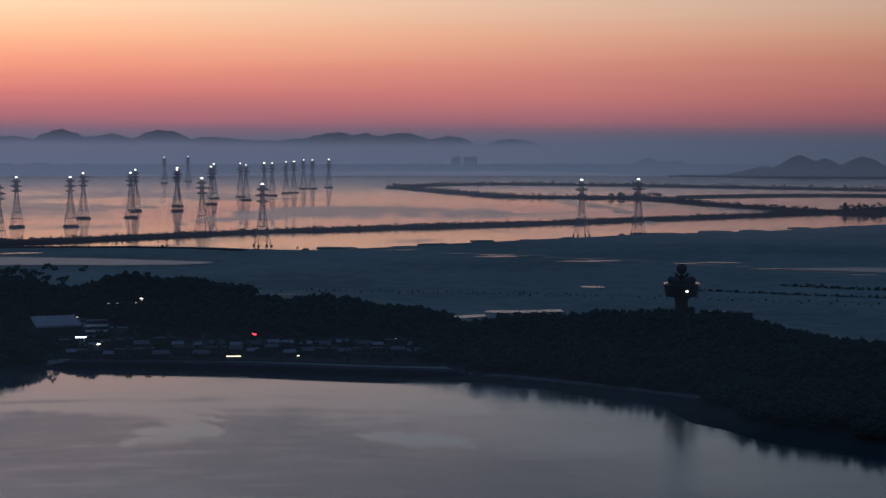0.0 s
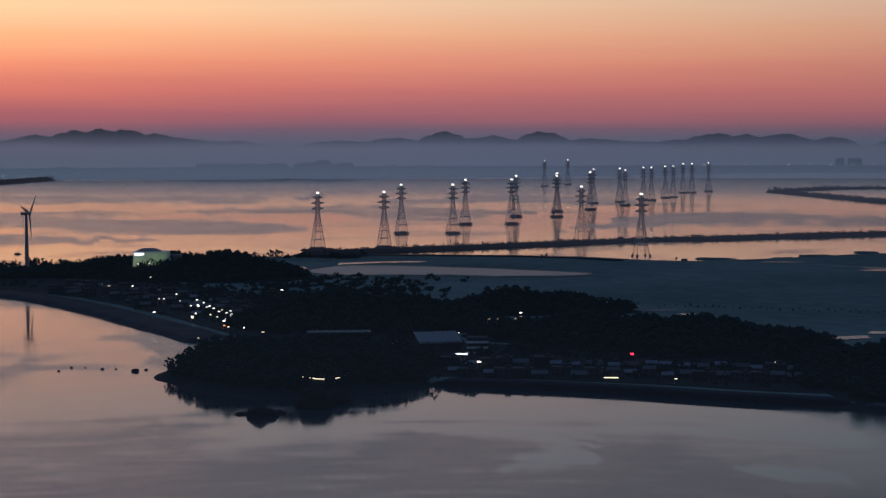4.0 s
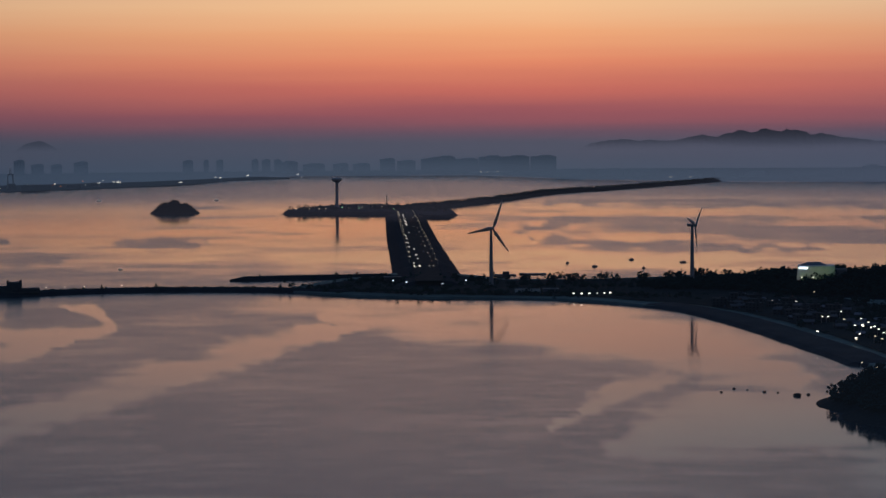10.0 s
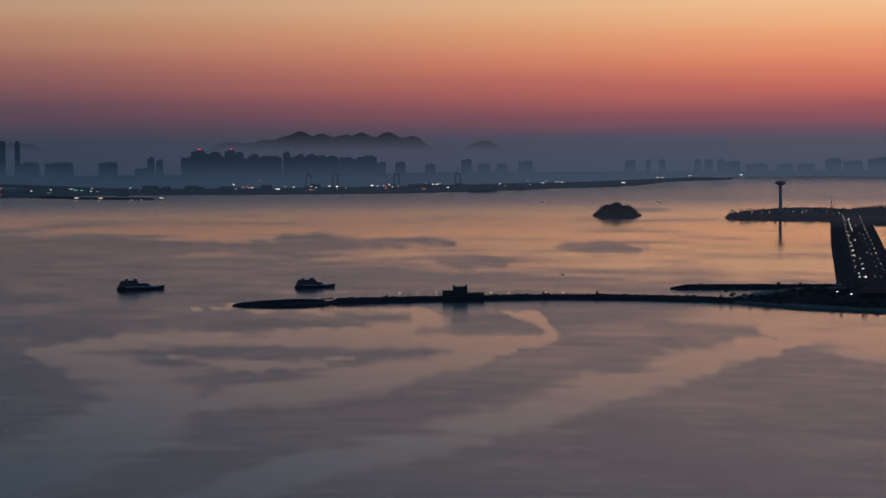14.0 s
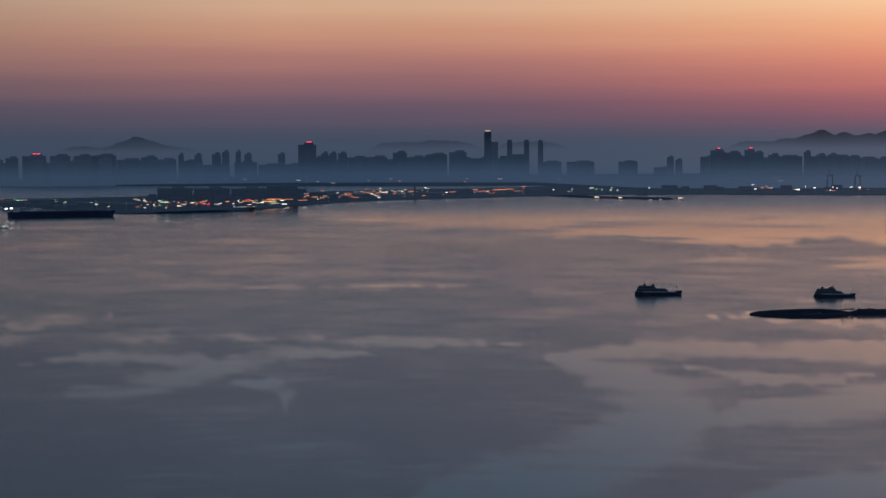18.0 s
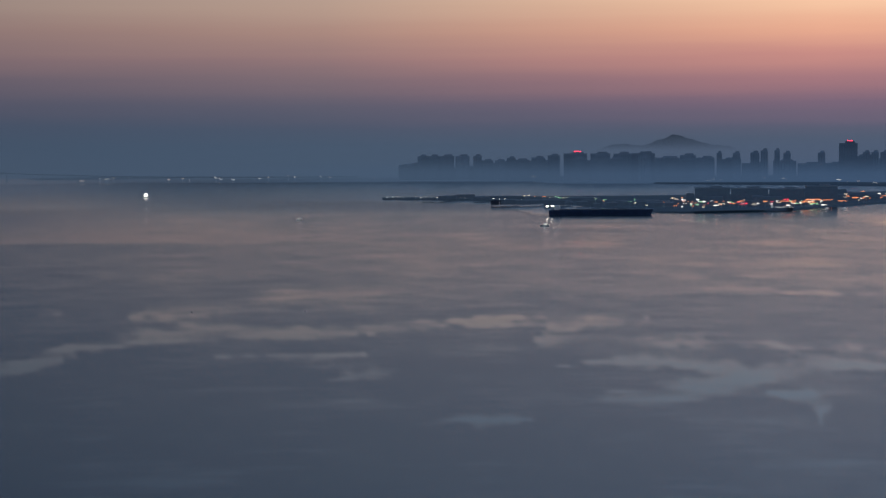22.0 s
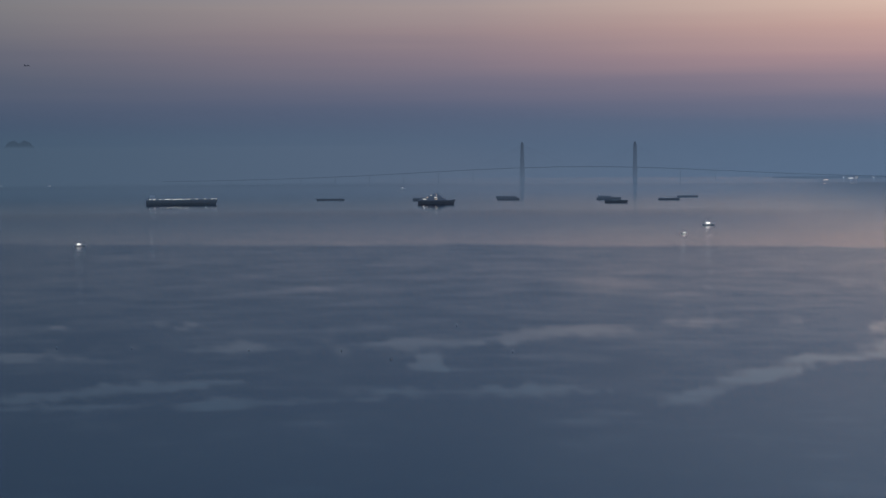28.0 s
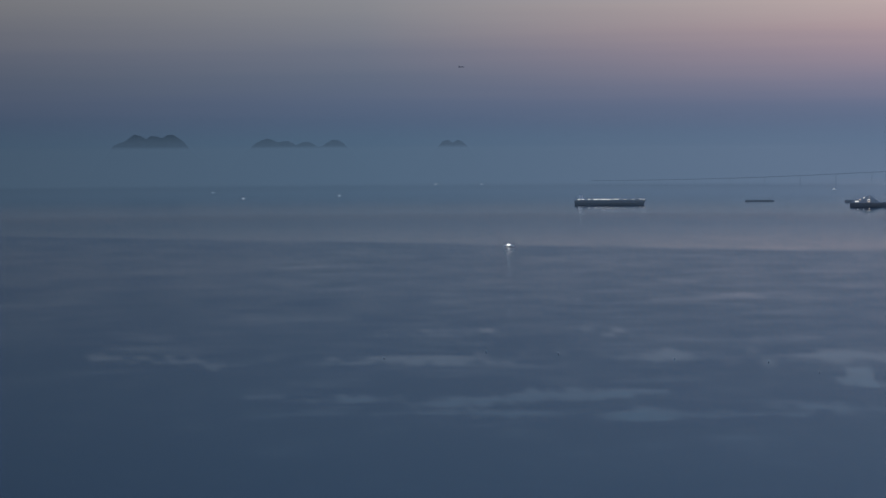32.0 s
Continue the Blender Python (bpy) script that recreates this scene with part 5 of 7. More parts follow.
for i in range(16):  # along the village shore
    u = i / 15
    plant(at(-12.6 + 13 * u + rng.uniform(-0.2, 0.2), 606 + rng.uniform(-4, 10) - 18 * u, 1.3), rng.uniform(0.5, 0.9))
for i in range(26):  # behind the turbines and the beach head
    u = i / 25
    plant(at(-30.6 + 8.6 * u + rng.uniform(-0.12, 0.12), 1030 + 70 * u + rng.uniform(-8, 8), 1.3), rng.uniform(0.45, 0.7))
for i in range(100):  # rows across the fields
    u = i / 99
    plant(at(-7 + 20 * u + rng.uniform(-0.08, 0.08), 866 - 66 * u + rng.uniform(-3, 3) + 9 * (i % 2), 1.3), rng.uniform(0.3, 0.5))
for b, d in ((-41.6, 1093), (-36.3, 1080), (-40, 1096), (-36.0, 1082), (-36.9, 1172), (-34.6, 1176), (-4.4, 1172), (-8.3, 1193), (-8.45, 1193), (5.7, 2172), (6.0, 2170), (6.2, 2168), (13, 1790), (13.2, 1786), (-10.6, 1196)):
    plant(at(b, d, 1.6))


def scrub(name, line, spread, every, tall, wide, z, label, seed):
    """Bushes along a bank, as one mass."""
    r = np.random.default_rng(seed)
    pts = smooth_line([Vector((*p, 0)) for p in line], every)
    spots = [(p.x + r.normal() * spread, p.y + r.normal() * spread, z - 0.3, tall * (0.5 + r.random()), wide * (0.6 + 0.8 * r.random())) for p in pts]
    return tagged(clumps(name, spots, FOLIAGE, 20, r), label, "bushes", kind="stuff")


scrub("scrub", [(-345, 1225), (-295, 1262), (-132, 1407), (-2, 1495), (101, 1562), (318, 1730), (430, 1836)], 1.5, 2.2, 1.5, 1.5, 2.1, "low scrub along the lake dyke", 1)
scrub("scrub", [at(-32.4, 2240)[:2], at(-30, 2473)[:2], at(-28.1, 2798)[:2], at(-26, 3020)[:2], at(-22.9, 3526)[:2]], 5, 1.6, 3.2, 2.4, 4.0, "continuous trees along the far sea dyke", 2)
scrub("scrub", [at(-48.3, 1080)[:2], at(-46.4, 1086)[:2], at(-44.4, 1090)[:2], at(-41, 1098)[:2], at(-37, 1085)[:2], at(-32, 1045)[:2]], 1.4, 1.8, 0.9, 1.5, 2.2, "low scrub along the breakwater", 3)
scrub("scrub", [at(-1.4, 2600)[:2], at(0.5, 2350)[:2], at(2, 2220)[:2], at(4, 2180)[:2], at(5.9, 2170)[:2], at(8.5, 1950)[:2], at(11, 1820)[:2]], 2.5, 6, 2.2, 2.4, 2.8, "low scrub along the curving dyke", 4)
scrub("scrub", [at(-1.6, 2610)[:2], at(0.5, 2750)[:2], at(2.5, 2760)[:2], at(5, 2720)[:2], at(8, 2650)[:2], at(13, 2540)[:2]], 3, 7, 3, 3, 2.8, "low scrub along the far dyke", 5)
scrub("scrub", [(-640, 940), (-560, 980), (-500, 1020), (-465, 1065), (-420, 1100), (-390, 1150), (-340, 1165), (-290, 1170)], 6, 2.0, 4, 2.4, 1.2, "ragged trees along the lake shore", 6)
scrub("scrub", [at(12, 1810)[:2], at(12.8, 1800)[:2], at(13.6, 1790)[:2]], 5, 2.0, 6, 3.4, 2.6, "clump of dark trees on the dyke", 7)
scrub("scrub", [at(5.2, 2172)[:2], at(6.4, 2168)[:2]], 3, 2.0, 5, 3, 2.6, "clump of dark trees on the dyke", 8)
scrub("scrub", [at(-17.6, 880)[:2], at(-16.2, 905)[:2], at(-14.8, 930)[:2], at(-13.4, 960)[:2]], 22, 0.6, 2.6, 2.6, 1.2, "dark grove behind the beach town", 21)
scrub("scrub", [at(-17.4, 960)[:2], at(-16.0, 985)[:2], at(-14.6, 1005)[:2], at(-12.8, 1010)[:2]], 18, 0.7, 2.2, 2.4, 1.2, "dark low grove beside the fields", 22)
scrub("scrub", [at(7.4, 872)[:2], at(11, 852)[:2], at(14, 842)[:2]], 0.8, 0.9, 1.2, 1.0, 1.2, "low hedge across the fields", 9)
scrub("scrub", [at(10.2, 905)[:2], at(12.4, 890)[:2], at(14.6, 884)[:2]], 0.9, 0.9, 1.4, 1.1, 1.2, "low hedge across the fields", 20)
scrub("scrub", [at(-16.8, 690)[:2], at(-14.5, 690)[:2], at(-12.8, 700)[:2], at(-12.4, 730)[:2]], 9, 1.6, 4, 2.4, 1.2, "trees between the village and the point", 10)


scrub("scrub", [(14, 572), (40, 551), (70, 524), (96, 492), (114, 463), (146, 405)], 3.5, 0.7, 3.4, 2.0, 1.2, "dark bushes down to the wooded shore", 11)
scrub("scrub", [(18, 580), (46, 560), (78, 532), (104, 500), (124, 470), (156, 415)], 5, 0.7, 4.0, 2.2, 1.2, "dark trees above the wooded shore", 12)
scrub("scrub", [(-200, 612), (-186, 600), (-170, 590), (-154, 576), (-140, 580), (-128, 592)], 4, 0.5, 4.2, 2.2, 1.2, "dark trees along the point", 13)
scrub("scrub", [(-130, 620), (-90, 628), (-50, 622), (-10, 612), (10, 600)], 11, 0.9, 2.6, 1.8, 1.2, "dark garden trees among the houses", 14)
scrub("scrub", [(-128, 665), (-90, 668), (-50, 660), (0, 640)], 9, 0.9, 2.8, 1.9, 1.2, "dark garden trees among the houses", 15)
scrub("scrub", [(-630, 890), (-580, 885), (-520, 900), (-470, 915), (-420, 925)], 9, 1.2, 2.2, 2.0, 1.2, "low dark trees along the isthmus", 16)
scrub("scrub", [(-640, 940), (-580, 940), (-500, 970), (-440, 1020)], 14, 1.2, 2.2, 2.0, 1.2, "low dark trees along the isthmus", 17)
scrub("scrub", [(-235, 785), (-285, 865), (-335, 935), (-375, 990)], 15, 0.9, 2.4, 1.8, 1.2, "dark garden trees in the beach town", 18)
scrub("scrub", [at(-35.6, 2160)[:2], at(-34.4, 2190)[:2], at(-33.2, 2200)[:2], at(-31.6, 2120)[:2]], 12, 2.0, 5, 3.0, 3.4, "dark trees on the wharf", 19)

# ---- the village and the beach town ----


def house(wide, deep, storeys, gable, tint_roof):
    """A small house: rendered walls, an overhanging roof, doors and windows."""
    ob = thing("house", Matrix(), "small dark rendered house with a sheet roof" if gable else "flat-roofed rendered shop building", "house", "village houses")
    h = 1.35 * storeys
    bm = bmesh.new()
    add_box(bm, wide, deep, h + 0.4, Matrix.Translation((0, 0, -0.4)))
    part("wall", bm, WALL, ob)
    bm = bmesh.new()
    if gable:
        x, y, r = wide / 2 + 0.25, deep / 2 + 0.25, 0.32 * deep
        pts = [(-x, -y, h), (x, -y, h), (x, y, h), (-x, y, h), (-x, 0, h + r), (x, 0, h + r)]
        low = [bm.verts.new(p) for p in pts]
        for f in ((0, 1, 5, 4), (2, 3, 4, 5), (0, 4, 3), (1, 2, 5), (0, 3, 2, 1)):
            bm.faces.new([low[k] for k in f])
    else:
        add_box(bm, wide + 0.2, deep + 0.2, 0.3, Matrix.Translation((0, 0, h + 0.002)), 1.0, 0.05)
        add_box(bm, wide * 0.3, deep * 0.35, 0.8, Matrix.Translation((wide * 0.2, 0, h + 0.3)))
    part("roof", bm, tint_roof, ob)
    for s in range(storeys):
        for k in range(max(2, int(wide / 1.6))):
            x = -wide / 2 + (k + 0.5) * wide / max(2, int(wide / 1.6))
            bm = bmesh.new()
            add_box(bm, 0.7, 0.12, 0.6, Matrix.Translation((x, -deep / 2 - 0.02, s * 1.35 + 0.45)), 1.0, 0.02)
            part("window", bm, GLASS, ob)
    bm = bmesh.new()
    add_box(bm, 0.5, 0.1, 0.95, Matrix.Translation((wide * 0.34, -deep / 2 - 0.05, 0)))
    part("door", bm, BLUE_PAINT, ob)
    return ob


HOUSES = [house(5, 3.6, 1, True, ROOF), house(4, 3.2, 2, True, ROOF), house(6.5, 4, 2, False, DARK_STONE), house(3.6, 3, 1, True, PALE_ROOF), house(7.5, 4.2, 3, False, DARK_STONE)]
placed = set()


def settle(p, turn, kind=None):
    k = rng.randrange(5) if kind is None else kind
    m = Matrix.Translation(p) @ pose(0, 0, 0, 0, 0, turn)
    if k not in placed:
        placed.add(k)
        HOUSES[k].matrix_basis = m
        return HOUSES[k]
    return copy_thing(HOUSES[k], m)


for i in range(46):  # along the village street
    b = -11.2 + 12 * (i % 23) / 22 + rng.uniform(-0.1, 0.1)
    settle(at(b, 612 + 26 * (i // 23) + rng.uniform(-3, 6) - 0.9 * (b + 11), 1.3), -b + rng.uniform(-12, 12), rng.choice((0, 0, 1, 2, 3, 3)))
for i in range(70):  # the beach town
    u, v = rng.random(), rng.random()
    b = -16.9 - 6.2 * u
    d = 745 + 205 * u + 10 + v * 95
    settle(at(b, d, 1.3), -b + rng.uniform(-30, 30))


def hall():
    """The long hall with a pale roof."""
    ob = thing("hall", Matrix.Translation(at(-11.6, 684, 1.2)) @ pose(0, 0, 0, 0, 0, 26), "long dark hall with a pale blue-grey sheet roof", "hall")
    bm = bmesh.new()
    add_box(bm, 15, 9, 4.0, Matrix.Translation((0, 0, -0.2)))
    part("wall", bm, WALL, ob)
    bm = bmesh.new()
    v = [bm.verts.new(p) for p in ((-8, -5, 3.5), (8, -5, 3.5), (8, 5, 6.6), (-8, 5, 6.6), (-8, -5, 3.2), (8, -5, 3.2), (8, 5, 6.3), (-8, 5, 6.3))]
    for f in ((0, 1, 2, 3), (7, 6, 5, 4), (0, 4, 5, 1), (1, 5, 6, 2), (2, 6, 7, 3), (3, 7, 4, 0)):
        bm.faces.new([v[k] for k in f])
    roof = part("roof", bm, PALE_ROOF, ob, "pale blue-grey sheet roof")
    for k in range(9):
        bm = bmesh.new()
        add_rod(bm, (-7.2 + 1.8 * k, -5, 3.52), (-7.2 + 1.8 * k, 5, 6.62), 0.06, 0.06, 4)
        part("seam", bm, STEEL, roof)
    return ob


hall()
ob = thing("shed", Matrix.Translation(at(-14.6, 722, 1.2)) @ pose(0, 0, 0, 0, 0, 14), "low long shed with a dull blue roof", "shed")
bm = bmesh.new()
add_box(bm, 24, 7, 3)
part("wall", bm, WALL, ob)
bm = bmesh.new()
add_box(bm, 25, 8, 0.5, Matrix.Translation((0, 0, 3.0)), 0.96, 0.1)
part("roof", bm, ROOF, ob, "dull blue sheet roof")

ob = thing("guest_house", Matrix.Translation(at(-10.4, 676, 1.2)) @ pose(0, 0, 0, 0, 0, 12), "three-storey pale guest house with long balconies", "building")
bm = bmesh.new()
add_box(bm, 7.5, 5, 6)
part("wall", bm, WALL, ob)
for k in range(3):
    bm = bmesh.new()
    add_box(bm, 7.8, 1.0, 0.75, Matrix.Translation((0, -2.9, 0.1 + 1.9 * k)), 1.0, 0.05)
    part("balcony", bm, WHITE_PAINT, ob)
    for j in range(4):
        bm = bmesh.new()
        add_box(bm, 1.2, 0.1, 0.9, Matrix.Translation((-2.7 + 1.8 * j, -2.53, 0.95 + 1.9 * k)))
        part("window", bm, GLASS, ob)


def hilltop_hall():
    """The floodlit white building on the wooded terrace."""
    ob = thing("exhibition_hall", Matrix.Translation(at(-20.05, 1052, 10.2)) @ pose(0, 0, 0, 0, 0, 20), "pale angular hall with a floodlit green-white front", "building")
    bm = bmesh.new()
    add_box(bm, 21, 12, 8.0, Matrix.Translation((-2.5, 0, -2)), 0.94, 0.2)
    part("hall_body", bm, WHITE_PAINT, ob)
    bm = bmesh.new()
    add_box(bm, 9, 10, 6.0, Matrix.Translation((9.6, 1, -2)), 0.95, 0.2)
    part("side_wing", bm, CONCRETE, ob, "lower dark side wing")
    bm = bmesh.new()
    add_box(bm, 14, 10, 1.6, Matrix.Translation((-4, 1, 6.0)), 0.45, 0.1)
    part("roof", bm, PALE_ROOF, ob)
    bm = bmesh.new()
    add_box(bm, 4.6, 0.3, 0.6, Matrix.Translation((-9.4, -5.9, 4.4)))
    part("sign", bm, LIT_COOL, ob, "blue-white lit sign panel")
    bm = bmesh.new()
    add_box(bm, 9, 0.3, 0.8, Matrix.Translation((3, -5.6, 1.0)))
    part("window_band", bm, GLASS, ob)
    for k in range(3):
        bm = bmesh.new()
        add_box(bm, 0.6, 0.5, 0.5, Matrix.Translation((-10 + 6 * k, -11, -0.4)))
        part("floodlight", bm, LIT_WHITE, ob)
    return ob


hilltop_hall()
for k in range(2):
    data = bpy.data.lights.new("floodlight", "SPOT")
    data.energy, data.color, data.spot_size, data.shadow_soft_size = 360, (0.84, 1.0, 0.45), radians(95), 0.5
    ob = new("floodlight_beam", data)
    c = at(-20.05, 1052, 10.2)
    side, front = at(69.95, 1), at(-20.05, 1)
    eye = c + side * (-9 + 9 * k) - front * 16 + Vector((0, 0, 1.5))
    ob.matrix_basis = look(eye, c + side * (-6 + 7 * k) + Vector((0, 0, 2.2)))


# ---- lamps ----


def street_lamp(mat, tall, size, label, group):
    ob = thing("street_lamp", Matrix(), label, "street lamp", group)
    bm = bmesh.new()
    add_rod(bm, (0, 0, -0.2), (0, 0, tall), 0.09, 0.06, 6)
    add_rod(bm, (0, 0, tall), (0.5, -0.3, tall + 0.1), 0.05, 0.04, 5)
    part("pole", bm, STEEL, ob)
    bm = bmesh.new()
    add_box(bm, size * 1.7, size * 0.8, size * 0.42, Matrix.Translation((0.5, -0.3, tall - 0.1)), 0.8, size * 0.08)
    part("lamp_head", bm, mat, ob, "lit lamp head")
    return ob


def lamps(spots, mat, tall, size, label, group, z=1.3):
    made = None
    for b, d in spots:
        m = Matrix.Translation(at(b, d, z)) @ pose(0, 0, 0, 0, 0, -b)
        if made is None:
            made = street_lamp(mat, tall, size, label, group)
            made.matrix_basis = m
        else:
            copy_thing(made, m)


lamps([(-12.98, 687), (-13.84, 731), (-10.4, 633), (0.13, 640), (0.57, 654), (-16.35, 936), (-9.11, 808)], LIT_WHITE, 2.0, 0.75, "bright white street lamp in the village", "bright street lamps")
lamps([(-7.62, 622), (-4.44, 593), (-4.75, 637), (0.65, 586), (-10.99, 707), (-15.67, 713), (-16.93, 737), (-17.31, 662), (-18.07, 680), (-17.7, 668), (-1.46, 641)], LIT_SOFT, 1.8, 0.55, "warm street lamp among dark houses", "village street lamps")
lamps([(-20.97, 948), (-19.94, 885), (-20.18, 812), (-18.86, 837), (-18.52, 836), (-17.86, 797), (-18.87, 842), (-19.05, 788), (-17.85, 797), (-18.1, 768)], LIT_WHITE, 3.4, 0.65, "white street lamp in the beach town", "town street lamps")
lamps([(-19.04, 786), (-18.16, 821), (-21.5, 963), (-20.65, 932), (-17.97, 748), (-20.27, 1020), (-21.9, 985), (-20.4, 905), (-19.4, 870), (-18.3, 790), (-17.4, 775), (-18.5, 800)], LIT_SOFT, 3.0, 0.5, "dim warm lamp in the beach town", "town warm lamps")
lamps([(-17.87, 792), (-18.02, 806), (-17.69, 800), (-17.58, 799), (-17.9, 814), (-18.95, 805), (-20.03, 880), (-19.88, 880), (-19.08, 841), (-18.62, 834), (-17.6, 770), (-18.25, 812), (-18.4, 826), (-17.95, 786), (-18.05, 778), (-18.7, 856), (-19.5, 905), (-20.8, 958), (-21.2, 972), (-20.6, 915), (-17.5, 742), (-18.9, 872)], LIT_WHITE, 3.2, 0.5, "small white lamp in the beach town", "town small lamps")
lamps([(-18.88, 697), (-18.43, 683), (-17.59, 665), (-16.67, 671), (-13.6, 677), (-13.74, 626), (-14.96, 610), (-11.01, 706)], LIT_SOFT, 4.2, 0.42, "dim lamp under the dark trees", "dim lamps")
lamps([(-10.09, 728), (-9.82, 728), (-9.28, 729), (-9.11, 738), (-8.65, 724)], LIT_FAR, 2.0, 0.5, "very dim lamp on the wooded hill", "hill lamps", z=6.5)
lamps([(-18.09, 763)], LIT_AMBER, 2.0, 0.6, "amber shop lamp in the beach town", "shop lamps")
lamps([(-17.71, 772)], LIT_GREEN, 2.0, 0.8, "green lit shop lamp in the beach town", "shop lamps")
lamps([(-27.44, 1020), (-27.2, 1020), (-26.96, 1021), (-26.72, 1022), (-26.51, 1023), (-26.34, 1024)], LIT_WHITE, 1.5, 0.7, "white car-park lamp by the beach", "car park lamps")
lamps([(-15.11, 622)], LIT_RED, 1.6, 0.5, "small red lamp on the point", "red lamps")


def sign(name, b, d, z, wide, tall, mat, label):
    ob = thing(name, Matrix.Translation(at(b, d, z)) @ pose(0, 0, 0, 0, 0, -b), label, "sign")
    bm = bmesh.new()
    add_box(bm, wide, 0.25, tall, None, 1.0, 0.05)
    part("panel", bm, mat, ob, "lit panel")
    bm = bmesh.new()
    for s in (-0.35, 0.35):
        add_rod(bm, (s * wide, 0.2, -z + 1.0), (s * wide, 0.2, tall), 0.08, 0.08, 5)
    part("posts", bm, STEEL, ob)
    return ob


sign("shop_sign", -5.74, 657, 3.0, 1.9, 0.6, LIT_RED, "glowing red shop sign in the village")
sign("shop_sign", -10.9, 657, 3.0, 4.2, 0.35, LIT_COOL, "long blue-white lit sign on the village front")
sign("shop_sign", -6.35, 600, 2.2, 4.6, 0.25, LIT_SOFT, "dim warm lit canopy strip by the sea wall")
ob = thing("path_light", Matrix.Translation(at(-15.05, 585, 4.0)) @ pose(0, 0, 0, 0, 0, 15), "curved strip of warm light along the point's path", "light strip")
bm = bmesh.new()
for k in range(14):
    a, b = (k - 7) * 1.0, (k - 6) * 1.0
    add_rod(bm, (a, 0.02 * a * a, 0.016 * a * a), (b, 0.02 * b * b, 0.016 * b * b), 0.1, 0.1, 5)
part("strip", bm, LIT_SOFT, ob)
bm = bmesh.new()
for k in range(5):
    x = (k - 2) * 3.2
    add_rod(bm, (x, 0.02 * x * x + 0.1, -4.0), (x, 0.02 * x * x + 0.1, 0.016 * x * x), 0.08, 0.06, 5)
part("posts", bm, STEEL, ob)

# ---- the causeway, its traffic and the wharf ----
verts, faces = [], []
line = smooth_line(ROAD, 30)
for i, p in enumerate(line):
    d = (line[min(i + 1, len(line) - 1)] - line[max(i - 1, 0)]).normalized()
    s = Vector((d.y, -d.x, 0))
    verts += [tuple(p + s * k + Vector((0, 0, 4.75))) for k in (-8, 8)] + [tuple(p + s * k + Vector((0, 0, 3.0))) for k in (-8, 8)]
for i in range(len(line) - 1):
    a = 4 * i
    faces += [(a, a + 1, a + 5, a + 4), (a + 2, a, a + 4, a + 6), (a + 1, a + 3, a + 7, a + 5)]
tagged(sheet("road", verts, faces, ASPHALT), "dark asphalt road along the causeway", "road", kind="structure")


def car(mat):
    ob = thing("car", Matrix(), "small car with lit headlights on the causeway road", "car", "cars on the causeway")
    bm = bmesh.new()
    add_box(bm, 0.95, 2.1, 0.42, Matrix.Translation((0, 0, 0.12)), 0.95, 0.06)
    part("body", bm, mat, ob)
    bm = bmesh.new()
    add_box(bm, 0.85, 1.1, 0.36, Matrix.Translation((0, 0.1, 0.52)), 0.78, 0.05)
    part("cabin", bm, GLASS, ob)
    for sx in (-0.45, 0.45):
        for y in (-0.65, 0.65):
            bm = bmesh.new()
            bmesh.ops.create_cone(bm, cap_ends=True, segments=12, radius1=0.17, radius2=0.17, depth=0.14, matrix=Matrix.Translation((sx, y, 0.16)) @ pose(0, 0, 0, 0, 90, 0))
            part("wheel", bm, ASPHALT, ob)
    for sx in (-0.32, 0.32):
        bm = bmesh.new()
        add_box(bm, 0.34, 0.12, 0.26, Matrix.Translation((sx, -1.07, 0.26)), 1.0, 0.02)
        part("headlight", bm, LIT_WHITE, ob, "lit headlight")
        bm = bmesh.new()
        add_box(bm, 0.26, 0.1, 0.16, Matrix.Translation((sx, 1.06, 0.3)), 1.0, 0.02)
        part("tail_light", bm, RED_PAINT, ob)
    return ob


CARS = [car(WHITE_PAINT), car(BLUE_PAINT), car(DARK_HULL)]
way = (ROAD[-1] - ROAD[0]).normalized()
across = Vector((way.y, -way.x, 0))
turn = math.degrees(math.atan2(way.y, way.x)) - 90
for i in range(46):
    u = (i + rng.uniform(-0.3, 0.3)) / 46
    lane = rng.choice((-6.5, -3.0, -3.0, 3.0, 6.0))
    p = ROAD[0].lerp(ROAD[-1], min(max(u, 0.12), 0.97)) + across * lane + Vector((0, 0, 4.76))
    m = Matrix.Translation(p) @ pose(0, 0, 0, 0, 0, turn + (0 if lane < 0 else 180))
    if i < 3:
        CARS[i].matrix_basis = m
    else:
        copy_thing(CARS[rng.randrange(3)], m)
made = None
for i in range(30):
    p = ROAD[0].lerp(ROAD[-1], 0.14 + 0.83 * i / 29) + across * (-9.0 if i % 2 else 9.0) + Vector((0, 0, 4.2))
    m = Matrix.Translation(p) @ pose(0, 0, 0, 0, 0, turn + (0 if i % 2 else 180))
    if made is None:
        made = street_lamp(LIT_SOFT, 4.0, 0.5, "warm street lamp along the causeway", "causeway lamps")
        made.matrix_basis = m
    else:
        copy_thing(made, m)
lamps([(-32.5, 1090), (-31.4, 1075), (-30.7, 1100), (-32.9, 1105)], LIT_COOL, 2.6, 0.6, "bright white lamp at the foot of the causeway", "causeway foot lamps", z=1.4)
lamps([(-35.8, 2140), (-35.4, 2150), (-35.1, 2145), (-34.9, 2150), (-34.2, 2160), (-33.8, 2180), (-33.5, 2150), (-33.2, 2170), (-33.0, 2140)], LIT_SOFT, 3.0, 0.7, "white lamp on the wharf", "wharf lamps", z=3.4)
lamps([(-32.85, 2120), (-34.4, 2175), (-33.9, 2150)], LIT_GREEN, 3.0, 0.9, "green-white lamp on the wharf", "wharf green lamps", z=3.4)


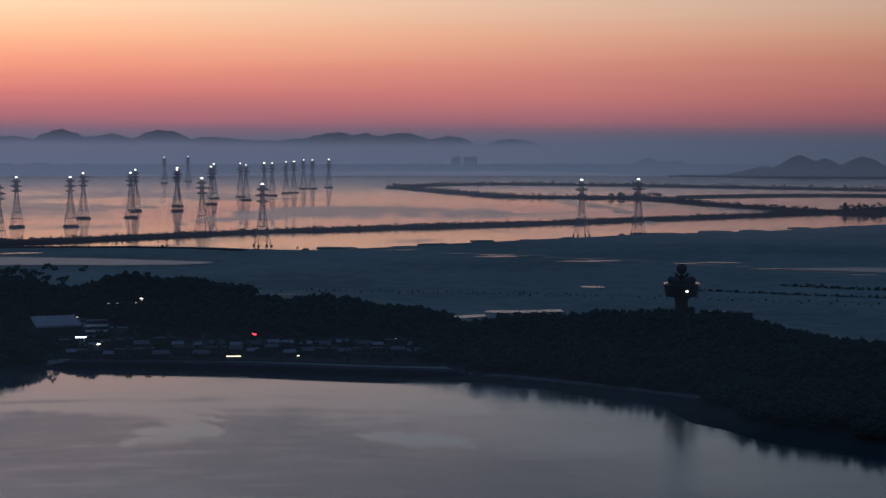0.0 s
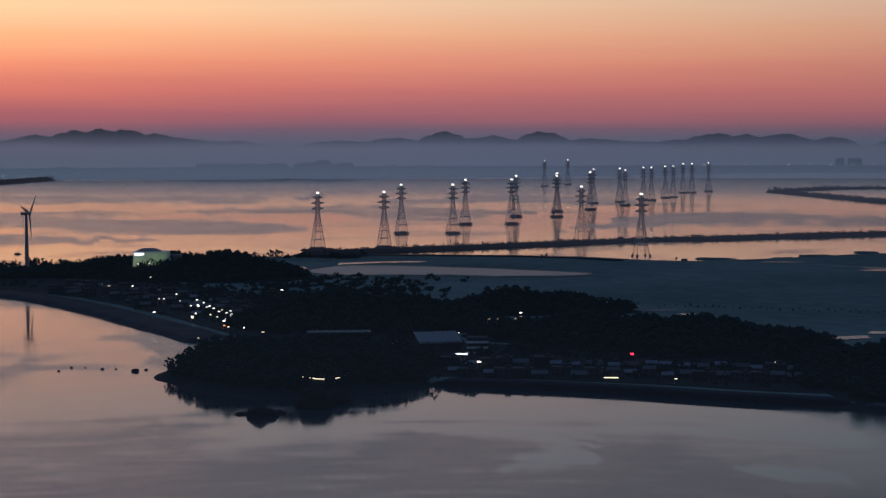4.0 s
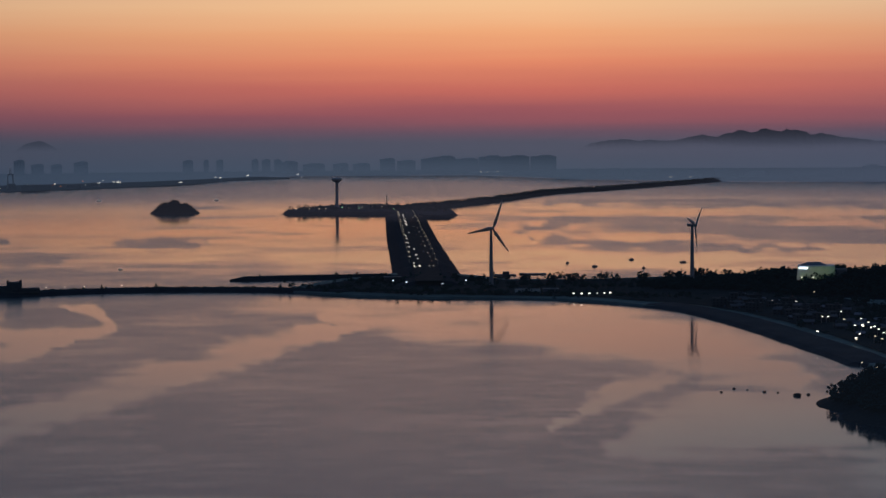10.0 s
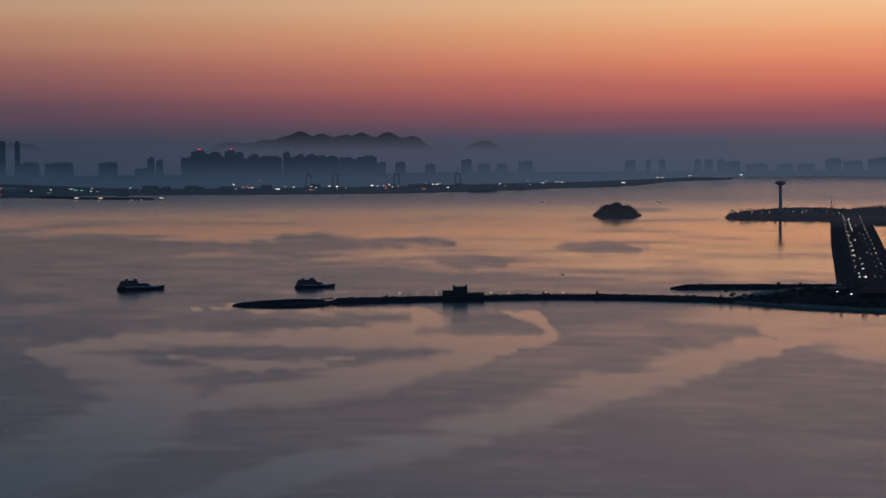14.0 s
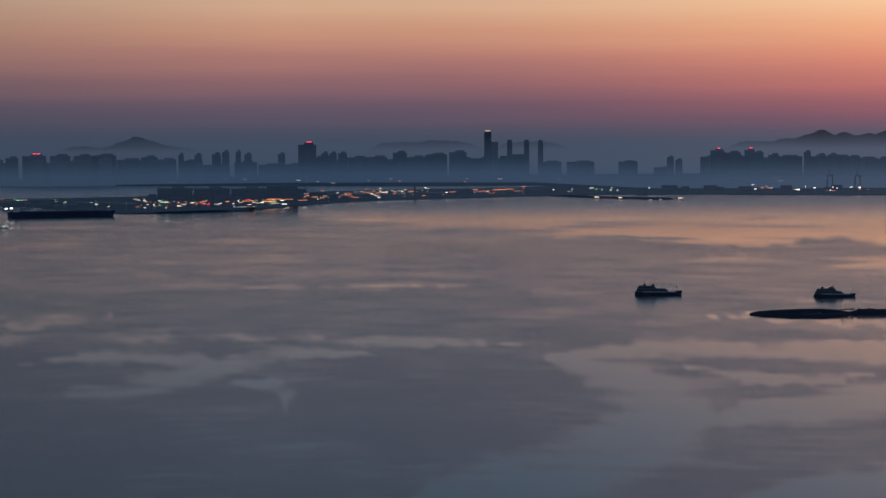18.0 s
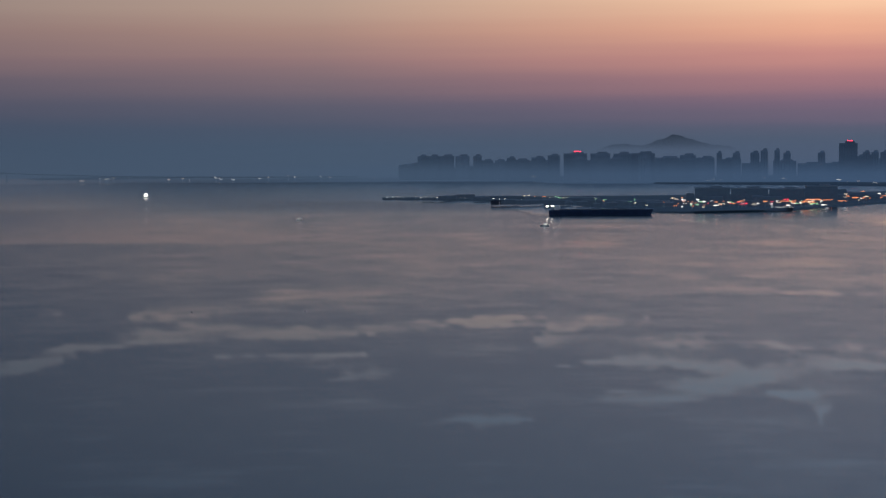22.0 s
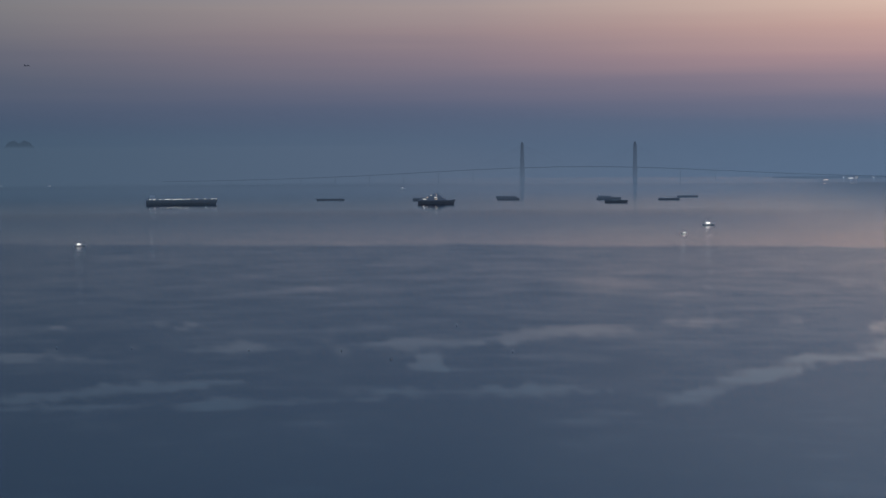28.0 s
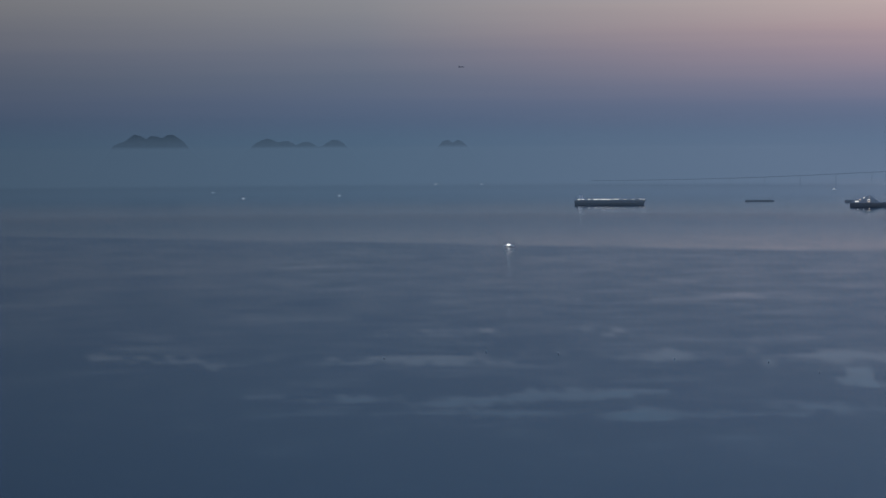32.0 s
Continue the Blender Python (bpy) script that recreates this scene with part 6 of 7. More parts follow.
def block(name, m, wide, deep, tall, mat, label, category, group="", roof=True, lit=None):
    """A plain building with a parapet and a roof hut."""
    ob = thing(name, m, label, category, group)
    bm = bmesh.new()
    add_box(bm, wide, deep, tall, None, 1.0, min(wide, deep) * 0.03)
    part("wall", bm, mat, ob)
    if roof:
        bm = bmesh.new()
        add_box(bm, wide * 1.03, deep * 1.03, tall * 0.05, Matrix.Translation((0, 0, tall - 0.01)))
        add_box(bm, wide * 0.35, deep * 0.4, tall * 0.1, Matrix.Translation((wide * 0.1, 0, tall * 1.04)))
        part("roof", bm, CONCRETE, ob)
    if lit is not None:
        bm = bmesh.new()
        add_box(bm, wide * 0.7, 0.3, max(tall * 0.12, 0.5), Matrix.Translation((0, -deep / 2 - 0.1, tall * 0.6)))
        part("lit_window", bm, lit, ob, "lit window band")
    return ob


block("pump_house", Matrix.Translation(at(-33.75, 2185, 3.3)) @ pose(0, 0, 0, 0, 0, 33), 14, 9, 6, CONCRETE, "pale flat-roofed power station building", "building")
block("pump_house", Matrix.Translation(at(-34.1, 2200, 3.3)) @ pose(0, 0, 0, 0, 0, 33), 12, 9, 5, WALL, "flat-roofed power station building", "building")
block("pump_house", Matrix.Translation(at(-33.2, 2190, 3.3)) @ pose(0, 0, 0, 0, 0, 33), 14, 8, 4.5, WALL, "low flat-roofed power station building", "building")
block("toll_hut", Matrix.Translation(at(-32.9, 1120, 1.3)) @ pose(0, 0, 0, 0, 0, 33), 10, 6, 3.6, WALL, "low dark building at the foot of the causeway", "building")
block("toll_hut", Matrix.Translation(at(-28.8, 1045, 1.3)) @ pose(0, 0, 0, 0, 0, 28), 14, 5, 2.0, WHITE_PAINT, "low pale building near the turbine", "building")
block("toll_hut", Matrix.Translation(at(-28.1, 1050, 1.3)) @ pose(0, 0, 0, 0, 0, 28), 9, 5, 1.8, PALE_ROOF, "low pale building near the turbine", "building")
ob = thing("lattice_mast", Matrix.Translation(at(-33.05, 2230, 3.0)), "thin steel radio mast on the wharf", "mast")
bm = bmesh.new()
add_rod(bm, (0, 0, 0), (0, 0, 15), 0.6, 0.3, 6)
part("pole", bm, STEEL, ob)
bm = bmesh.new()
add_box(bm, 1.6, 1.6, 1.2, Matrix.Translation((0, 0, 11)))
part("platform", bm, STEEL, ob)

# the harbour building on the breakwater
ob = thing("harbour_building", Matrix.Translation(at(-44.1, 1090, 1.6)) @ pose(0, 0, 0, 0, 0, 44), "dark stepped harbour building with twin turrets on the breakwater", "building")
for name, sx, sy, sz, x, z in (("lower_storey", 24, 8, 2.6, 1, 0), ("west_block", 6.5, 7.5, 4.0, -8, 0.01), ("tower", 8.5, 8, 6.2, -1.0, 0.02)):
    bm = bmesh.new()
    add_box(bm, sx, sy, sz, Matrix.Translation((x, 0, z)), 0.985, 0.1)
    part(name, bm, DARK_STONE, ob)
for x in (-4.6, 2.5):
    bm = bmesh.new()
    add_box(bm, 1.3, 2.2, 1.2, Matrix.Translation((x, 0, 6.15)), 0.85, 0.05)
    part("turret", bm, DARK_STONE, ob)
for k in range(7):
    bm = bmesh.new()
    add_box(bm, 1.4, 0.2, 0.9, Matrix.Translation((-1 + 1.9 * k, -4.02, 1.0)))
    part("window", bm, GLASS, ob)
lamps([(-46 + 0.55 * k, 1098) for k in range(10)], LIT_SOFT, 1.6, 0.35, "small lamp along the breakwater", "breakwater lamps", z=2.2)
ob = thing("beacon_mast", Matrix.Translation(at(-48.3, 1080, 2.0)), "thin dark signal mast on the breakwater", "mast")
bm = bmesh.new()
add_rod(bm, (0, 0, 0), (0, 0, 5.0), 0.14, 0.08, 6)
part("pole", bm, STEEL, ob)
bm = bmesh.new()
add_rod(bm, (-1.5, 0, 4.0), (1.5, 0, 4.3), 0.1, 0.1, 5)
part("yard", bm, STEEL, ob)

# ---- ships ----


def hull(bm, length, beam, depth, sheer=0.25, blunt=False):
    """A ship's hull lying along x, its bow at +x."""
    stations = [(-0.5, 0.8), (-0.42, 0.95), (-0.2, 1.0), (0.2, 1.0), (0.36, 0.9 if blunt else 0.78), (0.45, 0.75 if blunt else 0.42), (0.5, 0.5 if blunt else 0.04)]
    rings = []
    for u, w in stations:
        x, lift = u * length, sheer * depth * max(0, (u - 0.1) / 0.4) ** 2
        rake = depth * (0.5 if u > 0.4 else 0)
        rings.append([bm.verts.new(p) for p in ((x - rake, -beam * 0.32 * w, -0.8), (x, -beam * 0.5 * w, depth + lift), (x, beam * 0.5 * w, depth + lift), (x - rake, beam * 0.32 * w, -0.8))])
    for a, b in zip(rings, rings[1:]):
        for i in range(4):
            bm.faces.new((a[i], a[(i + 1) % 4], b[(i + 1) % 4], b[i]))
    bm.faces.new(rings[0])
    bm.faces.new(rings[-1][::-1])
    bmesh.ops.recalc_face_normals(bm, faces=bm.faces)


def ferry(m, length, label, tiers=2):
    """A passenger boat with a raked bow: hull, white rail, cabins stepping down forward, a wheelhouse, a funnel and masts."""
    ob = thing("passenger_ship", m, label, "ship", "passenger ships")
    k = length / 26
    bm = bmesh.new()
    hull(bm, length, 6 * k, 1.7 * k, 0.5)
    part("hull", bm, DARK_HULL, ob)
    bm = bmesh.new()
    add_box(bm, 17.5 * k, 6.1 * k, 0.5 * k, Matrix.Translation((0.5 * k, 0, 1.62 * k)), 0.99)
    part("rail", bm, WHITE_PAINT, ob, "white painted bulwark rail")

    def cabin(name, x0, x1, slope, wide, z, tall, mat):
        bm = bmesh.new()
        lo = [(x0, -wide, z), (x1, -wide, z), (x1, wide, z), (x0, wide, z)]
        hi = [(x0 + 0.4, -wide * 0.94, z + tall), (x1 - slope, -wide * 0.94, z + tall), (x1 - slope, wide * 0.94, z + tall), (x0 + 0.4, wide * 0.94, z + tall)]
        v = [bm.verts.new(Vector(p) * k) for p in lo + hi]
        for f in ((3, 2, 1, 0), (4, 5, 6, 7), (0, 1, 5, 4), (1, 2, 6, 5), (2, 3, 7, 6), (3, 0, 4, 7)):
            bm.faces.new([v[i] for i in f])
        return part(name, bm, mat, ob)

    cabin("cabin_deck", -12.2, 5.5, 1.6, 2.7, 2.1, 1.5, SHIP_GREY)
    cabin("upper_deck", -11.4, 1.6 if tiers > 1 else -1.0, 1.4, 2.4, 3.58, 1.5, SHIP_GREY)
    cabin("wheelhouse", -4.0, 0.2 if tiers > 1 else -1.6, 1.0, 2.0, 5.06, 1.1, SHIP_GREY)
    cabin("funnel", -8.6, -6.6, 0.4, 0.8, 5.06, 1.2, RED_PAINT)
    for x0, x1, z, wide in ((-11.2, 3.2, 2.65, 2.72), (-10.4, 0.2 if tiers > 1 else -2.4, 4.1, 2.38)):
        n = int((x1 - x0) / 1.6)
        for i in range(n):
            bm = bmesh.new()
            for side in (-1, 1):
                add_box(bm, 1.1 * k, 0.1 * k, 0.55 * k, Matrix.Translation(((x0 + (i + 0.5) * (x1 - x0) / n) * k, side * wide * k, z * k)))
            part("window", bm, GLASS, ob)
    for x, foot, z in ((-1.5, 6.1, 8.4), (9.8, 2.0, 5.4)):
        bm = bmesh.new()
        add_rod(bm, (x * k, 0, foot * k), (x * k, 0, z * k), 0.13 * k, 0.07 * k)
        add_rod(bm, ((x - 0.9) * k, 0, (z - 0.8) * k), ((x + 0.9) * k, 0, (z - 0.8) * k), 0.08 * k, 0.08 * k)
        part("mast", bm, STEEL, ob)
    return ob


def span(b0, b1, d):
    """Middle, length and heading of a ship that lies between two bearings."""
    p, q = at(b0, d), at(b1, d)
    return Matrix.Translation((p + q) / 2) @ pose(0, 0, 0, 0, 0, math.degrees(math.atan2(q.y - p.y, q.x - p.x))), (q - p).length


m, n = span(-49.16, -47.93, 1192)
ferry(m, n, "dark passenger boat at anchor on the calm bay")
m, n = span(-54.45, -53.06, 1198)
ferry(m, n * 1.03, "long low dark passenger boat at anchor on the bay", 1)


def cargo_ship(m, length, depth, mat, label, group, bridge=True, lights=True, deckmat=CONCRETE):
    """A long freighter or barge."""
    ob = thing("cargo_ship" if bridge else "barge", m, label, "ship" if bridge else "barge", group)
    bm = bmesh.new()
    hull(bm, length, length * 0.15, depth, 0.12, True)
    part("hull", bm, mat, ob)
    bm = bmesh.new()
    add_box(bm, length * 0.9, length * 0.12, depth * 0.12, Matrix.Translation((-length * 0.03, 0, depth - 0.01)), 0.98)
    part("hatch_deck", bm, deckmat, ob)
    if bridge:
        bm = bmesh.new()
        add_box(bm, length * 0.06, length * 0.12, depth * 0.75, Matrix.Translation((-length * 0.42, 0, depth)), 0.92, 0.2)
        part("bridge_house", bm, WHITE_PAINT, ob)
        for x in (-0.1, 0.14, 0.34):
            bm = bmesh.new()
            add_rod(bm, (x * length, 0, depth), (x * length, 0, depth * 1.5), 0.3, 0.2)
            part("mast", bm, STEEL, ob)
    if lights:
        for x in (-0.44, -0.38, -0.3, -0.2, -0.1, -0.02, 0.08, 0.2, 0.32, 0.42, 0.47):
            bm = bmesh.new()
            add_box(bm, length * (0.075 if -0.25 < x < 0.1 else 0.03), 0.5, 0.6, Matrix.Translation((x * length, -length * 0.062, depth + 0.4)))
            part("deck_lamp", bm, LIT_BOAT, ob, "lit deck lamp")
    return ob


m, n = span(-107.5, -105.36, 3190)
cargo_ship(m, n, 9.0, DARK_HULL, "long dark bulk carrier with lit deck lamps at anchor", "anchored ships")
for b0, b1, d, deep in ((-102.41, -101.56, 3340, 2.6), (-96.95, -96.26, 3305, 3.2), (-97.0, -96.35, 3440, 2.2), (-93.71, -93.0, 3150, 3.8), (-93.95, -93.2, 3320, 3), (-92.1, -91.45, 3277, 3), (-91.55, -90.91, 3420, 2.6), (-107.7, -106.9, 4700, 3), (-106.3, -105.8, 4700, 3)):
    m, n = span(b0, b1, d)
    cargo_ship(m, n, deep, DARK_HULL, "low dark barge lying at anchor far out", "anchored barges", False, False, ROCK)
m, n = span(-93.9, -93.5, 3318)
cargo_ship(m, n, 5.5, DARK_HULL, "small dark coaster beside a barge", "anchored ships", True, False)


def lit_ferry(m, length):
    ob = thing("passenger_ship", m, "white tiered ferry with lit decks at anchor", "ship", "passenger ships")
    bm = bmesh.new()
    hull(bm, length, length * 0.2, 6.6)
    part("hull", bm, DARK_HULL, ob)
    for k, (w, x) in enumerate(((0.74, -0.1), (0.56, -0.08), (0.34, -0.04), (0.16, -0.02))):
        bm = bmesh.new()
        add_box(bm, length * w, length * 0.17, 3.2, Matrix.Translation((x * length, 0, 6.6 + 3.0 * k)), 0.86, 0.2)
        deck = part("deck", bm, SHIP_GREY, ob)
        for j, u in enumerate((-0.3, 0.1) if k < 3 else (0.0,)):
            bm = bmesh.new()
            add_box(bm, length * w * (0.07 if (j + k) % 2 else 0.12), 0.4, 0.8, Matrix.Translation(((x + u * w) * length, -length * 0.085, 8.2 + 3.0 * k)))
            part("lit_window", bm, LIT_BOAT if (j + k) % 2 == 0 else LIT_FAR, deck, "lit cabin windows")
    bm = bmesh.new()
    add_rod(bm, (-0.05 * length, 0, 18), (-0.05 * length, 0, 27), 0.3, 0.15)
    part("mast", bm, STEEL, ob)
    return ob


m, n = span(-99.35, -98.21, 3110)
lit_ferry(m, n)
m, n = span(-99.5, -99.1, 3300)
cargo_ship(m, n, 4, DARK_HULL, "small dark barge behind the ferry", "anchored barges", False, False, ROCK)
m, n = span(-73.2, -70.06, 2485)
ob = cargo_ship(m, n, 7.2, BLUE_PAINT, "very long dark blue ship moored at the port", "moored ships", True, False, DARK_HULL)
lamps([(-73.25, 2470), (-73.1, 2480)], LIT_WHITE, 10, 2.4, "bright lamp at the moored ship", "quay lamps", z=2)
m, n = span(-66.6, -65.9, 2600)
cargo_ship(m, n, 5, DARK_HULL, "small working ship with amber lamps", "moored ships", True, True)


def boat(m, size, mat, label, reach=0.0):
    ob = thing("motor_boat", m, label, "boat", "small boats")
    bm = bmesh.new()
    hull(bm, size, size * 0.34, size * 0.12)
    part("hull", bm, WHITE_PAINT, ob)
    bm = bmesh.new()
    add_box(bm, size * 0.4, size * 0.26, size * 0.16, Matrix.Translation((-size * 0.08, 0, size * 0.12)), 0.85, size * 0.01)
    part("cabin", bm, WHITE_PAINT, ob)
    bm = bmesh.new()
    add_box(bm, size * 0.34, size * 0.29, size * 0.1, Matrix.Translation((-size * 0.08, 0, size * 0.15)))
    part("lamp", bm, mat, ob, "bright deck light")
    bm = bmesh.new()
    add_rod(bm, (-size * 0.2, 0, size * 0.25), (-size * 0.2, 0, size * 0.5), size * 0.015, size * 0.01)
    part("mast", bm, STEEL, ob)
    return ob


BOATS = [(-90.6, 2368, 15, 0), (-91.34, 2168, 7, 0), (-109.47, 2016, 11, 0), (-80.74, 2398, 7, 0), (-85.31, 3336, 11, 1), (-41.05, 1285, 3, 0), (-41.65, 2666, 7, 0), (-38.17, 2639, 7, 0), (-53.68, 2872, 8, 0), (-54.0, 2880, 7, 0),
         (-117.5, 3621, 7, 0), (-114.6, 3739, 7, 0), (-118.4, 3996, 7, 0), (-73.33, 2194, 11, 0), (-65.54, 2692, 6, 0), (-64.94, 2687, 6, 0), (-64.43, 2683, 6, 0), (-99.8, 4040, 9, 0), (-110.3, 4514, 8, 0), (-111.7, 4514, 8, 0), (-103.7, 4650, 8, 0)]
first_boat = {}
for b, d, size, bright in BOATS:
    m = Matrix.Translation(at(b, d)) @ pose(0, 0, 0, 0, 0, -b + rng.choice((0, 180)) + rng.uniform(-15, 15))
    if (size, bright) in first_boat:
        copy_thing(first_boat[size, bright], m)
    else:
        first_boat[size, bright] = boat(m, size, LIT_BOAT, "small motor boat with bright white lights on the water")
ob = boat(Matrix.Translation(at(-85.31, 3336)) @ pose(0, 0, 0, 0, 0, 80), 10, LIT_BOAT, "work boat with a very bright floodlight")
bm = bmesh.new()
bmesh.ops.create_icosphere(bm, subdivisions=2, radius=2.6, matrix=Matrix.Translation((0, 0, 4.5)))
part("floodlight", bm, LIT_WHITE, ob, "very bright round floodlight")

for b, d, s in ((-26.77, 1266, 1.6), (-25.67, 1334, 1.6), (-24.12, 1309, 2.0), (-25.3, 1250, 0.9), (-27.6, 1300, 0.9)):
    ob = thing("buoy", Matrix.Translation(at(b, d)), "small dark float lying on the lake", "buoy", "lake floats")
    bm = bmesh.new()
    add_lathe(bm, [(s * 0.9, -0.4), (s * 1.25, 0.2), (s * 1.0, 0.8), (s * 0.3, 1.1)], 14)
    part("float", bm, DARK_HULL, ob)
    bm = bmesh.new()
    add_rod(bm, (0, 0, 1.0), (0, 0, 2.2), 0.12, 0.08)
    part("pole", bm, STEEL, ob)
for b, d, w in ((-28.63, 1198, 17), (-29.5, 1190, 15)):
    ob = thing("raft", Matrix.Translation(at(b, d)) @ pose(0, 0, 0, 0, 0, -b), "flat dark working raft on the lake", "raft", "lake rafts")
    bm = bmesh.new()
    add_box(bm, w, 9, 0.9, Matrix.Translation((0, 0, -0.3)), 0.97, 0.1)
    part("deck", bm, DARK_HULL, ob)
    if w < 16:
        bm = bmesh.new()
        add_box(bm, 4.5, 3.5, 1.9, Matrix.Translation((1, 0, 0.6)), 0.9, 0.1)
        part("hut", bm, DARK_HULL, ob)
    bm = bmesh.new()
    for k in range(4):
        add_box(bm, 0.3, 8.6, 0.3, Matrix.Translation((-w / 2 + (k + 0.5) * w / 4, 0, 0.6)))
    part("beam", bm, SOIL, ob)

# a jetty with work platforms off the port, a tall mast, and fishing stakes in the bay
bank("jetty", [at(-57.0, 3110)[:2], at(-55.6, 3010)[:2], at(-54.2, 2945)[:2], at(-53.3, 2930)[:2]], 12, 3.0, DARK_STONE, label="long low dark jetty off the port", category="jetty")
for b, d in ((-55.6, 2960), (-54.9, 2935), (-53.1, 2905)):
    ob = thing("work_platform", Matrix.Translation(at(b, d)) @ pose(0, 0, 0, 0, 0, -b), "small lit work platform off the jetty", "platform", "work platforms")
    bm = bmesh.new()
    add_box(bm, 9, 7, 2.4, Matrix.Translation((0, 0, 1.0)), 0.95, 0.2)
    part("deck", bm, DARK_HULL, ob)
    for sx in (-3.5, 3.5):
        bm = bmesh.new()
        add_rod(bm, (sx, 0, -1), (sx, 0, 1.2), 0.5, 0.5, 8)
        part("pile", bm, STEEL, ob)
    bm = bmesh.new()
    add_box(bm, 6, 0.4, 0.9, Matrix.Translation((0, -3.6, 2.6)))
    part("lamp", bm, LIT_SOFT, ob, "lit lamp strip")
ob = thing("port_mast", Matrix.Translation(at(-61.1, 2990, 2)), "tall dark mast standing on the port shore", "mast")
bm = bmesh.new()
add_rod(bm, (0, 0, 0), (0, 0, 24), 2.2, 1.4, 10)
part("pole", bm, DARK_STONE, ob)
bm = bmesh.new()
add_box(bm, 5, 5, 1.6, Matrix.Translation((0, 0, 20)), 0.9, 0.2)
part("gallery", bm, DARK_STONE, ob)
for k in range(4):
    b = -44.2 - 1.5 * k - 0.35 * (k % 3)
    ob = thing("gantry_crane", Matrix.Translation(at(b, 3290 + 20 * (k % 2), 2.3)) @ pose(0, 0, 0, 0, 0, -b + 8), "faint hazy gantry crane at the port", "crane", "port cranes")
    bm = bmesh.new()
    for sx in (-5, 5):
        for sy in (-5, 5):
            add_rod(bm, (sx, sy, 0), (sx * 0.8, sy * 0.8, 24), 0.8, 0.6, 4)
    part("portal", bm, STEEL, ob)
    bm = bmesh.new()
    add_box(bm, 4, 44, 2.0, Matrix.Translation((0, -4, 24)))
    part("boom", bm, STEEL, ob)
    bm = bmesh.new()
    add_rod(bm, (0, 4, 26), (0, 4, 36), 0.8, 0.5, 6)
    add_rod(bm, (0, 4, 36), (0, -22, 26), 0.4, 0.4, 4)
    part("apex", bm, STEEL, ob)
for b, d in ((-80.6, 1150), (-81.5, 1160), (-84, 1155), (-100.2, 960), (-101.7, 1000), (-98.2, 1130), (-96.5, 990), (-110.2, 1040), (-108, 1030), (-113.3, 1015), (-104.5, 1010)):
    ob = thing("fishing_float", Matrix.Translation(at(b, d)) @ pose(0, 0, 0, 0, 0, rng.uniform(0, 180)), "small dark fishing float on the open water", "float", "fishing floats")
    bm = bmesh.new()
    add_lathe(bm, [(0.25, -0.2), (0.4, 0.1), (0.32, 0.35), (0.08, 0.5)], 10)
    part("body", bm, DARK_HULL, ob)
    bm = bmesh.new()
    add_rod(bm, (0, 0, 0.4), (0.1, 0, 1.1), 0.05, 0.03)
    part("flag_pole", bm, STEEL, ob)

# ---- the port and the city across the bay ----
for i in range(64):
    b = -41.5 - 13 * rng.random()
    d = 3150 + rng.uniform(20, 170) + (120 if b > -43 else 0)
    block("port_shed", Matrix.Translation(at(b, d, 2.3)) @ pose(0, 0, 0, 0, 0, -b), rng.uniform(10, 30), 16, rng.uniform(4, 10), ROOF, "dark port shed on the hazy harbour shore", "shed", "port sheds", False) if i % 2 == 0 else None
for i in range(70):
    b = -57 - 20 * (i + rng.random()) / 70
    d = {0: 3160, 1: 3000, 2: 2900, 3: 2680, 4: 2680, 5: 2740, 6: 2960}.get(int((-57 - b) / 3), 3120) + rng.uniform(25, 150)
    block("port_shed", Matrix.Translation(at(b, d, 2.3)) @ pose(0, 0, 0, 0, 0, -b), rng.uniform(10, 34), 18, rng.uniform(3.5, 8) if b > -64 or b < -69 else rng.uniform(7, 16), ROOF, "dark port shed on the hazy harbour shore", "shed", "port sheds", False)


def quay_lamps(low, high, near, count, mats, sizes, label, seed, deep=90, long=(1.5, 2.4, 4.0)):
    """Far lamps on thin masts, too small and many to count: one mass for each colour."""
    r = random.Random(seed)
    for mat in mats:
        ob = new("port_lamps")
        tagged(ob, label, "lamps", kind="stuff")
        heads, masts = bmesh.new(), bmesh.new()
        for i in range(count):
            b, tall, size = r.uniform(low, high), r.uniform(2.5, 10), r.choice(sizes)
            m = Matrix.Translation(at(b, near(b) + r.uniform(8, deep), 2.2)) @ pose(0, 0, 0, 0, 0, -b)
            add_rod(masts, m @ Vector((0, 0.4, -0.3)), m @ Vector((0, 0.4, tall + size * 0.3)), 0.2, 0.14, 4)
            add_box(heads, size * r.choice(long), size * 0.8, size * r.choice((0.22, 0.36)), m @ Matrix.Translation((0, 0, tall)), 0.85)
        part("lamp_head", heads, mat, ob, "lit lamp heads")
        part("mast", masts, STEEL, ob)


def quay(b):
    """Range of the quay's edge at a bearing."""
    table = [(-36, 3900), (-39, 3480), (-41, 3340), (-44, 3180), (-47.8, 3100), (-54, 3160), (-56.9, 3120), (-60, 3020), (-62.8, 2919), (-66.2, 2620), (-70, 2560), (-72, 2800), (-75, 3010), (-78.2, 3110)]
    for (b0, d0), (b1, d1) in zip(table, table[1:]):
        if b1 <= b <= b0:
            return d0 + (d1 - d0) * (b - b0) / (b1 - b0)
    return 3150


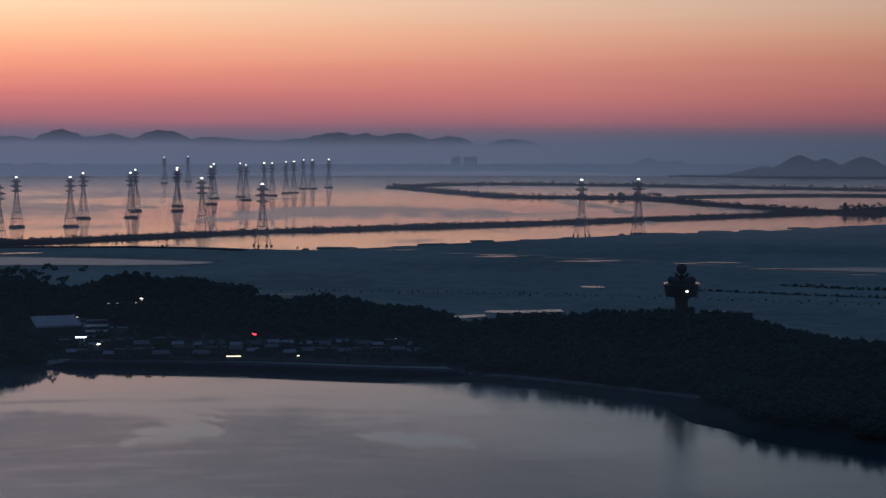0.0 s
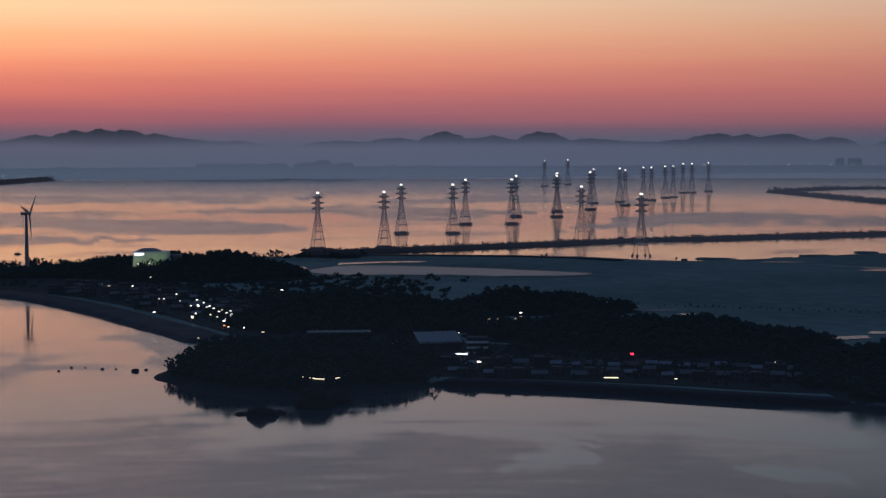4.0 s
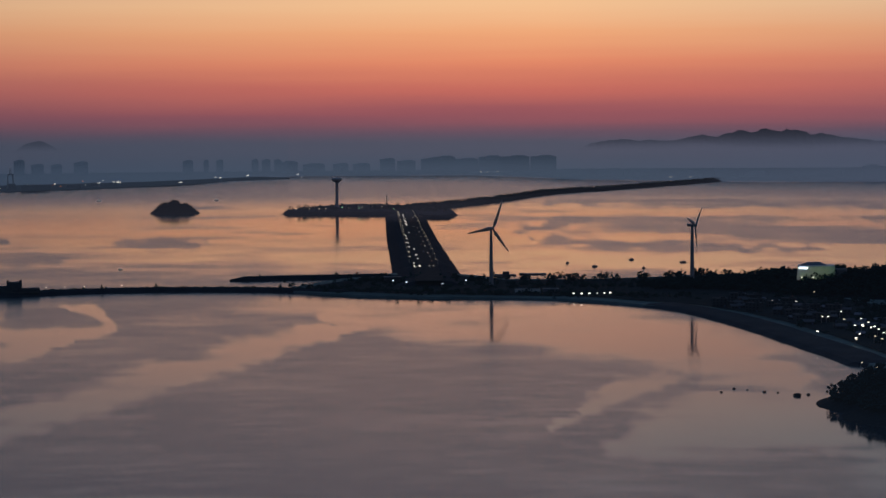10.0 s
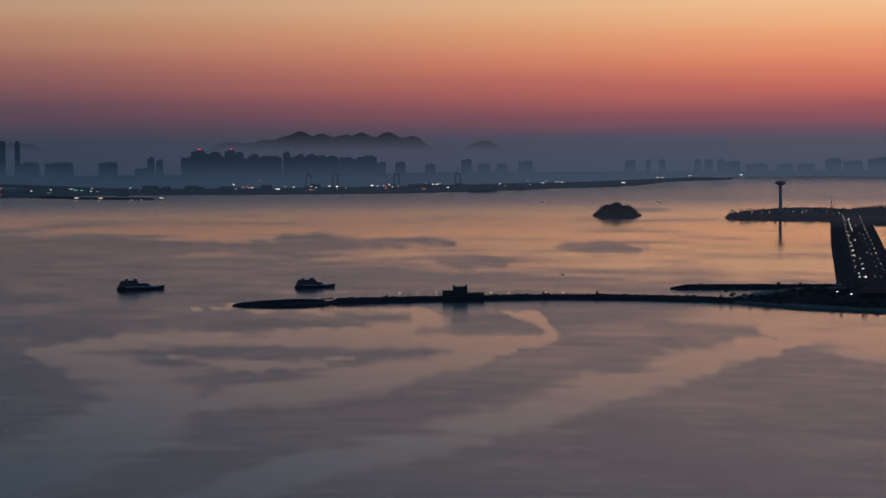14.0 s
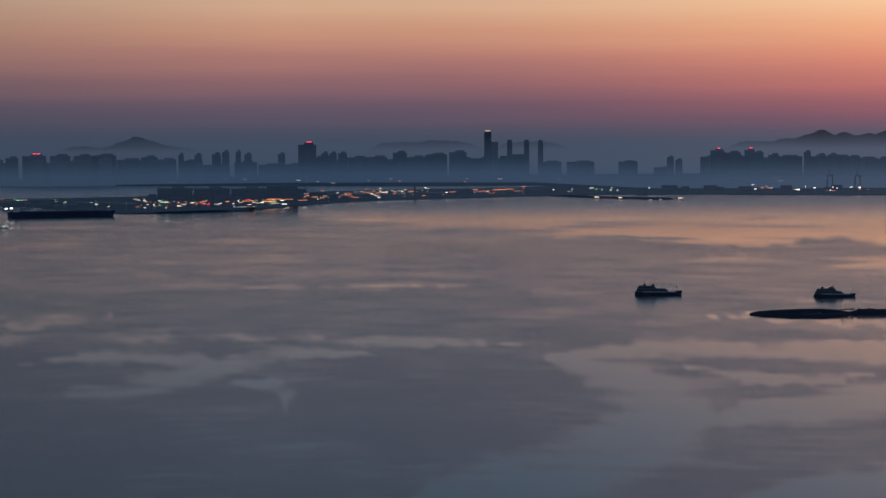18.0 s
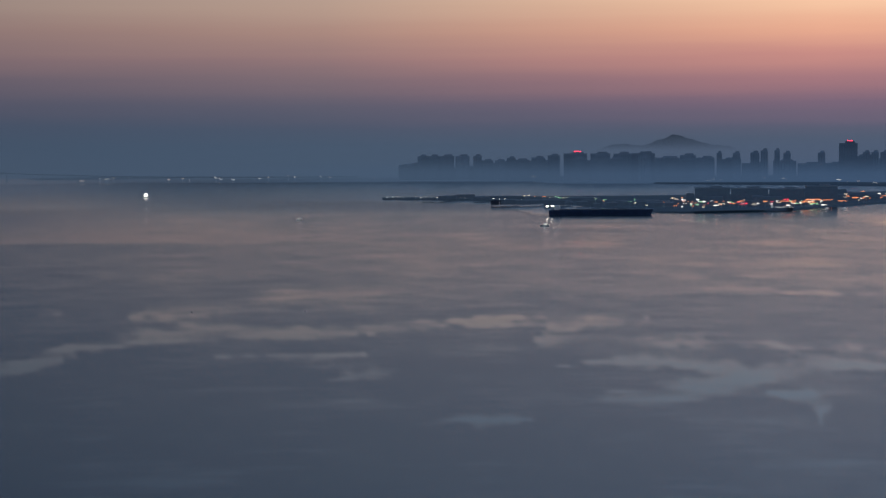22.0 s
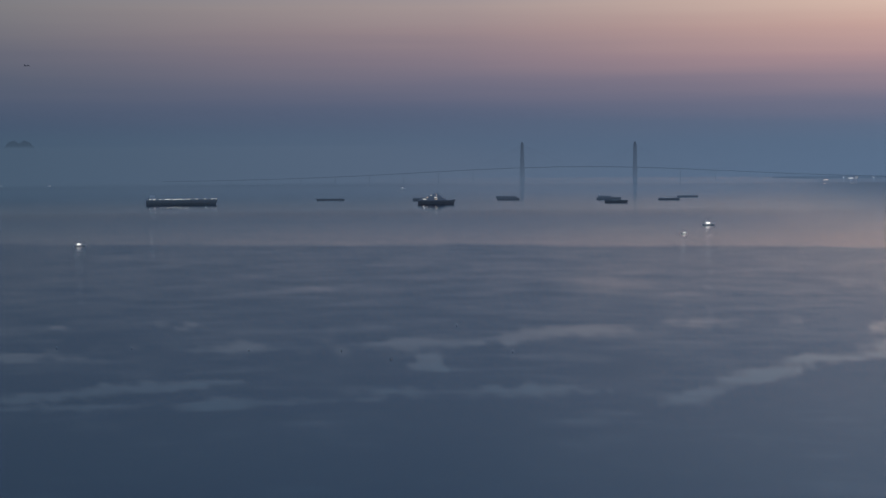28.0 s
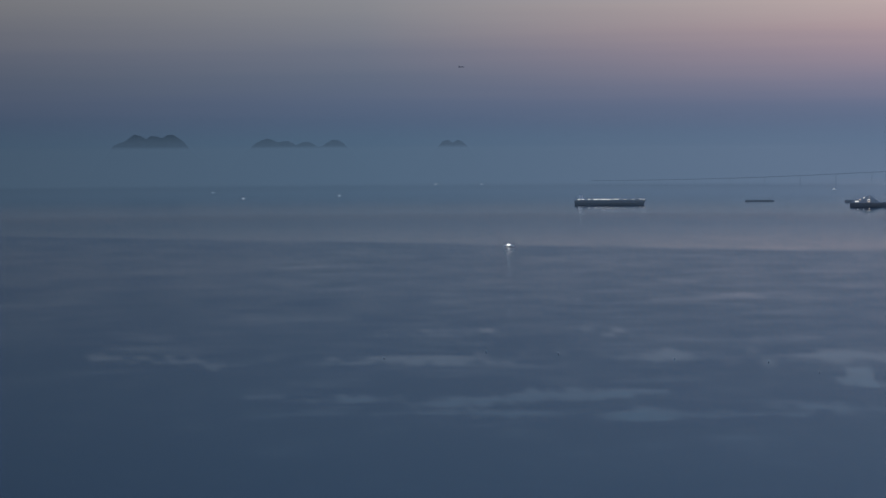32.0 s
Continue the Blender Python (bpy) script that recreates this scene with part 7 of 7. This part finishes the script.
quay_lamps(-51, -41, quay, 18, [LIT_WHITE, LIT_WHITE, LIT_AMBER], (1.0, 1.3, 1.8), "port lamp on a tall mast by the quay", 3, 160)
quay_lamps(-62, -56, quay, 9, [LIT_WHITE, LIT_AMBER], (1.0, 1.3), "port lamp on a tall mast by the quay", 4)
quay_lamps(-69.5, -60.5, quay, 34, [LIT_AMBER, LIT_SOFT, LIT_AMBER, LIT_WHITE], (0.9, 1.2, 1.6), "amber port lamp on a mast by the quay", 5, 330)
quay_lamps(-66.5, -57.5, quay, 36, [LIT_AMBER], (1.1, 1.5, 1.9), "long amber-lit canopy along the quay", 25, 260, (5, 8, 12))
quay_lamps(-69.4, -61.0, quay, 12, [LIT_SOFT, LIT_WHITE], (1.0, 1.3), "long white-lit canopy along the quay", 26, 200, (4, 7))
quay_lamps(-68, -62, quay, 6, [LIT_RED], (1.0, 1.3), "red port lamp on a mast by the quay", 15, 200)
made = None
for i in range(34):  # a row of small lamps along the mole
    b = -78.1 + 5.6 * i / 33
    m = Matrix.Translation(at(b, quay(b) + 14 + rng.uniform(-2, 2), 2.2)) @ pose(0, 0, 0, 0, 0, -b)
    if made is None:
        made = street_lamp(LIT_WHITE, 2.0, 0.85, "small white lamp along the harbour mole", "mole lamps")
        made.matrix_basis = m
    elif i % 7 != 4:
        copy_thing(made, m)
quay_lamps(-74.5, -68.5, quay, 8, [LIT_AMBER, LIT_SOFT, LIT_GREEN], (1.0, 1.3), "lamp beside the sheds of the mole", 6)
quay_lamps(-56.5, -53.6, quay, 5, [LIT_GREEN, LIT_WHITE], (1.2, 1.6), "green-white lamp on the hazy quay", 16)
quay_lamps(-74, -56, lambda b: 3850 if b > -65 else 4060 if b > -70 else 4230, 13, [LIT_BOAT, LIT_FAR], (1.6, 2.4), "faint lamp below the hazy city", 17, 60)
quay_lamps(-52, -42, lambda b: 3600, 10, [LIT_BOAT, LIT_FAR], (1.6, 2.2), "faint lamp below the hazy city", 18, 300)
quay_lamps(-39.5, -35.5, lambda b: 3480 if b < -38.5 else 3850, 6, [LIT_WHITE], (1.6, 2.0), "lamp on the hazy far shore", 7)

for b, d, wide, tall, lit in ((-68.3, 2740, 50, 25, None), (-67.2, 2750, 52, 24, None), (-66.1, 2760, 50, 23, None), (-65.1, 2790, 46, 26, None), (-70.2, 2760, 60, 6, None), (-72.4, 2950, 70, 5, None), (-74.6, 3060, 70, 4.5, None)):
    block("terminal", Matrix.Translation(at(b, d, 2.3)) @ pose(0, 0, 0, 0, 0, -b), wide, 24, tall, DARK_STONE, "dark port terminal hall on the mole", "building", "port terminals", True, lit)
quay_lamps(-69.0, -65.0, lambda b: 2690, 14, [LIT_WHITE, LIT_GREEN, LIT_RED, LIT_AMBER], (1.0, 1.3), "lamp on the terminal's forecourt", 27, 30, (2, 4, 6))

APART = {}


def apartment(b, d, wide, tall, deep=14, crown=None):
    """A hazy apartment tower with a stepped roof; like sizes share their meshes."""
    key = (round(wide / 4) * 4, round(tall / 5) * 5, crown)
    m = Matrix.Translation(at(b, d, 2.2)) @ pose(0, 0, 0, 0, 0, -b)
    if key in APART:
        return copy_thing(APART[key], m)
    w, h = key[0], key[1]
    ob = thing("apartment_tower", m, "hazy blue-grey apartment tower in the distant city", "building", "city towers")
    bm = bmesh.new()
    add_box(bm, w, deep, h, None, 0.99)
    wall = part("wall", bm, TOWER_WALL, ob)
    for k in range(max(2, int(w / 5))):
        bm = bmesh.new()
        add_box(bm, 1.2, 0.5, h * 0.9, Matrix.Translation((-w / 2 + (k + 0.5) * w / max(2, int(w / 5)), -deep / 2, h * 0.05)))
        part("window_strip", bm, TOWER_GLASS, wall)
    bm = bmesh.new()
    add_box(bm, w * 0.5, deep * 0.6, h * 0.05 + 1, Matrix.Translation((w * 0.1, 0, h)))
    roof = part("roof_house", bm, TOWER_WALL, ob)
    if crown is not None:
        bm = bmesh.new()
        add_box(bm, w * 0.3, deep * 0.5, 1.1, Matrix.Translation((w * 0.1, 0, h * 1.05 + 1)))
        part("crown_light", bm, LIT_RED if crown == "red" else LIT_WHITE, ob, "lit roof light")
    APART[key] = ob
    return ob


def row(b0, b1, d, low, high, wide, gap, crown=None, seed=0):
    r = random.Random(seed)
    b = b0
    while b < b1:
        w = wide * r.uniform(0.7, 1.3)
        apartment(b, d + r.uniform(-40, 40), w, r.uniform(low, high), crown=crown if r.random() < 0.3 else None)
        b += math.degrees((w + gap * r.uniform(0.2, 1.6)) / d)


row(-77.0, -72.7, 4330, 42, 57, 30, 1, None, 1)
row(-77.5, -72.8, 4390, 32, 44, 50, 0.5, None, 31)
row(-72.4, -68.2, 4270, 42, 52, 64, 0.5, None, 32)
row(-67.8, -64.6, 4320, 30, 46, 50, 4, None, 33)
row(-63.9, -58.0, 4350, 42, 52, 60, 1, None, 34)
row(-57.0, -53.4, 4380, 22, 40, 50, 30, None, 35)
row(-52.2, -46.9, 4340, 38, 46, 54, 1, None, 36)
row(-72.4, -69.8, 4200, 58, 66, 40, 3, "red", 2)
row(-72.3, -69.7, 4120, 44, 54, 36, 14, None, 3)
row(-69.5, -68.3, 4230, 50, 56, 40, 2, None, 4)
row(-68.1, -67.2, 4230, 58, 62, 12, 20, "white", 5)
row(-67.05, -66.1, 4230, 56, 66, 16, 8, None, 6)
row(-65.1, -64.8, 4230, 56, 62, 20, 8, None, 7)
apartment(-64.33, 4220, 40, 80, crown="red")
row(-63.8, -63, 4250, 60, 70, 20, 5, None, 8)
row(-62.8, -59.6, 4300, 48, 64, 44, 6, None, 9)
row(-52, -50.9, 4280, 56, 62, 30, 2, "red", 10)
row(-50.8, -48.6, 4280, 46, 54, 24, 12, None, 11)
row(-48.5, -46.9, 4280, 36, 46, 34, 10, None, 12)
row(-53.4, -53.0, 4300, 40, 44, 18, 8, None, 13)
row(-46.5, -42, 4350, 24, 36, 26, 40, None, 14)
row(-39.0, -37.8, 4450, 24, 34, 18, 12, None, 15)
row(-37.0, -36.2, 4450, 26, 34, 18, 12, None, 16)
row(-31.3, -27.9, 4400, 31, 34, 50, 0.5, None, 17)
row(-18.6, -13.8, 3480, 24, 28, 40, 3, None, 18)
row(-36, -31.5, 4450, 20, 30, 40, 20, None, 19)
row(-27.5, -19, 3780, 8, 14, 50, 30, None, 20)
row(-13, -3, 3780, 10, 16, 46, 50, None, 21)
row(0.4, 1.1, 4400, 20, 24, 16, 6, None, 22)


def skyscraper(b, d, wide, tall, shoulder, label):
    ob = thing("skyscraper", Matrix.Translation(at(b, d, 2.2)) @ pose(0, 0, 0, 0, 0, -b), label, "skyscraper", "city skyscrapers")
    bm = bmesh.new()
    add_box(bm, wide, wide, tall, None, 0.9, 0.4)
    part("shaft", bm, TOWER_WALL, ob)
    bm = bmesh.new()
    add_box(bm, wide * 0.7, wide * 0.7, 3.2, Matrix.Translation((0, 0, tall - 0.01)), 0.9)
    part("crown", bm, LIT_FAR if shoulder else TOWER_WALL, ob)
    for k in range(4):
        bm = bmesh.new()
        add_box(bm, 0.8, 0.4, tall * 0.94, Matrix.Translation((-wide * 0.34 + wide * 0.226 * k, -wide * 0.49, 0)) @ pose(0, 0, 0, -1.0 * wide / tall * 2.7, 0, 0))
        part("fin", bm, GLASS, ob)
    if shoulder:
        bm = bmesh.new()
        add_box(bm, wide * 0.9, wide * 0.9, tall * 0.78, Matrix.Translation((wide * 0.85, 2, 0)), 0.95, 0.4)
        part("lower_shaft", bm, TOWER_WALL, ob)
    return ob


skyscraper(-58.88, 4300, 18, 106, True, "tall stepped hazy skyscraper with a lit crown")
for b, h in ((-58.22, 84), (-57.71, 84), (-57.29, 83)):
    skyscraper(b, 4300, 13, h, False, "slim hazy skyscraper in the distant city")

# ---- the cable-stayed bridge far out ----


def bridge():
    d0 = 4520
    ob = thing("bridge", Matrix(), "long faint cable-stayed bridge with two tall pylons in haze", "bridge")

    def deck_z(b):
        return 8 + 29 * math.exp(-((b + 94.5) / 6.5) ** 2)

    bm = bmesh.new()
    rings = []
    for i in range(61):
        b = -107 + 28 * i / 60
        p, out = at(b, d0, deck_z(b)), at(b, 1)
        rings.append([bm.verts.new(p + out * k + Vector((0, 0, z))) for k, z in ((-7, 0), (7, 0), (7, -1.8), (-7, -1.8))])
    for a, c in zip(rings, rings[1:]):
        for i in range(4):
            bm.faces.new((a[i], c[i], c[(i + 1) % 4], a[(i + 1) % 4]))
    part("deck", bm, DARK_STONE, ob)
    for b in (-96.19, -92.8):
        p, out = at(b, d0), at(b, 1)
        bm = bmesh.new()
        for k in (-1, 1):
            add_rod(bm, p + out * k * 16 + Vector((0, 0, -1)), p + out * k * 9 + Vector((0, 0, deck_z(b))), 6.0, 5.4, 8)
            add_rod(bm, p + out * k * 9 + Vector((0, 0, deck_z(b))), p + out * k * 2 + Vector((0, 0, 89)), 5.4, 3.6, 8)
        add_rod(bm, p + Vector((0, 0, 84)), p + Vector((0, 0, 95)), 4.2, 2.4, 8)
        part("pylon", bm, DARK_STONE, ob)
        bm = bmesh.new()
        for k in range(1, 9):
            for s in (-1, 1):
                q = b + s * 0.19 * k
                add_rod(bm, p + Vector((0, 0, 60 + 3.6 * k)), at(q, d0, deck_z(q)), 0.14, 0.14, 3)
        tagged(part("stay_cable", bm, DARK_STONE, ob), kind="stuff")
    for i in range(26):
        b = -106 + i * 1.04
        if abs(b + 96.19) < 0.9 or abs(b + 92.8) < 0.9 or -96.2 < b < -92.8:
            continue
        bm = bmesh.new()
        add_rod(bm, at(b, d0, -1), at(b, d0, deck_z(b) - 1), 0.9, 0.8, 8)
        part("pier", bm, DARK_STONE, ob)
    return ob


bridge()
land("far_shore", [at(b, d)[:2] for b, d in ((-77.6, 4780), (-80, 4760), (-84, 4780), (-88, 4800), (-88, 4940), (-80, 4945), (-77.4, 4945))], 2.5, FAR_WOOD, step=60, rough=10, label="thin hazy shore beyond the bridge")
quay_lamps(-88, -78.2, lambda b: 4385, 12, [LIT_BOAT, LIT_FAR], (2.0, 2.8), "faint lamp along the far bridge road", 8, 12)

block("lodge", Matrix.Translation(at(8.65, 636, 9.4)) @ pose(0, 0, 0, 0, 0, -9), 15, 6, 4.0, WALL, "long low dark lodge behind the hilltop", "building")

# far lights over the lake, and an aircraft
lamps([(2.0 - 0.62 * k, 4050) for k in range(12)], LIT_SOFT, 12, 2.0, "faint lamp mast on the far lake shore", "far shore lamps", z=2.2)
lamps([(-30.2, 4150), (-30.0, 4150), (-29.7, 4160), (-24.5, 3580), (-23.9, 3560)], LIT_WHITE, 4, 2.4, "faint white lamp on the far shore", "far shore lamps", z=2.2)


def aircraft():
    p = at(-110.9, 4000, 261)
    ob = thing("aircraft", Matrix.Translation(p) @ pose(0, 0, 0, 0, 0, 110), "small dark aircraft in the dusk sky", "aircraft")
    bm = bmesh.new()
    add_rod(bm, (-6, 0, 0), (6, 0, 0.4), 0.9, 0.6, 10)
    part("fuselage", bm, DARK_HULL, ob)
    bm = bmesh.new()
    add_box(bm, 2.4, 13, 0.3, Matrix.Translation((0.5, 0, 0.3)), 0.9)
    part("wing", bm, DARK_HULL, ob)
    bm = bmesh.new()
    add_box(bm, 1.6, 0.3, 2.4, Matrix.Translation((-5.4, 0, 0.4)), 0.6)
    part("tail_fin", bm, DARK_HULL, ob)
    return ob


aircraft()
